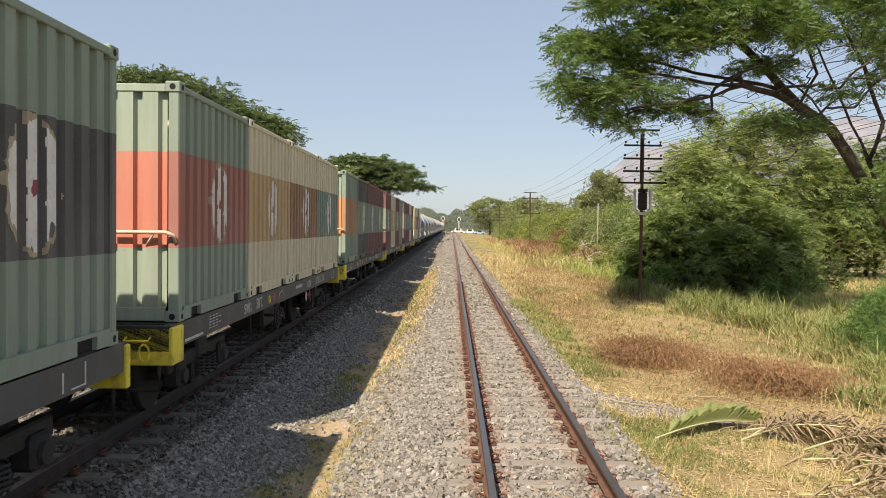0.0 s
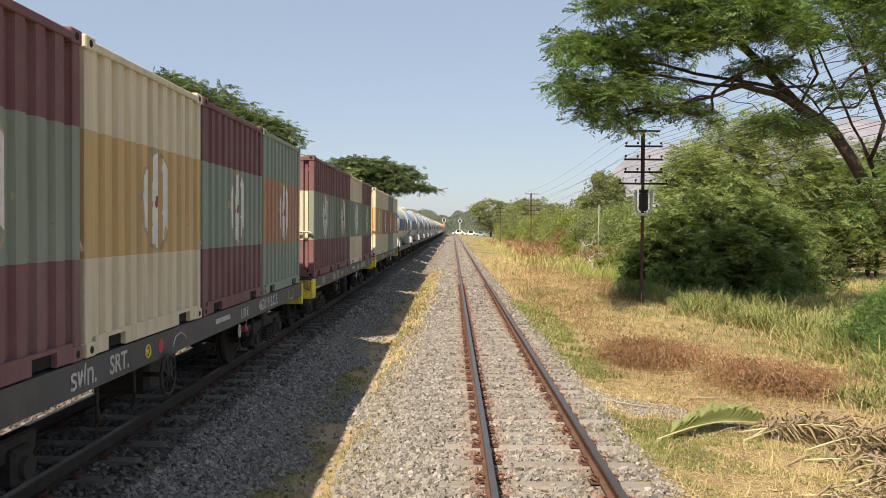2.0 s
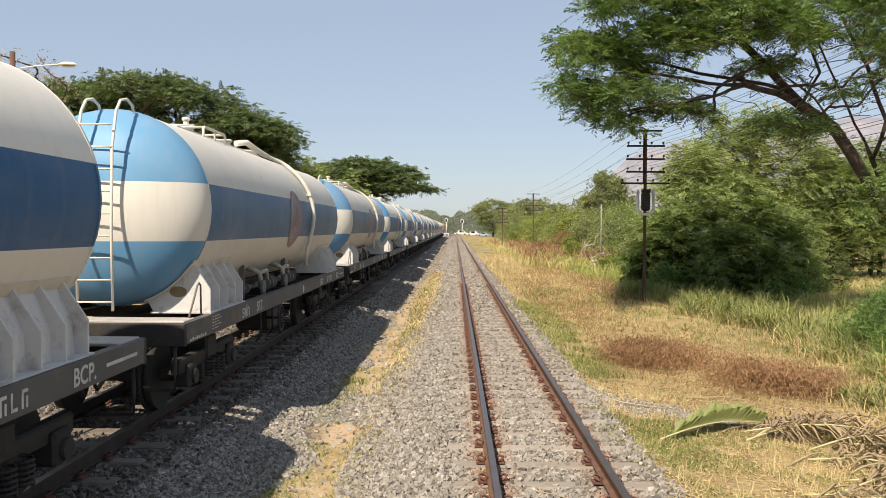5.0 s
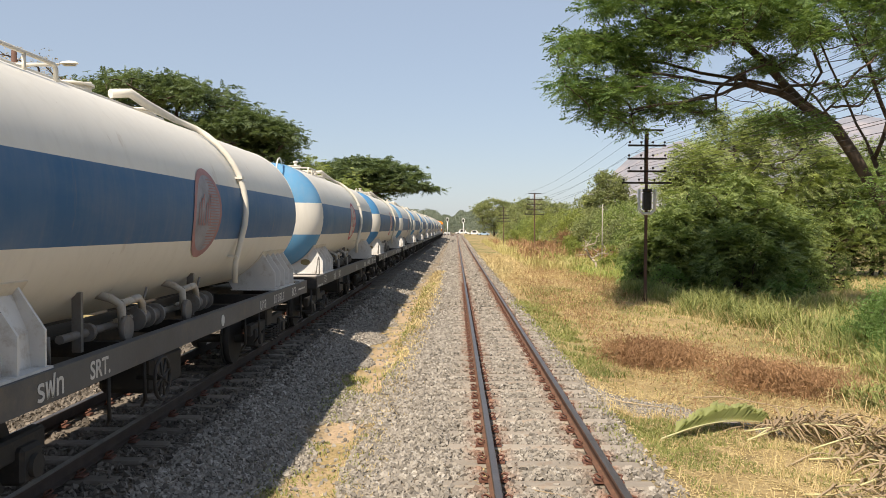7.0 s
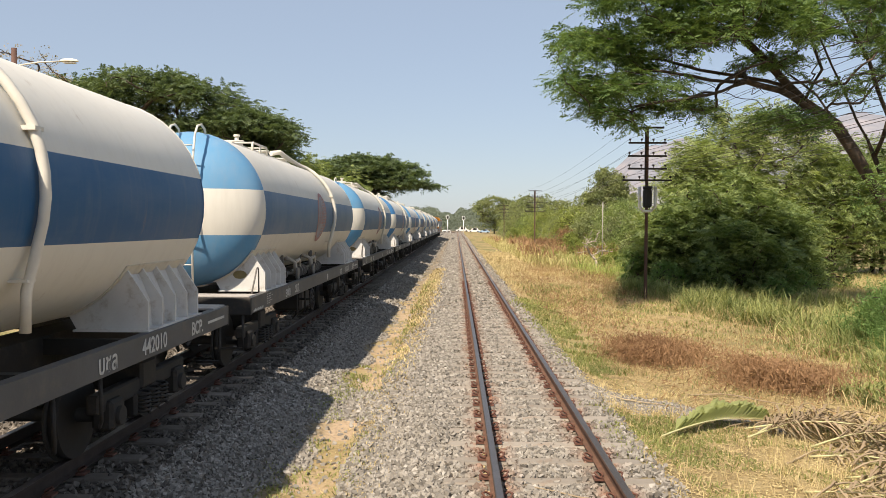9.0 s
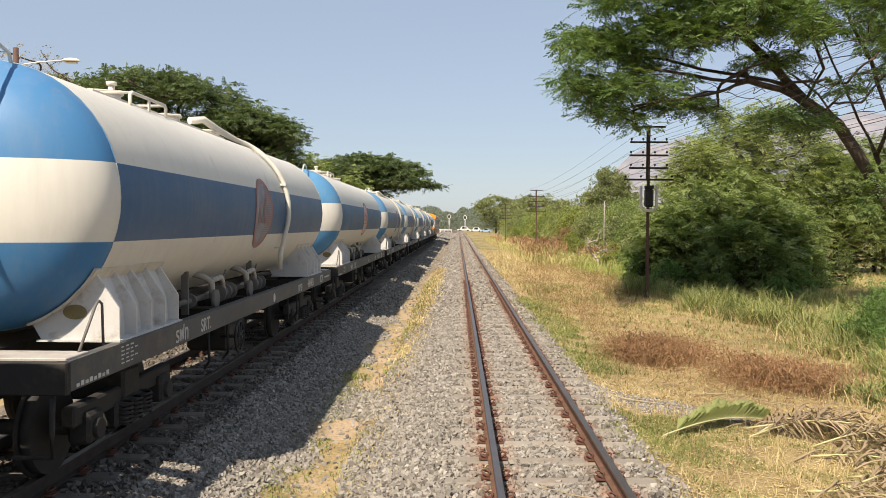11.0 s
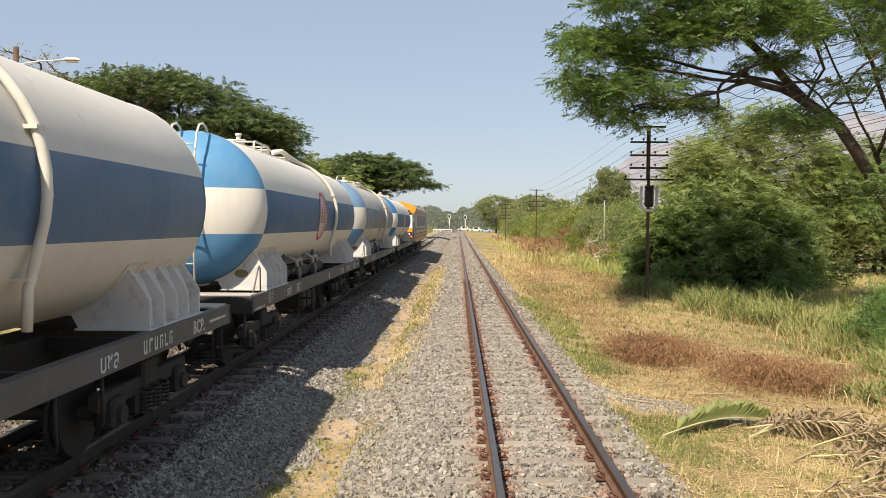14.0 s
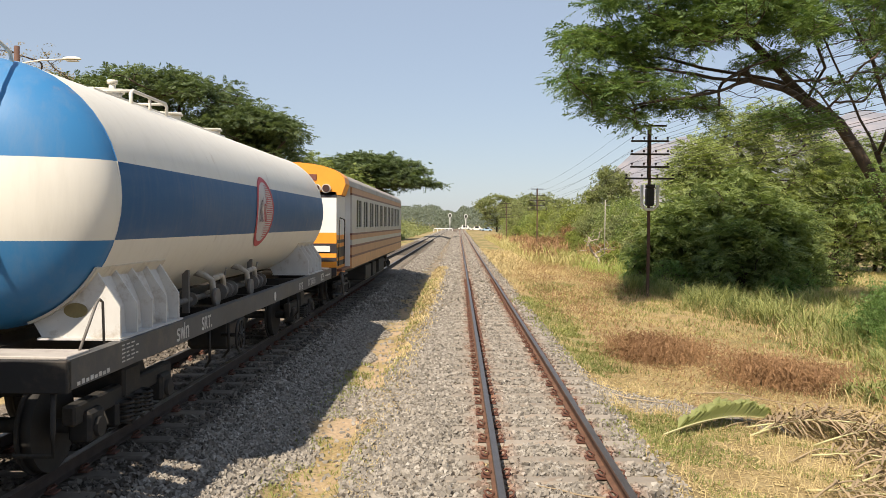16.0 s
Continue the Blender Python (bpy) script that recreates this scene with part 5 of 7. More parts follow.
# ---- coach at the end of the train ----
def coach(u):
    root = new("railway_coach")
    L, hw = 19.4, 1.38
    z0, zr = 1.02, 3.12

    def roof_line(z_edge, rise, half, n=14):
        return [(half * math.cos(math.pi * k / n), z_edge + rise * math.sin(math.pi * k / n) ** 0.8) for k in range(n + 1)]
    # sides with real window openings, banded by height
    wy = [(2.45 + i * 1.62, 2.45 + i * 1.62 + 1.16) for i in range(10)]
    wz0, wz1 = 2.08, 2.82
    bands = [(z0, 1.30, M_C_SKIRT), (1.30, 1.36, M_C_BROWN), (1.36, 1.56, M_C_PEACH), (1.56, 1.62, M_C_BROWN), (1.62, 1.76, M_C_GREY), (1.76, 1.88, M_C_PEACH), (1.88, 1.93, M_C_BROWN),
             (1.93, wz0, M_C_GREY), (wz1, 2.92, M_C_GREY), (2.92, 2.97, M_C_BROWN), (2.97, zr, M_C_PEACH)]
    for s in (1, -1):
        a, b = (hw - 0.05, hw) if s > 0 else (-hw, -hw + 0.05)
        for lo, hi, m in bands:
            part("side_band", boxed(a, b, 1.5, L, lo, hi), m, root)
        edges = [1.5] + [v for w in wy for v in w] + [L]
        for i in range(0, len(edges), 2):
            part("window_pillar", boxed(a, b, edges[i], edges[i + 1], wz0, wz1), M_C_GREY, root)
        for q0, q1 in wy:
            w = new("window")
            w.parent = root
            part("pane", boxed(s * (hw - 0.035) - 0.004, s * (hw - 0.035) + 0.004, q0, q1, wz0, wz1), M_GLASS, w)
            part("window_frame", boxed(s * (hw - 0.02) - 0.012, s * (hw - 0.02) + 0.012, (q0 + q1) / 2 - 0.02, (q0 + q1) / 2 + 0.02, wz0, wz1), M_C_GREY, w)
            part("window_sill", boxed(s * (hw + 0.015) - 0.02, s * (hw + 0.015) + 0.02, q0 - 0.03, q1 + 0.03, wz0 - 0.04, wz0 - 0.005), M_C_GREY, w)
        # vestibule door bay, set back, striped
        a2, b2 = (1.15, 1.20) if s > 0 else (-1.20, -1.15)
        for lo, hi, m in [(z0 - 0.1, 1.15, M_C_ORANGE), (1.15, 1.27, M_C_BLACK), (1.27, 1.35, M_C_ORANGE), (1.35, 1.60, M_C_BLACK), (1.60, 1.70, M_C_ORANGE), (1.70, 1.78, M_C_BLACK), (1.78, 1.90, M_C_ORANGE),
                          (1.90, 2.86, M_C_WHITE), (2.86, 3.02, M_C_BROWN), (3.02, zr, M_C_PEACH)]:
            part("door_bay", boxed(a2, b2, 0.062, 1.5, lo, hi), m, root)
        part("bay_end", boxed(min(s * 1.2, s * 1.33), max(s * 1.2, s * 1.33), 1.47, 1.50, z0, zr), M_C_WHITE, root)
        bm = bmesh.new()
        tube(bm, [(s * 1.24, 0.1, 1.15), (s * 1.26, 0.1, 2.25), (s * 1.26, 0.18, 2.32), (s * 1.26, 0.95, 2.28), (s * 1.26, 1.02, 2.2), (s * 1.24, 1.02, 1.15)], 0.014, 6)
        part("hand_rail", bm, M_BLACK, root)
        bm = bmesh.new()
        tube(bm, [(s * 1.28, 0.3, 1.0), (s * 1.30, 0.3, 0.75), (s * 1.30, 0.5, 0.45), (s * 1.30, 0.95, 0.42)], 0.035, 6)
        for k in range(3):
            box(bm, s * 1.2 - 0.14, s * 1.2 + 0.14, 0.35, 1.0, 0.42 + k * 0.25, 0.45 + k * 0.25)
        part("steps", bm, M_GREY_STEEL, root)
    # roof shell
    line = roof_line(zr, 0.50, hw + 0.02)
    bm = bmesh.new()
    extrude_profile(bm, line + [(-hw + 0.06, zr), (hw - 0.06, zr)], 0.75, L)
    bmesh.ops.recalc_face_normals(bm, faces=bm.faces)
    roof = part("roof", bm, M_C_ROOF, root, "weathered pale grey arched roof")
    bm = bmesh.new()
    extrude_profile(bm, [(x * 1.012, z + 0.012) for x, z in roof_line(zr, 0.52, hw + 0.02)] + [(-hw + 0.06, zr - 0.25), (hw - 0.06, zr - 0.25)], 0.0, 0.75)
    bmesh.ops.recalc_face_normals(bm, faces=bm.faces)
    part("roof_front", bm, M_C_ORANGE, root, "bright orange roof end")
    part("roof_louvre", boxed(0.42, 0.72, -0.02, 0.0, 3.22, 3.36), M_C_BROWN, root)
    for k in range(3):
        part("roof_stripe", boxed(-0.35, 0.12, -0.012, 0.0, 3.30 + k * 0.045, 3.318 + k * 0.045), M_C_WHITE, root)
    for q in (4, 8, 12, 16):
        bm = bmesh.new()
        disc(bm, (0, q, zr + 0.53), "Z", 0.2, 0.12, 14)
        part("roof_vent", bm, M_C_ROOF, root)
    # end wall with gangway, lights, warning bands
    e = [(z0 - 0.1, 1.12, M_C_BLACK), (1.12, 1.26, M_C_ORANGE), (1.26, 1.36, M_C_BLACK), (1.36, 1.46, M_C_ORANGE), (1.46, 1.70, M_C_BLACK), (1.70, 1.84, M_C_ORANGE), (1.84, 1.96, M_C_ORANGE),
         (1.96, 2.80, M_C_WHITE), (2.80, 2.94, M_C_BLACK)]
    for lo, hi, m in e:
        part("end_band", boxed(-1.20, 1.20, 0.0, 0.06, lo, hi), m, root)
    bm = boxed(-0.42, 0.42, -0.05, 0.0, 1.1, 2.75, bevel=0.01)
    part("gangway_door", bm, M_C_WHITE, root)
    for s in (-1, 1):
        for k in range(2):
            bm = bmesh.new()
            disc(bm, (s * (0.72 + 0.24 * k), -0.03, 3.02), "Y", 0.11, 0.1, 16)
            lamp = part("marker_lamp", bm, M_C_GREY, root)
            bm = bmesh.new()
            disc(bm, (s * (0.72 + 0.24 * k), -0.085, 3.02), "Y", 0.088, 0.02, 16)
            part("lens", bm, M_LENS, lamp)
        part("buffer_plate", boxed(s * 0.85 - 0.2, s * 0.85 + 0.2, -0.03, 0.0, 1.50, 1.64), M_C_WHITE, root)
    part("far_end", boxed(-hw + 0.06, hw - 0.06, L - 0.06, L, z0, zr), M_C_PEACH, root)
    part("floor", boxed(-hw + 0.05, hw - 0.05, 0.06, L - 0.06, z0, z0 + 0.06), M_C_BROWN, root)
    part("inner_ceiling", boxed(-hw + 0.05, hw - 0.05, 0.8, L - 0.06, zr - 0.03, zr - 0.01), M_C_WHITE, root)
    # underframe
    bm = boxed(-1.1, 1.1, 0.05, L - 0.05, 0.86, z0 - 0.005)
    part("underframe", bm, M_BLACK, root)
    for q, w in ((6.2, 1.6), (8.4, 1.1), (10.5, 2.0)):
        part("equipment_box", boxed(0.5, 1.2, q, q + w, 0.38, 0.86, bevel=0.03), M_BLACK, root)
    bogie(root, 2.9)
    bogie(root, L - 2.9)
    tagged(root, "orange, white and grey striped passenger coach with window row", "railway coach")
    move(root, u)


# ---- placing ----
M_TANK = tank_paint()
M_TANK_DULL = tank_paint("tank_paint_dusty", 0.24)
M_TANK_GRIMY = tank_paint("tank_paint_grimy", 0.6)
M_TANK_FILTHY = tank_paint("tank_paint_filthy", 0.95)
M_BADGE_VEIL = plain("badge_field_dusty", (0.30, 0.30, 0.33), 0.7, 0.3, 4, 40, bump=0)
M_BADGE_FADED = plain("badge_faded", (0.36, 0.19, 0.19), 0.7, 0.2, 5, 40, bump=0)
M_SADDLE = plain("saddle_white_paint", (0.58, 0.575, 0.56), 0.6, 0.15, 2, 30, dirt=(0.25, 0.19, 0.13))
M_PAD = plain("pad_cream_paint", (0.60, 0.56, 0.48), 0.6, 0.15, 2, 30, dirt=(0.36, 0.30, 0.22))
M_BRASS = plain("tarnished_plate", (0.22, 0.17, 0.07), 0.6, 0.3, 6, 50)
M_PLATE = plain("worn_plate_steel", (0.42, 0.39, 0.36), 0.6, 0.25, 3, 40, dirt=(0.2, 0.16, 0.13))
M_PIPE = plain("white_pipe_paint", (0.66, 0.63, 0.56), 0.5, 0.12, 4, 40)
M_PIPE_OLD = plain("stained_pipe_paint", (0.40, 0.37, 0.32), 0.6, 0.25, 5, 40, dirt=(0.16, 0.11, 0.08))
M_VALVE = plain("valve_grey_iron", (0.15, 0.14, 0.13), 0.6, 0.3, 4, 40, dirt=(0.12, 0.08, 0.05))
M_BADGE_RED = plain("badge_red", (0.48, 0.05, 0.07), 0.55, 0.2, 5, 40, bump=0)
M_BADGE_INK = plain("badge_dark_ink", (0.12, 0.05, 0.08), 0.6, 0.25, 5, 40, bump=0)
M_BADGE_WHITE = plain("badge_white", (0.56, 0.53, 0.52), 0.55, 0.2, 5, 40, bump=0)
M_RUST = plain("rusty_rail_side", (0.13, 0.065, 0.04), 0.85, 0.35, 6, 60, dirt=(0.20, 0.09, 0.05))
M_RAILTOP = plain("worn_rail_head", (0.17, 0.145, 0.135), 0.38, 0.2, 3, 60, metal=0.75)
# dark copy of the rusty rail: shade beneath the train put into the colour
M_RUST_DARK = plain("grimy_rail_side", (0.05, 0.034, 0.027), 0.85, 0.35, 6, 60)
M_RUST_CLIP = plain("rusty_clip", (0.145, 0.062, 0.042), 0.9, 0.3, 10, 60)
M_SLEEPER = plain("weathered_concrete", (0.28, 0.245, 0.205), 0.9, 0.2, 3, 35, bump=0.3, rand=0.15, dirt=(0.22, 0.15, 0.10))
# dark copy of the sleeper concrete, with the train's shade painted in
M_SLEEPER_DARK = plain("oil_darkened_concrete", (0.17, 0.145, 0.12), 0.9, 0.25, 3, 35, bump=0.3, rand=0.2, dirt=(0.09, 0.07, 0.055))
M_POLE = plain("rusted_pole_steel", (0.11, 0.055, 0.04), 0.8, 0.35, 2, 40)
M_ARM = plain("weathered_black_iron", (0.035, 0.028, 0.025), 0.8, 0.3, 4, 50)
M_GUARD = plain("pale_guard_paint", (0.78, 0.76, 0.70), 0.7, 0.2, 4, 40)
M_C_ORANGE = plain("coach_orange", (0.80, 0.30, 0.03), 0.45, 0.1, 2, 30)
M_C_PEACH = plain("coach_faded_orange", (0.50, 0.27, 0.15), 0.5, 0.15, 2, 30)
M_C_SKIRT = plain("coach_pale_orange", (0.62, 0.32, 0.15), 0.5, 0.15, 2, 30, dirt=(0.35, 0.22, 0.14))
M_C_BROWN = plain("coach_brown", (0.17, 0.06, 0.045), 0.5, 0.2, 2, 30)
M_C_GREY = plain("coach_silver_grey", (0.50, 0.48, 0.45), 0.45, 0.12, 2, 30)
M_C_WHITE = plain("coach_white", (0.70, 0.70, 0.69), 0.45, 0.08, 2, 30)
M_C_BLACK = plain("coach_black", (0.03, 0.028, 0.035), 0.45, 0.2, 2, 30)
M_C_ROOF = plain("coach_roof", (0.42, 0.37, 0.32), 0.6, 0.2, 1, 20, dirt=(0.2, 0.15, 0.11))
M_GLASS = plain("dark_window_glass", (0.025, 0.028, 0.028), 0.25, 0.1, 2, 20, bump=0)
M_GLASS.node_tree.nodes["Principled BSDF"].inputs["Specular IOR Level"].default_value = 0.12
M_LENS = plain("lamp_lens", (0.06, 0.035, 0.03), 0.15, 0.1, bump=0)
M_BARK = plain("dark_bark", (0.075, 0.055, 0.042), 0.95, 0.35, 2.5, 30, bump=0.5, dirt=(0.16, 0.09, 0.055))
M_LEAF = leaf_mat("rain_tree_leaf", (0.046, 0.10, 0.036), (0.215, 0.305, 0.10), 0.5, 0.45)
# paler green than the near tree: haze put into the colour
M_LEAF_MID = leaf_mat("far_rain_tree_leaf", (0.065, 0.10, 0.055), (0.20, 0.26, 0.12), 0.6, 0.42)
M_LEAF_DARK = leaf_mat("thicket_leaf", (0.088, 0.14, 0.05), (0.33, 0.40, 0.15), 0.5, 0.47)
M_BLOSSOM = leaf_mat("pale_blossom", (0.22, 0.20, 0.14), (0.55, 0.48, 0.42), 0.7, 0.3)
M_LEAF_PALE = leaf_mat("pale_feathery_leaf", (0.16, 0.215, 0.075), (0.45, 0.51, 0.22), 0.6, 0.5)
M_LEAF_B = leaf_mat("bush_leaf", (0.075, 0.125, 0.042), (0.38, 0.455, 0.16), 0.5, 0.5)
# lightened and desaturated, with aerial haze painted into the green
M_LEAF_FAR = leaf_mat("far_leaf", (0.13, 0.165, 0.07), (0.34, 0.37, 0.17), 0.6, 0.4)
M_STRAW = leaf_mat("straw_grass", (0.31, 0.23, 0.12), (0.70, 0.57, 0.31), 0.8, 0.25)
M_BROWN = leaf_mat("brown_weed", (0.18, 0.095, 0.05), (0.42, 0.26, 0.14), 0.85, 0.2)
M_GRASS = leaf_mat("green_grass", (0.12, 0.15, 0.045), (0.34, 0.35, 0.12), 0.7, 0.35)

ground()
ballast()
track(0.90, "track_near", 360, 1)
track(TRAIN_X, "track_far", 420, -1)
CONTAINER_U = 8.7
train_of_containers()
train_of_tanks()
coach(TANK_U + TANKS * PITCH - 0.15)

# poles and wires
h1 = telegraph_pole("telegraph_pole", 7.25, 31.2, 6.02, bell=True)
h2 = telegraph_pole("telegraph_pole", 7.5, 78, 5.6, label="far rusty telegraph pole with crossarms")
h3 = telegraph_pole("telegraph_pole", 6.9, 118, 5.2, label="far rusty telegraph pole with crossarms")
h0 = [(x + 0.3, -18.0, z + 0.5) for x, y, z in h1]
for i, (a, b, c, d) in enumerate(zip(h0, h1, h2, h3)):
    wire(a, b, 0.5)
    if i % 2 == 0:
        wire(b, c, 0.4)
        wire(c, d, 0.3)

# the big tree that leans in from the right
rr = random.Random(21)
pads = []
for cx, cz, rx, rz, n in [(4.2, 7.45, 1.0, 0.5, 20), (3.5, 7.7, 0.45, 0.2, 5), (3.4, 6.5, 0.4, 0.35, 7), (4.3, 6.15, 0.9, 0.45, 15), (5.1, 5.35, 0.35, 0.25, 5), (4.0, 5.6, 0.3, 0.15, 3), (6.0, 7.8, 1.0, 0.5, 18), (5.3, 6.9, 0.7, 0.4, 8),
                          (6.0, 6.5, 0.8, 0.25, 4), (6.6, 5.85, 0.7, 0.2, 5), (5.8, 5.7, 0.4, 0.2, 3), (7.2, 5.6, 0.6, 0.15, 3), (5.5, 8.9, 1.7, 0.6, 26), (8.0, 9.1, 2.0, 0.7, 34), (10.5, 9.1, 2.0, 0.7, 34), (12.8, 8.8, 1.5, 0.8, 22),
                          (7.5, 8.0, 1.1, 0.4, 15), (9.6, 8.1, 1.3, 0.35, 14), (11.5, 7.9, 1.2, 0.35, 11), (12.9, 7.7, 0.8, 0.5, 8), (9.6, 6.9, 0.4, 0.15, 3), (12.4, 6.9, 0.5, 0.4, 4), (9.6, 5.35, 0.8, 0.25, 8), (10.3, 5.2, 0.5, 0.2, 4), (8.7, 7.1, 0.7, 0.25, 4),
                          (11.2, 6.2, 0.5, 0.2, 3), (12.9, 3.3, 0.5, 0.8, 8), (13.4, 4.6, 0.6, 1.1, 9), (8.0, 10.6, 4.6, 0.8, 14), (13, 10.6, 4.0, 1.0, 10)]:
    for _ in range(int(n * 1.5)):
        a, q = rr.uniform(0, math.tau), math.sqrt(rr.random())
        dy = rr.gauss(0, 1.7)
        pads.append((cx * (1 + dy / 24) + rx * q * math.cos(a), dy, cz + (cz - 2.2) * dy / 24 + rz * q * math.sin(a)))
twigs = [(rr.uniform(5.6, 13.5), rr.uniform(-2.5, 2.5), rr.uniform(5.7, 8.0)) for _ in range(110)]
stem = [(14.6, 0, -1.1), (14.0, 0, 0.7), (13.1, 0, 2.1), (12.2, 0, 3.4), (11.6, 0, 4.4), (11.1, 0.1, 5.2), (10.2, 0.2, 5.9), (9.8, 0.2, 6.3), (9.0, 0.1, 7.1), (8.2, 0.0, 7.8)]
boughs = [[(10.7, 0.15, 5.5), (9.9, -0.4, 5.75), (9.2, -0.6, 6.1), (8.2, -0.7, 6.3), (7.2, -0.6, 6.35), (6.2, -0.5, 6.6), (5.2, -0.3, 6.7)],
          [(9.5, 0.15, 6.6), (8.6, 0.7, 6.7), (7.4, 1.0, 7.0), (6.3, 1.1, 7.3), (5.0, 1.0, 7.4), (4.2, 0.9, 7.2)],
          [(8.2, -0.7, 6.3), (7.4, -1.0, 6.0), (6.6, -1.1, 5.8), (5.8, -1.0, 5.7), (5.0, -0.8, 5.6)],
          [(13.4, 0, 1.7), (13.2, 0.9, 3.0), (12.8, 1.2, 4.4), (12.3, 1.3, 5.5), (11.8, 1.3, 6.5), (11.2, 1.3, 7.9), (10.6, 1.2, 8.8)],
          [(12.8, 1.2, 4.4), (12.9, 0.6, 5.5), (12.3, 0.2, 6.5), (11.7, 0.0, 7.5), (11.0, -0.2, 8.6)],
          [(10.2, 0.2, 5.9), (10.4, -0.5, 6.7), (9.9, -0.8, 7.6), (9.3, -1.0, 8.6)],
          [(11.1, 0.1, 5.2), (10.9, 0.9, 6.2), (10.2, 1.4, 7.0), (9.4, 1.7, 7.9)]]
GROW = 28.0 / 24.0
TREE_AT = (14.6 * GROW, 28.0, -0.95)


def grown(pts):
    """Places of the leaning tree, brought to its true distance and size."""
    return [(x * GROW - TREE_AT[0], y * GROW, 2.2 + (z - 2.2) * GROW - TREE_AT[2]) for x, y, z in pts]


tree("rain_tree", "large spreading rain tree with leaning dark trunk and feathery leaves", TREE_AT, grown(stem), 0.22, grown(pads), M_LEAF, 25, 0.50, 0.20, (0.135, 0.05), 4, M_BARK, tip=0.009, bare=grown(twigs), spray=0.42, extra=[grown(b) for b in boughs])

# thicket under it: dense dark bushes before, tall pale feathery trees behind
for i, (x, y, rx, ry, h) in enumerate([(11.9, 40.0, 2.6, 2.6, 5.0), (10.4, 39, 1.7, 2.0, 3.9), (14.2, 41, 2.8, 2.4, 5.4), (17.2, 44, 2.6, 2.2, 4.5), (12.6, 36.5, 2.2, 1.6, 3.0), (15.4, 40, 1.8, 1.6, 3.3), (29.0, 56, 4.5, 3.5, 6.0)]):
    r = random.Random(40 + i)
    pd = dome(r, 120, rx, ry, 0.3, h)
    tree("thicket_bush", "dense dark green thicket bush in the dry grass", (x, y, -0.9), [(0, 0, -0.1), (0.1, 0, 0.8), (0, 0.1, h * 0.45)], 0.14, pd, M_LEAF_DARK, 20, 0.62, 0.42, (0.17, 0.075), 60 + i, M_BARK, "thicket bushes", category="bush", spray=0.5)
for i, (x, y, rx, h) in enumerate([(17.6, 52, 3.8, 10.4), (20.8, 53, 3.6, 11.2), (14.6, 50, 2.6, 8.2), (24.8, 54, 3.8, 8.6), (28.4, 56, 4.2, 8.8)]):
    r = random.Random(50 + i)
    pd = [(px, py, pz) for px, py, pz in dome(r, 190, rx, rx * 0.8, 2.0, h)]
    # the last two trees get darker leaves: shade put into their colour
    tree("feathery_tree", "pale green feathery tree behind the thicket", (x, y, -1.0), [(0, 0, -0.1), (0.1, 0, 1.2), (0, 0.1, h * 0.5)], 0.16, pd, M_LEAF_PALE if i < 3 else M_LEAF_DARK, 15, 0.8, 0.6, (0.20, 0.07), 70 + i, M_BARK, "feathery trees", spray=0.75)

# trees beyond the train
for i, (x, y, r_, z0, z1) in enumerate([(-23.4, 62, 6.4, 11.6, 14.6), (-16.6, 62, 4.0, 9.6, 11.8), (-29.5, 60, 5.0, 11, 13.8), (-15.2, 133, 9.3, 10.0, 14.4), (-25.0, 140, 9, 8, 12.5), (-19.0, 66, 5.2, 8.4, 11.4)]):
    r = random.Random(80 + i)
    near = y < 100
    pd = umbrella(r, 210 if near else 260, r_, z0, z1, under=0.22 if near else 0.4) + [(r.uniform(-1, 1) * r_ * 0.7, r.uniform(-1, 1) * r_ * 0.7, z0 - r.uniform(0.2, 2.2)) for _ in range(30)]
    tree("rain_tree", "broad flat-topped rain tree behind the train", (x, y, -1.0), [(0, 0, -0.2), (0.2, 0, 3), (0, 0.2, 6)], 0.4, pd, M_LEAF_MID, 22 if near else 26, 0.95 if near else 1.5, 0.34, (0.20, 0.09) if near else (0.34, 0.16), 90 + i, M_BARK, "rain trees", spray=0.5 if near else 0.8)
for i, (x, y, rx, h) in enumerate([(-15.2, 70, 3.0, 11.2), (-12.7, 72, 2.0, 9.3), (-19.0, 74, 3.5, 12.0), (-12.5, 96, 3.0, 9.2)]):
    r = random.Random(95 + i)
    tree("green_tree", "fresh light green tree behind the train", (x, y, -1.0), [(0, 0, -0.1), (0.1, 0, 1.2), (0, 0.1, h * 0.5)], 0.16, dome(r, 90, rx, rx, 2.0, h), M_LEAF_PALE, 16, 0.9, 0.7, (0.22, 0.10), 98 + i, M_BARK, "green trees", spray=0.6)
r = random.Random(12)
tree("blossom_tree", "thin pale blossoming tree by the street lamp", (-18.3, 33, -1.0), [(0, 0, -0.1), (0.1, 0, 2.0), (0, 0.1, 5.5)], 0.13, umbrella(r, 60, 2.0, 8.6, 10.5), M_BLOSSOM, 34, 0.5, 0.4, (0.09, 0.05), 13, M_BARK, tip=0.008)
# ---- grass and low plants ----
def soft_mask(x, y, cx, cy, rx, ry):
    return ((x - cx) / rx) ** 2 + ((y - cy) / ry) ** 2 + 0.35 * np.sin(x * 2.3 + 1.1 * np.sin(y)) + 0.25 * np.sin(y * 1.9)


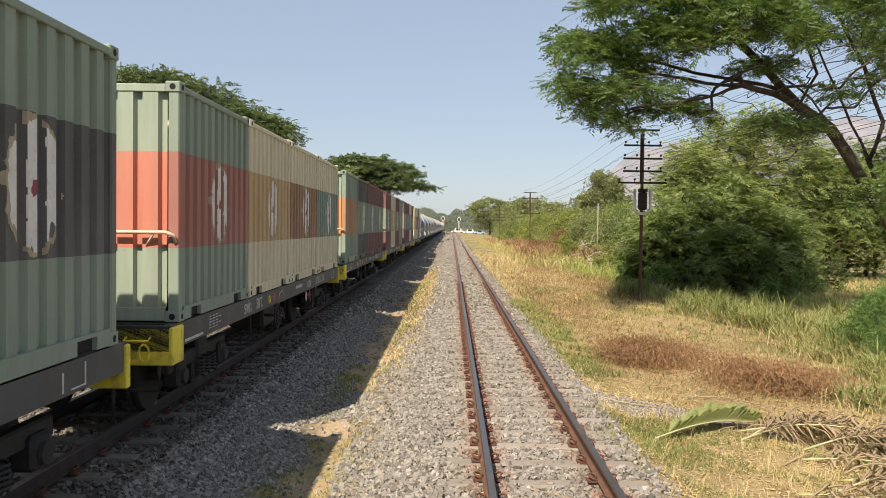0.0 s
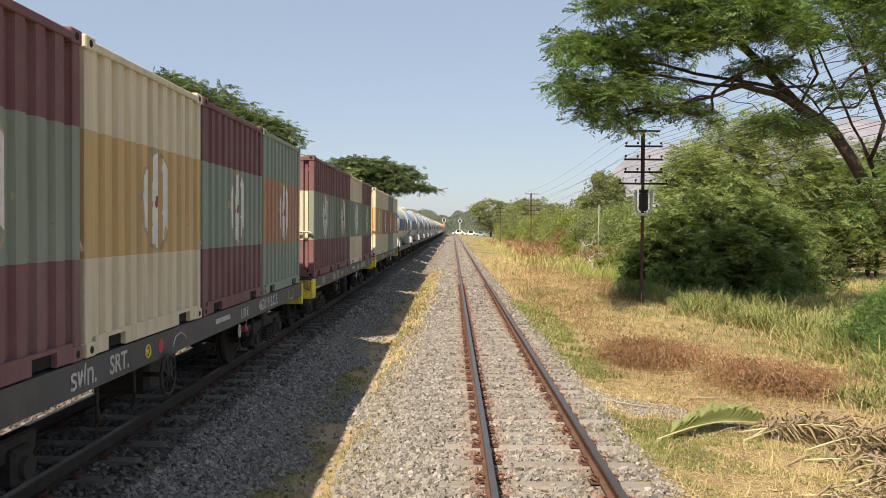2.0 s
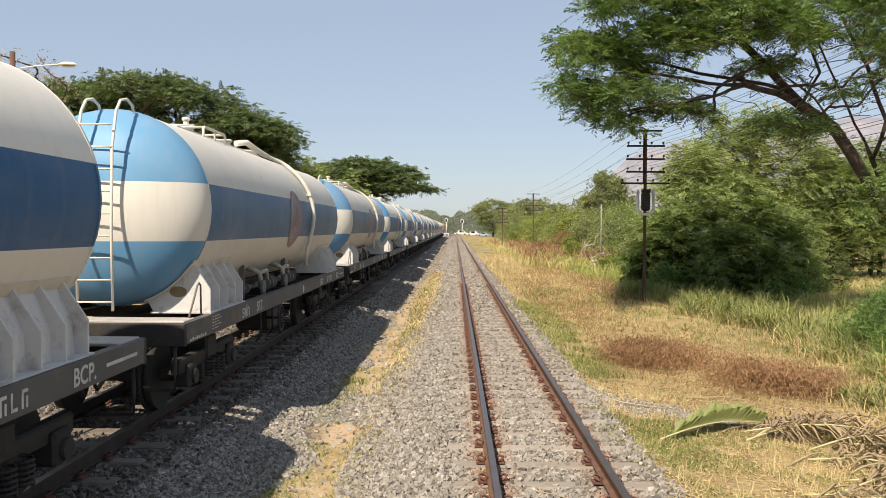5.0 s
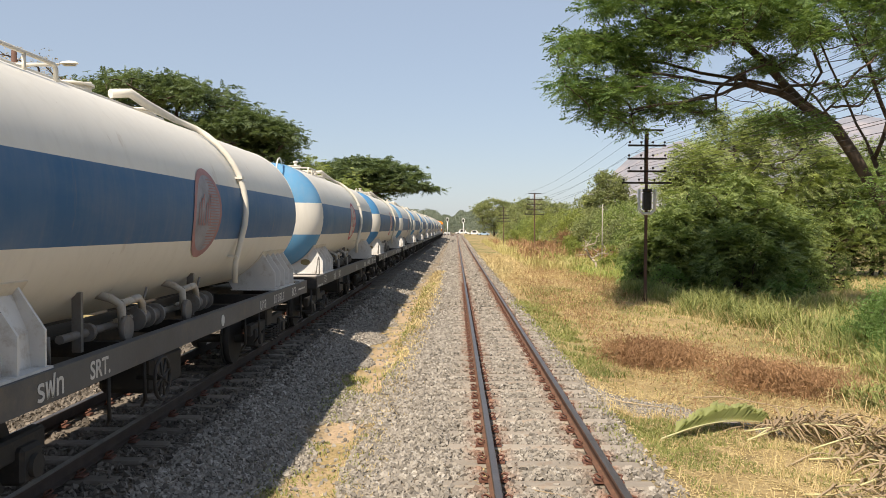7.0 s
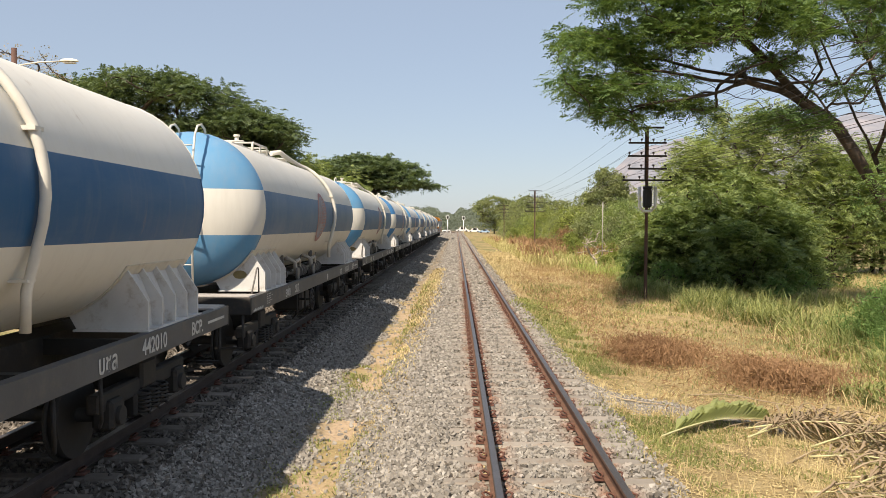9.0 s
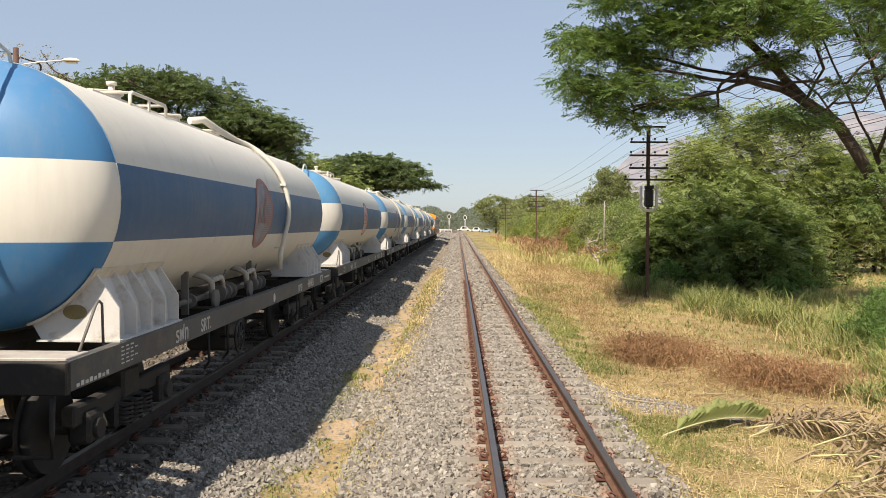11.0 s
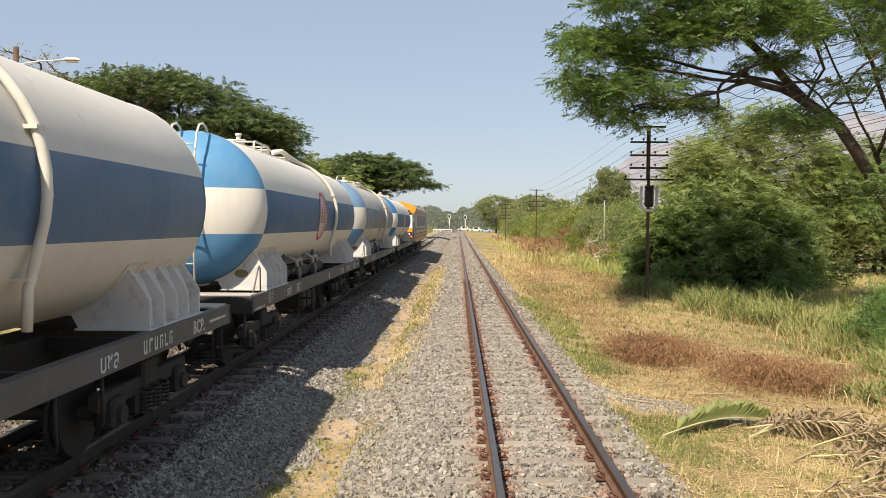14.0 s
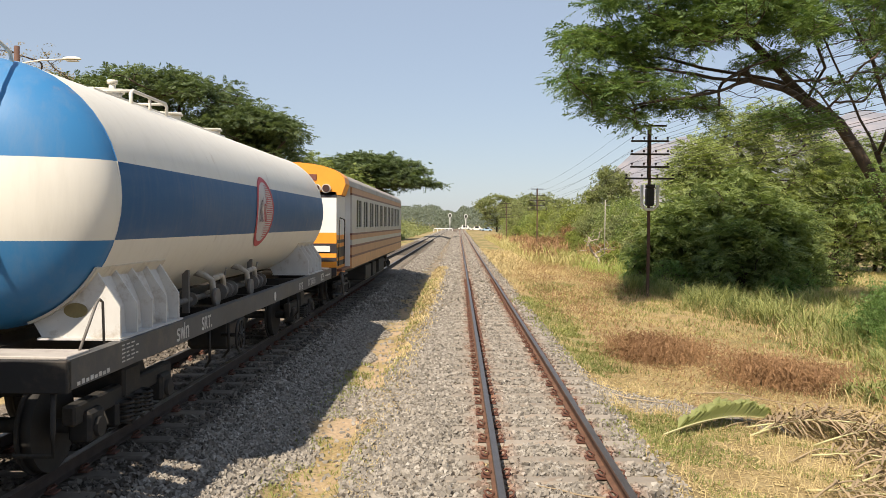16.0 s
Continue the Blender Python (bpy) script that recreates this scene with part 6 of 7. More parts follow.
def grass():
    rng = np.random.default_rng(31)
    tufts = in_view(rng, 15000, 1.85, 24.0, 5.0, 75.0, 1.9)
    which = rng.integers(0, len(tufts), 190000)
    p = tufts[which] + rng.normal(size=(len(which), 2)) * 0.10 * np.clip(tufts[which, 1:] / 15, 0.6, 2.5)
    p = np.concatenate([p, in_view(rng, 60000, 1.85, 24.0, 5.0, 75.0, 2.0)])
    tall = np.concatenate([rng.uniform(0.5, 1.7, len(tufts))[which], np.full(60000, 0.5)])
    x, y = p[:, 0], p[:, 1]
    lush = (x > 7.9) & (x < 11.5) & (y > 13) & (y < 33) & (rng.uniform(size=len(x)) < 0.5)
    brown = (((x - 3.9) / 0.9) ** 2 + ((y - 16) / 0.8) ** 2 < 1) | (((x - 5.4) / 1.0) ** 2 + ((y - 13.8) / 0.8) ** 2 < 1)
    path = np.abs(y - (12.0 - 0.5 * (x - 2))) < 0.45 - 0.1 * (x - 2)
    near_rail = (x < 2.3) & (rng.uniform(size=len(x)) > np.clip((x - 1.85) / 0.45, 0.05, 1))
    bare = (np.sin(x * 1.3 + 2 * np.sin(y * 0.5)) * np.sin(y * 0.8 + x * 0.3) > 0.45) & (rng.uniform(size=len(x)) < 0.6)
    keep = ~(lush | (path & (x < 4.4)) | near_rail | bare)
    q = p[keep & ~brown]
    tall = tall[keep & ~brown]
    far = np.clip(q[:, 1] / 30, 0.6, 2.2)
    tagged(new("dry_grass", blades("dry_grass", rng, q, 0.17 * tall * np.clip(far, 0.8, 1.9), 0.009 * far, M_STRAW, 0.8)), "dry straw-coloured grass covering the verge", "grass", kind="stuff")
    # arching reeds in tufts, thick along the edge of the mown verge and thinning out behind it
    cl = np.stack([rng.uniform(6.2, 16.0, 2100), rng.uniform(10.5, 35.0, 2100)], -1)
    edge = np.interp(cl[:, 1], [10.5, 12, 14, 17, 20, 24, 33], [6.2, 6.5, 7.3, 8.3, 8.7, 8.3, 7.4]) + 0.55 * np.sin(cl[:, 1] * 0.9) + 0.35 * np.sin(cl[:, 1] * 2.3)
    depth = cl[:, 0] - edge
    cl = cl[(depth > 0) & (rng.uniform(size=len(cl)) < np.clip(1.15 - depth / 2.4, 0.05, 1))]
    pick = rng.integers(0, len(cl), 24000)
    g = cl[pick] + rng.normal(size=(len(pick), 2)) * 0.13
    gh = (0.25 + 0.85 * rng.uniform(size=len(cl)) ** 1.6)[pick] * np.clip((g[:, 1] - 7) / 11, 0.35, 1)
    tagged(new("tall_grass", blades("tall_grass", rng, g, 0.92 * gh, 0.022, M_REED, 0.75)), "tall arching green grass in front of the thicket", "grass", kind="stuff")
    pick = rng.integers(0, len(cl), 9000)
    g = cl[pick] + rng.normal(size=(len(pick), 2)) * 0.3
    tagged(new("dead_reeds", blades("dead_reeds", rng, g, 0.55 * rng.uniform(0.3, 1.2, len(g)) * np.clip((g[:, 1] - 6) / 11, 0.4, 1), 0.014, M_STRAW, 0.9)), "bleached dead stems among the green reeds", "grass", kind="stuff")
    # pale meadow beyond the reeds
    mw = np.stack([rng.uniform(9, 34, 30000), rng.uniform(24, 56, 30000)], -1)
    tagged(new("meadow_grass", blades("meadow_grass", rng, mw, 0.30 * rng.uniform(0.5, 1.4, len(mw)), 0.022, M_MEADOW, 0.7)), "pale yellow-green meadow grass behind the reeds", "grass", kind="stuff")
    # low green weeds beside the rails and in the sandy strip
    w = np.concatenate([np.stack([rng.normal(2.5, 0.28, 9000), rng.uniform(13.5, 27, 9000)], -1), np.stack([rng.normal(2.35, 0.35, 2600), rng.normal(9.9, 0.7, 2600)], -1),
                        np.stack([rng.normal(-1.12, 0.13, 2200), 5 + 30 * rng.uniform(size=2200) ** 1.5], -1), np.stack([rng.normal(-1.75, 0.15, 2500), 5 + 10 * rng.uniform(size=2500)], -1),
                        np.stack([rng.uniform(2.3, 6.5, 13000), 5.5 + 5.5 * rng.uniform(size=13000)], -1), np.stack([rng.uniform(6, 16, 14000), rng.uniform(38, 85, 14000)], -1), np.stack([rng.uniform(2.6, 10, 9000), 9 + 26 * rng.uniform(size=9000)], -1)])
    k = np.sin(w[:, 0] * 2.1 + w[:, 1] * 1.7) * np.sin(w[:, 1] * 2.9) > -0.25
    w = w[k]
    tagged(new("green_weeds", blades("green_weeds", rng, w, 0.09 * np.clip(w[:, 1] / 14, 0.8, 4.5), 0.012 * np.clip(w[:, 1] / 14, 0.8, 3), M_GRASS, 0.9)), "low green weeds along the rails and sandy strip", "weeds", kind="stuff")
    s = np.stack([rng.normal(-0.98, 0.16, 5200), 5 + 40 * rng.uniform(size=5200) ** 1.5], -1)
    tagged(new("dry_grass_edge", blades("dry_grass_edge", rng, s, 0.08 * np.clip(s[:, 1] / 12, 0.9, 2.5), 0.010 * np.clip(s[:, 1] / 12, 0.8, 2.5), M_STRAW, 0.9)), "thin dry grass on the edge of the ballast", "grass", kind="stuff")
    # brown dead weeds: many thin stems with small leaves
    b = np.stack([rng.normal(3.9, 0.45, 5500), rng.normal(15.8, 0.45, 5500)], -1)
    b = np.concatenate([b, np.stack([rng.normal(5.5, 0.5, 6500), rng.normal(13.7, 0.42, 6500)], -1), np.stack([rng.uniform(3, 8, 1200), rng.uniform(11, 20, 1200)], -1), np.stack([rng.uniform(5, 14, 5000), rng.uniform(34, 60, 5000)], -1)] + [np.stack([rng.normal(cx, 0.7, 600), rng.normal(cy, 2.0, 600)], -1) for cx, cy in ((3.4, 27), (5.2, 30), (3.6, 36), (6.6, 35), (4.5, 44), (7.5, 42), (5.0, 52), (3.6, 22.5))])
    c = np.concatenate([b, (ground_z(b[:, 0], b[:, 1]) + 0.42 * rng.uniform(0.0, 1.0, len(b)))[:, None]], 1)
    c = np.concatenate([c, c + rng.normal(size=c.shape) * (0.1, 0.1, 0.06), c + rng.normal(size=c.shape) * (0.14, 0.14, 0.05)])
    tagged(new("dead_weeds", leaves_mesh("dead_weeds", rng, c, 0.095, 0.014, M_BROWN, flat=0.9, up=1.0)), "patch of reddish brown dead weeds", "weeds", kind="stuff")
    # waist-high weeds in the far field: dry, brown and fresh green drifts
    def drift(count, x0, x1, y0, y1, wave, lo):
        q = np.stack([rng.uniform(x0, x1, count), rng.uniform(y0, y1, count)], -1)
        return q[np.sin(q[:, 0] * 0.9 + wave + 1.5 * np.sin(q[:, 1] * 0.11)) * np.sin(q[:, 1] * 0.19 + wave) > lo]
    for kind, label, q, tall, wide, mat in (("dry_weeds", "waist-high dry straw weeds in the far field", drift(26000, 4.6, 20, 50, 150, 0.4, -0.35), 1.0, 0.045, M_MEADOW),
                                            ("brown_weeds", "waist-high reddish brown weeds in the far field", drift(16000, 5.2, 17, 60, 130, 2.0, 0.05), 1.45, 0.05, M_BROWN),
                                            ("fresh_weeds", "tall fresh green weeds in the field", drift(16000, 7.2, 16, 42, 82, 3.6, -0.1), 0.95, 0.035, M_REED_FRESH)):
        tagged(new(kind, blades(kind, rng, q, tall * rng.uniform(0.45, 1.2, len(q)), wide, mat, 0.55)), label, "weeds", kind="stuff")
    # fine litter of dry leaves near the track
    d = np.concatenate([np.stack([rng.uniform(1.95, 8, 24000), 5 + 10 * rng.uniform(size=24000)], -1), np.stack([rng.normal(0.36, 0.08, 700), rng.uniform(5, 20, 700)], -1)])
    d = np.concatenate([d, (ground_z(d[:, 0], d[:, 1]) + 0.015)[:, None]], 1)
    tagged(new("leaf_litter", leaves_mesh("leaf_litter", rng, d, 0.07, 0.018, M_STRAW, droop=0.0, flat=0.12, up=0.1)), "scattered dry leaf litter and straw", "leaf litter", kind="stuff")


def palm_frond(name, label, base, tip, rise, material, n, leaf, seed, curl=0.0, edge_on=False):
    """A fallen frond: a rib with two rows of narrow folded leaflets."""
    rng = random.Random(seed)
    root = new(name)
    a, b = Vector(base), Vector(tip)
    root.location = a
    d = b - a
    side = Vector((-d.y, d.x, 0)).normalized()

    def rib(f):
        return d * f + Vector((0, 0, rise * math.sin(f * math.pi))) + side * curl * f * f
    part("rib", tube(bmesh.new(), [rib(k / 12) for k in range(13)], [0.013 * (1 - 0.7 * k / 12) for k in range(13)], 6), M_FROND_RIB, root)
    for s in (-1, 1):
        for k in range(n):
            bm = bmesh.new()
            f = 0.12 + 0.86 * k / n
            p = rib(f)
            ln = leaf * (0.45 + 0.75 * math.sin(math.pi * min(1, f * 0.95))) * rng.uniform(0.8, 1.15)
            if edge_on:
                out = (side * (0.45 if s > 0 else 0.2) + d.normalized() * 0.95 + Vector((0, 0, rng.uniform(0.40, 0.60) if s > 0 else rng.uniform(0.25, 0.45)))).normalized()
            else:
                if rng.random() < 0.10:
                    continue
                out = (side * s * rng.uniform(0.1, 1.0) + d.normalized() * rng.uniform(0.3, 1.0) + Vector((0, 0, rng.uniform(-0.35, 0.5)))).normalized()
                ln *= rng.uniform(0.6, 1.2)
            m = p + out * ln * 0.5 + Vector((0, 0, 0.03))
            e = p + out * ln + Vector((0, 0, -0.06 - 0.10 * rng.random()))
            w = out.cross(Vector((0, 0, 1))).normalized() * (0.034 if edge_on else 0.017)
            up = Vector((0, 0, 0.012))
            v = [bm.verts.new(q) for q in (p, m - w + up, e, m + w + up, m)]
            bm.faces.new((v[0], v[1], v[4]))
            bm.faces.new((v[1], v[2], v[4]))
            bm.faces.new((v[2], v[3], v[4]))
            bm.faces.new((v[3], v[0], v[4]))
            part("leaflet", bm, material, root)
    tagged(root, label, "palm frond", "fallen palm fronds")


M_FROND = leaf_mat("green_palm_leaf", (0.25, 0.28, 0.10), (0.50, 0.52, 0.25), 0.5, 0.4)
M_FROND_RIB = plain("pale_frond_rib", (0.48, 0.46, 0.24), 0.6, 0.2, 4, 40)
M_FROND_DRY = leaf_mat("dry_palm_leaf", (0.20, 0.145, 0.095), (0.54, 0.43, 0.29), 0.8, 0.2)


def gz(x, y):
    return float(ground_z(np.array([x]), np.array([y]))[0])


M_REED = leaf_mat("reed_grass", (0.10, 0.14, 0.04), (0.48, 0.48, 0.19), 0.7, 0.35)
M_REED_FRESH = leaf_mat("fresh_weed", (0.20, 0.26, 0.07), (0.46, 0.50, 0.17), 0.7, 0.4)
M_MEADOW = leaf_mat("meadow_straw", (0.30, 0.27, 0.10), (0.60, 0.52, 0.25), 0.8, 0.3)
M_FEATHER = leaf_mat("feathery_leaf", (0.09, 0.17, 0.05), (0.24, 0.36, 0.11), 0.6, 0.4)
grass()
palm_frond("palm_frond", "fallen green palm frond lying on dry grass", (2.48, 9.75, gz(2.48, 9.75) + 0.04), (4.15, 10.9, gz(4.1, 10.9) + 0.12), 0.10, M_FROND, 46, 0.52, 2, edge_on=True)
for i, (x0, y0, x1, y1, rs, cu) in enumerate([(3.6, 10.0, 5.4, 10.6, 0.16, 0.1), (4.0, 9.2, 5.6, 8.7, 0.12, -0.3), (4.1, 8.5, 5.3, 7.7, 0.10, 0.3), (3.7, 10.4, 5.8, 9.7, 0.2, 0.2), (3.4, 7.9, 4.9, 7.4, 0.07, -0.2), (4.6, 10.2, 6.4, 9.0, 0.15, 0.2), (4.2, 9.6, 5.7, 9.4, 0.22, 0.25), (4.4, 8.9, 5.9, 8.2, 0.18, -0.2), (5.0, 9.9, 6.2, 10.1, 0.2, 0.3), (3.9, 8.1, 5.1, 8.3, 0.12, 0.2), (4.3, 7.4, 5.4, 7.0, 0.10, 0.2), (4.9, 8.6, 6.3, 8.9, 0.22, -0.3), (3.8, 10.2, 4.9, 10.9, 0.14, -0.2)]):
    palm_frond("palm_frond", "dry brown palm frond in a heap on the verge", (x0, y0, gz(x0, y0) + 0.03), (x1, y1, gz(x1, y1) + 0.04), rs, M_FROND_DRY, 44, 0.46, 10 + i, cu)


# ---- far things ----
def bush_at(x, y, rx, h, seed, leaf, size, per=150, n=60, label="leafy green shrub beside the line", trunk_r=0.1):
    r = random.Random(seed)
    tree("shrub", label, (x, y, gz(x, y)), [(0, 0, -0.2), (0.05, 0, 0.5), (0, 0.05, h * 0.4)], trunk_r, dome(r, n, rx, rx, 0.2, h), leaf, per, rx * 0.32, rx * 0.25, size, seed, M_BARK, "shrubs", category="bush")


M_LEAF_FRESH = leaf_mat("fresh_shrub_leaf", (0.15, 0.20, 0.05), (0.42, 0.46, 0.14), 0.6, 0.45)
for i, (x, y, rx, h) in enumerate([(13.0, 96, 2.2, 2.6), (9.5, 88, 1.4, 1.5), (12.0, 66, 1.5, 1.5), (16.5, 112, 2.5, 3.2)]):
    bush_at(x, y, rx, h, 260 + i, M_BROWN, (0.20, 0.05), 150, 40, "dry reddish brown shrub in the field")
for i, (x, y, rx, h) in enumerate([(10.8, 56, 0.9, 1.2), (12.4, 66, 1.2, 1.6), (11.5, 80, 1.3, 1.8), (13.0, 92, 1.4, 2.2), (10.5, 112, 1.4, 2.2), (9.6, 138, 1.6, 2.6)]):
    bush_at(x, y, rx, h, 280 + i, M_LEAF_FRESH, (0.20, 0.06), 140, 40, "fresh light green shrub in the field")
for i, (x, y, rx, h) in enumerate([(14.0, 60, 2.2, 3.2), (16.5, 63, 2.6, 3.8), (15.5, 70, 2.5, 3.4), (15.5, 78, 2.8, 4.0), (20.5, 62, 3.0, 4.6), (17.0, 82, 3.5, 5.2), (15.5, 92, 3.0, 4.4), (15.0, 104, 3.8, 5.2), (20.5, 98, 4.0, 6.0),
                                  (15.0, 118, 3.0, 4.6), (14.0, 132, 4.0, 5.6), (14, 150, 3.6, 5.0), (13.0, 165, 4.5, 6.0), (13.5, 185, 4, 5.8), (15.5, 215, 5, 7.2), (22, 125, 5, 6.6), (11.0, 50, 1.2, 1.6), (13.5, 52, 1.6, 2.2)]):
    bush_at(x, y, rx, h, 200 + i, (M_LEAF_FAR, M_LEAF_FRESH, M_LEAF_B)[i % 3] if y > 50 else M_LEAF_B, (0.20, 0.095) if y > 50 else (0.15, 0.075), 210, 60)
for i, (x, y, r_, z0, z1, lab) in enumerate([(24.0, 130, 5.0, 6.5, 11.9, "rounded green tree beyond the telegraph line"), (20.5, 205, 9.5, 5.5, 10.6, "far flat-topped rain tree"), (14.0, 300, 8, 8, 14.0, "far green tree by the crossing"),
                                             (23, 330, 9, 8, 13, "far green tree by the crossing")]):
    r = random.Random(300 + i)
    pd = dome(r, 170, r_, r_, 2.5, z1) if i == 0 else umbrella(r, 110, r_, z0, z1) + [(r.uniform(-1, 1) * r_ * 0.6, r.uniform(-1, 1) * r_ * 0.6, r.uniform(2.5, z0)) for _ in range(45)]
    tree("tree", lab, (x, y, -1.0), [(0, 0, -0.2), (0.1, 0, 2), (0, 0.1, 4)], 0.35, pd, M_LEAF_FAR, 230 if i == 0 else 110, r_ * 0.2, r_ * (0.16 if i == 0 else 0.09), (0.30, 0.15) if i == 0 else (0.5, 0.24), 320 + i, M_BARK, "far trees")


def far_wood():
    rng = np.random.default_rng(9)
    n = 150000
    x = rng.uniform(-110, 160, n)
    y = rng.uniform(360, 560, n) + 0.25 * np.abs(x)
    top = 9.5 + 2.0 * np.sin(x * 0.11 + 1) * np.sin(x * 0.043) + 1.2 * np.sin(x * 0.31) + 0.9 * np.sin(x * 0.83) + 0.016 * (y - 360)
    z = -1 + top * rng.uniform(0, 1, n) ** 0.7
    # low-contrast grey greens: aerial haze painted into the leaf colour
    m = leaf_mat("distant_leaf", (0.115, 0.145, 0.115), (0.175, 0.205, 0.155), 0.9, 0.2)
    tagged(new("distant_wood", leaves_mesh("distant_wood", rng, np.stack([x, y, z], -1), 0.75, 0.5, m, flat=0.8, up=1.0)), "distant green woodland on the horizon, its leaves greyed for haze", "woodland", kind="stuff")
    # scrub along the far side of the train's line
    n = 22000
    y = 45 + 280 * rng.uniform(size=n) ** 1.3
    x = -9.5 - rng.uniform(0, 14, n) * (0.5 + y / 200)
    h = (1.2 + 3.2 * np.clip((-x - 9) / 8, 0, 1)) * (0.7 + 0.5 * np.sin(y * 0.21) * np.sin(x * 0.5))
    z = -0.8 + h * rng.uniform(0, 1, n) ** 0.8
    tagged(new("lineside_scrub", leaves_mesh("lineside_scrub", rng, np.stack([x, y, z], -1), 0.6, 0.3, M_LEAF_FAR, flat=0.8, up=1.0)), "green and straw scrub beyond the second line", "scrub", kind="stuff")


def mountain():
    rng = np.random.default_rng(17)
    nx, ny = 120, 40
    u, v = np.meshgrid(np.linspace(0, 1, nx), np.linspace(0, 1, ny))
    x = 280 + 1500 * u
    y = 1500 + 700 * v
    ridge = 255 * (1 - np.exp(-u * 9)) * (1 + 0.10 * np.sin(u * 17) + 0.05 * np.sin(u * 43 + 1))
    z = ridge * np.sin(np.clip(v * 1.25, 0, 1) * math.pi / 2) ** 0.8
    for k in range(5):
        f = 2 ** k
        z += ridge * 0.07 / f * np.sin(x * 0.013 * f + 2 * np.sin(y * 0.011 * f) + k) * np.sin(y * 0.016 * f + k * 2)
    z -= 4
    V = np.stack([x, y, z], -1).reshape(-1, 3)
    i = (np.arange(ny - 1)[:, None] * nx + np.arange(nx - 1)).ravel()
    m, nt, b = begin("hazy_rock")
    vv = coords(nt, (0.012, 0.012, 0.03), True)
    # pale bluish-grey tones: distance haze put into the rock colour
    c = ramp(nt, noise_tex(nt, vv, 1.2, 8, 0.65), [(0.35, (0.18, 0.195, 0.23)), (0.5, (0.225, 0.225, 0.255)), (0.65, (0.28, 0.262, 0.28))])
    nt.links.new(c, b.inputs["Base Color"])
    b.inputs["Roughness"].default_value = 1.0
    b.inputs["Specular IOR Level"].default_value = 0.0
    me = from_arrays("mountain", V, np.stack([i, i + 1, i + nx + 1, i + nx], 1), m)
    me.polygons.foreach_set("use_smooth", np.ones(len(me.polygons), bool))
    tagged(new("backdrop_mountain", me), "pale pinkish rocky mountain ridge, haze tinted into its colour", "mountain", kind="structure")


far_wood()
mountain()


def street_lamp(x, y, h):
    root = new("street_lamp")
    root.location = (x, y, gz(x, y))
    part("post", tube(bmesh.new(), [(0, 0, -0.1), (0, 0, h + 0.5)], [0.13, 0.10], 10), M_POLE, root)
    part("arm", tube(bmesh.new(), [(0.05, 0, h - 0.15), (0.9, 0, h - 0.02), (1.75, 0, h + 0.02)], 0.028, 7), M_PIPE, root)
    bm = bmesh.new()
    bmesh.ops.create_uvsphere(bm, u_segments=16, v_segments=8, radius=1.0)
    for v in bm.verts:
        v.co = Vector((2.05 + v.co.x * 0.36, v.co.y * 0.15, h + 0.02 + (v.co.z * 0.11 if v.co.z > 0 else v.co.z * 0.04)))
    part("lamp_head", bm, M_PIPE, root, "white enamel lamp head")
    part("lamp_glass", boxed(1.85, 2.3, -0.1, 0.1, h - 0.06, h - 0.03, bevel=0.02), M_C_GREY, root)
    tagged(root, "tall street lamp with a white head beyond the train", "street lamp")


street_lamp(-16.4, 30.0, 9.0)
street_lamp(-19.6, 69.0, 10.0)


def crossing_signal(x, y, h):
    root = new("crossing_signal")
    root.location = (x, y, gz(x, y))
    part("post", tube(bmesh.new(), [(0, 0, 0), (0, 0, h)], 0.12, 8), M_C_WHITE, root)
    bm = bmesh.new()
    tube(bm, [(0.46 * math.cos(k * math.tau / 20), 0, h + 0.7 + 0.62 * math.sin(k * math.tau / 20)) for k in range(21)], 0.08, 6)
    part("ring", bm, M_C_WHITE, root)
    part("lamp_box", boxed(-0.2, 0.2, -0.15, 0.15, h + 0.2, h + 1.1, bevel=0.03), M_BLACK, root)
    tagged(root, "white ring signal on a post near the crossing", "signal", "crossing signals")


crossing_signal(-2.7, 250, 4.2)
crossing_signal(2.2, 250, 4.0)


def parked_car(x, y, colour, turn, long=4.4, high=1.5):
    root = new("parked_car")
    root.location, root.rotation_euler = (x, y, gz(x, y) + 0.03), (0, 0, turn)
    bm = bmesh.new()
    prof = [(-long / 2, 0.25), (-long / 2, 0.75), (-long * 0.28, 0.85), (-long * 0.15, high), (long * 0.22, high), (long * 0.36, 0.9), (long / 2, 0.82), (long / 2, 0.25)]
    a = [bm.verts.new((px, -0.85, pz)) for px, pz in prof]
    b = [bm.verts.new((px, 0.85, pz)) for px, pz in prof]
    for i in range(len(prof)):
        j = (i + 1) % len(prof)
        bm.faces.new((a[i], a[j], b[j], b[i]))
    bm.faces.new(a[::-1])
    bm.faces.new(b)
    bmesh.ops.recalc_face_normals(bm, faces=bm.faces)
    part("body", bm, colour, root)
    part("side_window", boxed(-long * 0.13, long * 0.2, -0.862, -0.852, 0.92, high - 0.1), M_GLASS, root)
    for px in (-long * 0.31, long * 0.31):
        for py in (-0.8, 0.8):
            bm = bmesh.new()
            disc(bm, (px, py, 0.28), "Y", 0.32, 0.2, 14)
            part("wheel", bm, M_BLACK, root)
    tagged(root, "small light-coloured car at the level crossing", "car", "cars at the crossing")


parked_car(2.4, 330, M_C_WHITE, 0.05, 5.2, 1.9)
parked_car(7.2, 326, M_C_WHITE, -0.1, 4.8, 1.8)
M_CAR_BLUE = plain("pale_blue_car_paint", (0.30, 0.42, 0.58), 0.4, 0.1)
parked_car(11.0, 322, M_CAR_BLUE, 0.0)


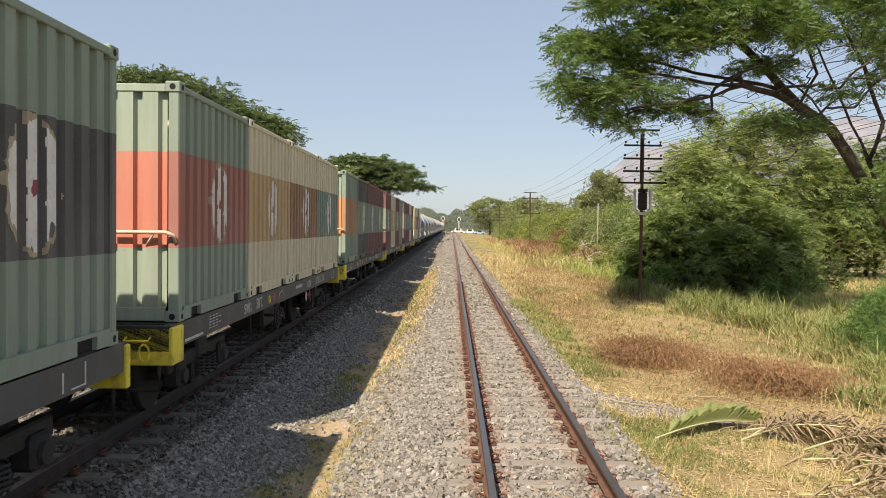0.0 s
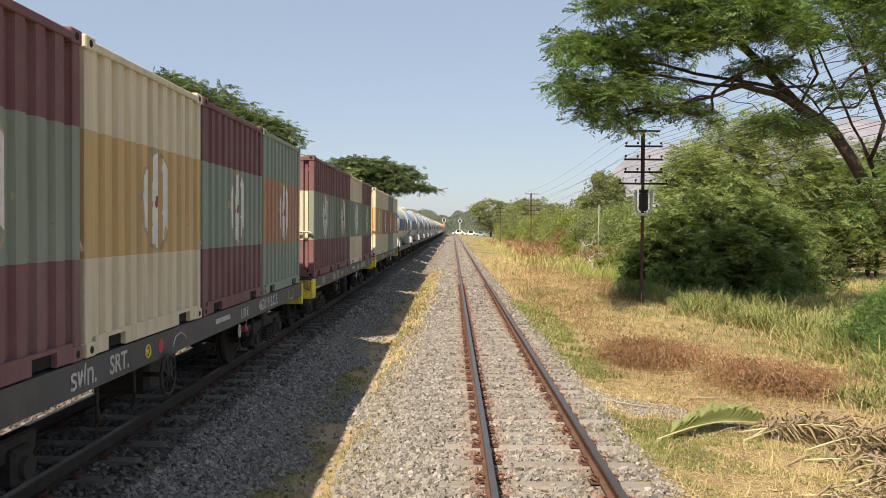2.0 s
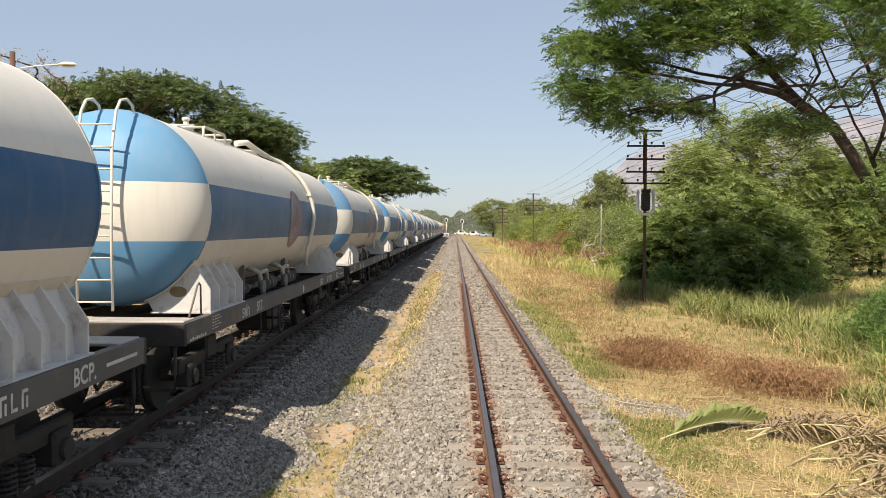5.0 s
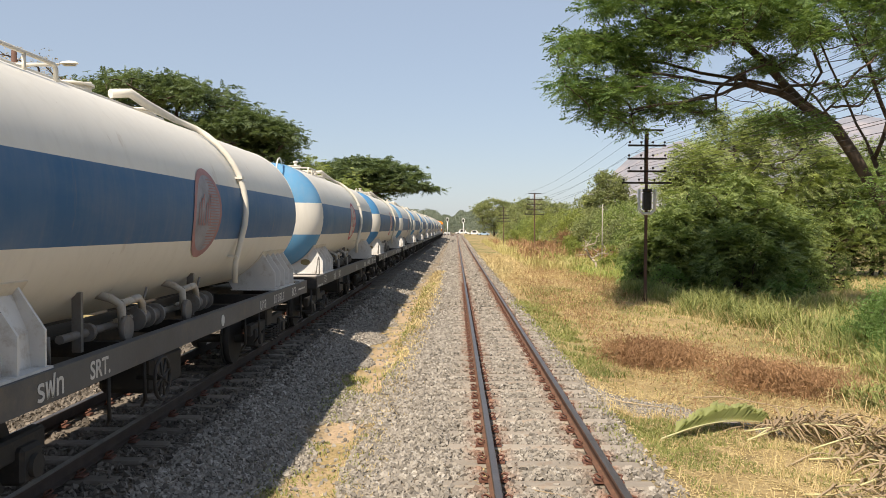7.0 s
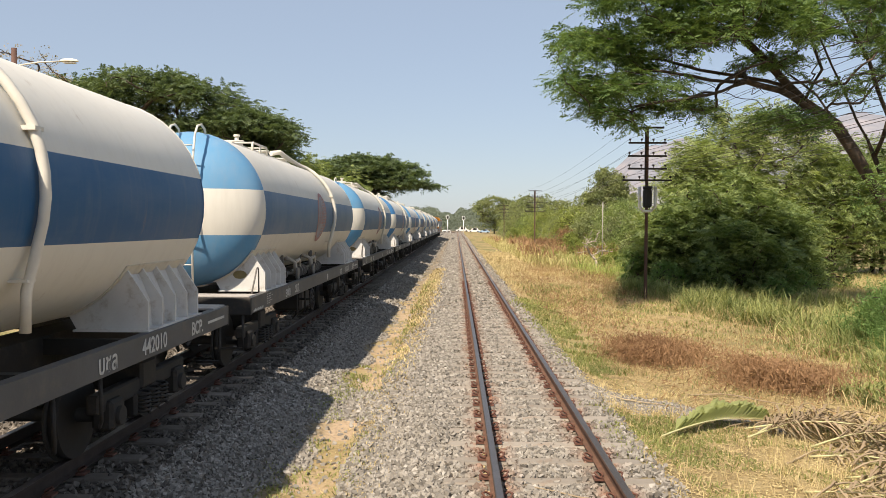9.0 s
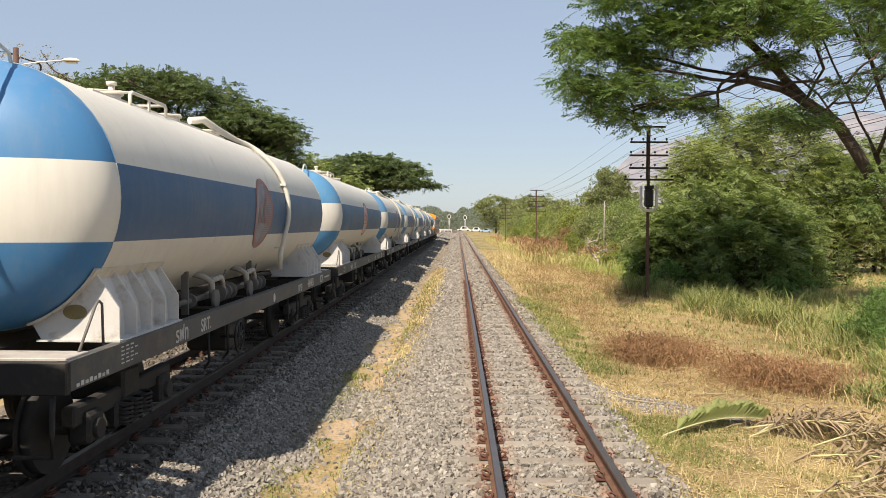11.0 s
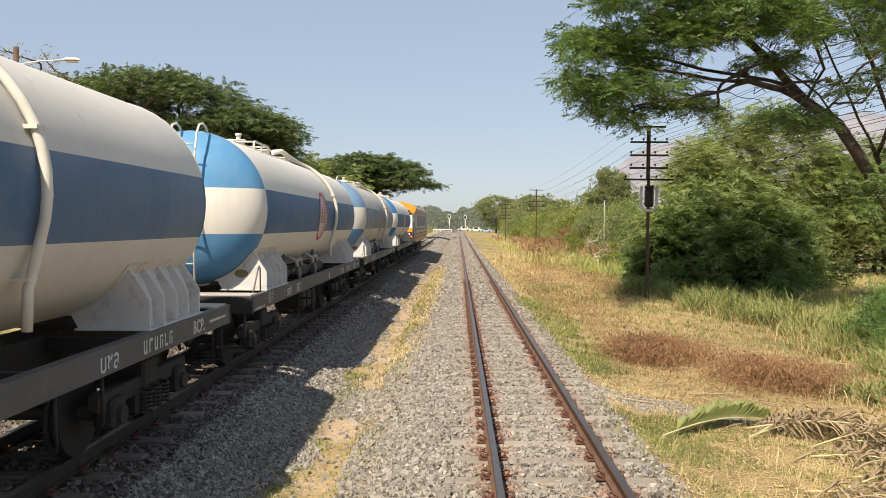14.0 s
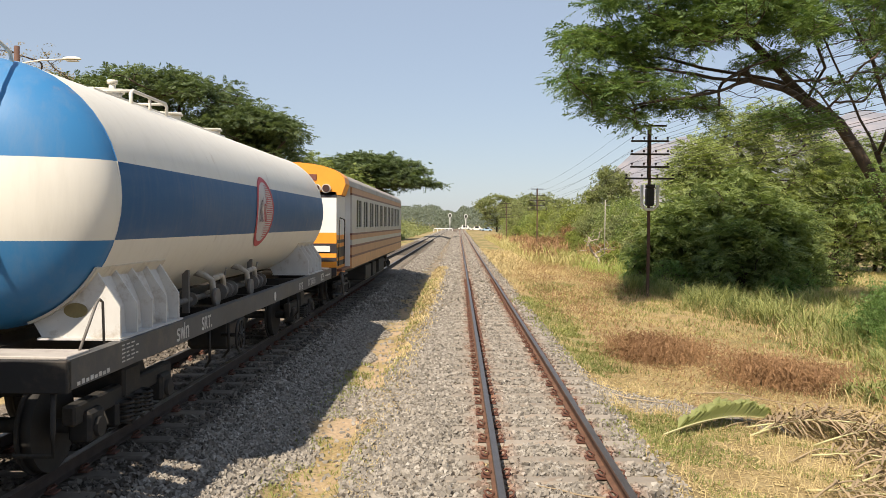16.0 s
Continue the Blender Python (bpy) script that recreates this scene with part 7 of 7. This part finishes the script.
def low_wall(x0, x1, y, h):
    root = new("crossing_parapet")
    root.location = (x0, y, gz(x0, y))
    w = x1 - x0
    part("rail_top", boxed(0, w, -0.1, 0.1, h - 0.35, h, bevel=0.02), M_C_WHITE, root)
    for k in range(6):
        part("post", boxed(w * k / 5 - 0.1, w * k / 5 + 0.1, -0.09, 0.09, -0.1, h - 0.36), M_C_WHITE, root)
    tagged(root, "white painted crossing parapet beside the far road", "parapet")


low_wall(-8.0, -2.0, 262, 1.3)


def feathery_bush(x, y, h, seed):
    r = random.Random(seed)
    tree("feathery_bush", "soft feathery green bush among the tall grass", (x, y, gz(x, y)), [(0, 0, -0.1), (0.05, 0, 0.3), (0, 0.05, h * 0.4)], 0.04, dome(r, 60, 1.1, 0.9, 0.15, h), M_FEATHER, 260, 0.40, 0.30, (0.10, 0.02), seed, M_BARK, "feathery bushes", category="bush", tip=0.008)


for i, (x, y, rx, h) in enumerate([(9.2, 35.6, 0.9, 1.3), (10.8, 34.6, 0.8, 1.0), (14.6, 36.4, 1.1, 1.6), (16.3, 38.0, 1.0, 1.3), (8.6, 38.5, 0.9, 1.7), (18.6, 41.0, 1.2, 2.0), (13.2, 33.8, 0.7, 0.8)]):
    bush_at(x, y, rx, h, 540 + i, M_LEAF_B if i % 2 else M_FEATHER, (0.14, 0.05), 90, 34, "low leafy shrub at the foot of the thicket", 0.05)
feathery_bush(9.9, 18.6, 1.5, 501)
feathery_bush(11.4, 20.5, 1.7, 502)
feathery_bush(9.5, 16.6, 0.9, 503)


def dry_stalk(x, y, reach, rise, turn, seed):
    """A thin bent dead stalk with its two feet on the ground."""
    r = random.Random(seed)
    c, q = math.cos(turn), math.sin(turn)
    pts = []
    for k in range(13):
        f = k / 12
        px, py = x + c * reach * f + q * 0.12 * math.sin(f * 5), y + q * reach * f + c * 0.12 * math.sin(f * 4)
        pts.append((px, py, gz(px, py) + rise * math.sin(f * math.pi) + 0.01))
    ob = part("dry_stalk", tube(bmesh.new(), pts, [0.013 - 0.008 * k / 12 for k in range(13)], 5), M_FROND_DRY, None)
    tagged(ob, "thin bent dry stalk lying on the grass", "stalk", "dry stalks")


rs = random.Random(8)
for k in range(26):
    dry_stalk(rs.uniform(3.3, 5.6), rs.uniform(7.2, 10.6), rs.uniform(0.6, 1.7), rs.uniform(0.02, 0.22), rs.uniform(-0.9, 0.7), 600 + k)
dry_stalk(2.2, 11.9, 1.1, 0.03, -0.5, 690)
dry_stalk(3.6, 12.6, 2.2, 0.05, -0.35, 691)
dry_stalk(1.3, 7.0, 0.7, 0.02, 2.6, 692)


# pale post and a bare shrub in the field
M_POST = plain("weathered_post", (0.36, 0.33, 0.28), 0.8, 0.2, 4, 40)
post = part("concrete_post", tube(bmesh.new(), [(10.75, 60, gz(10.75, 60) - 0.1), (10.75, 60, 4.0)], [0.04, 0.035], 8), M_POST, None)
tagged(post, "pale slim concrete post among the shrubs", "post")
rbare = random.Random(71)
M_PALE_BARK = plain("pale_dry_bark", (0.42, 0.36, 0.29), 0.9, 0.25, 3, 30)
tree("bare_shrub", "pale nearly leafless shrub in the field", (9.6, 56, gz(9.6, 56)), [(0, 0, -0.1), (0.05, 0, 0.3), (0, 0.05, 0.7)], 0.09, dome(rbare, 34, 1.3, 1.0, 0.9, 2.9), M_LEAF_FRESH, 8, 0.3, 0.2, (0.14, 0.06), 72, M_PALE_BARK, tip=0.018, category="bush")


motions()
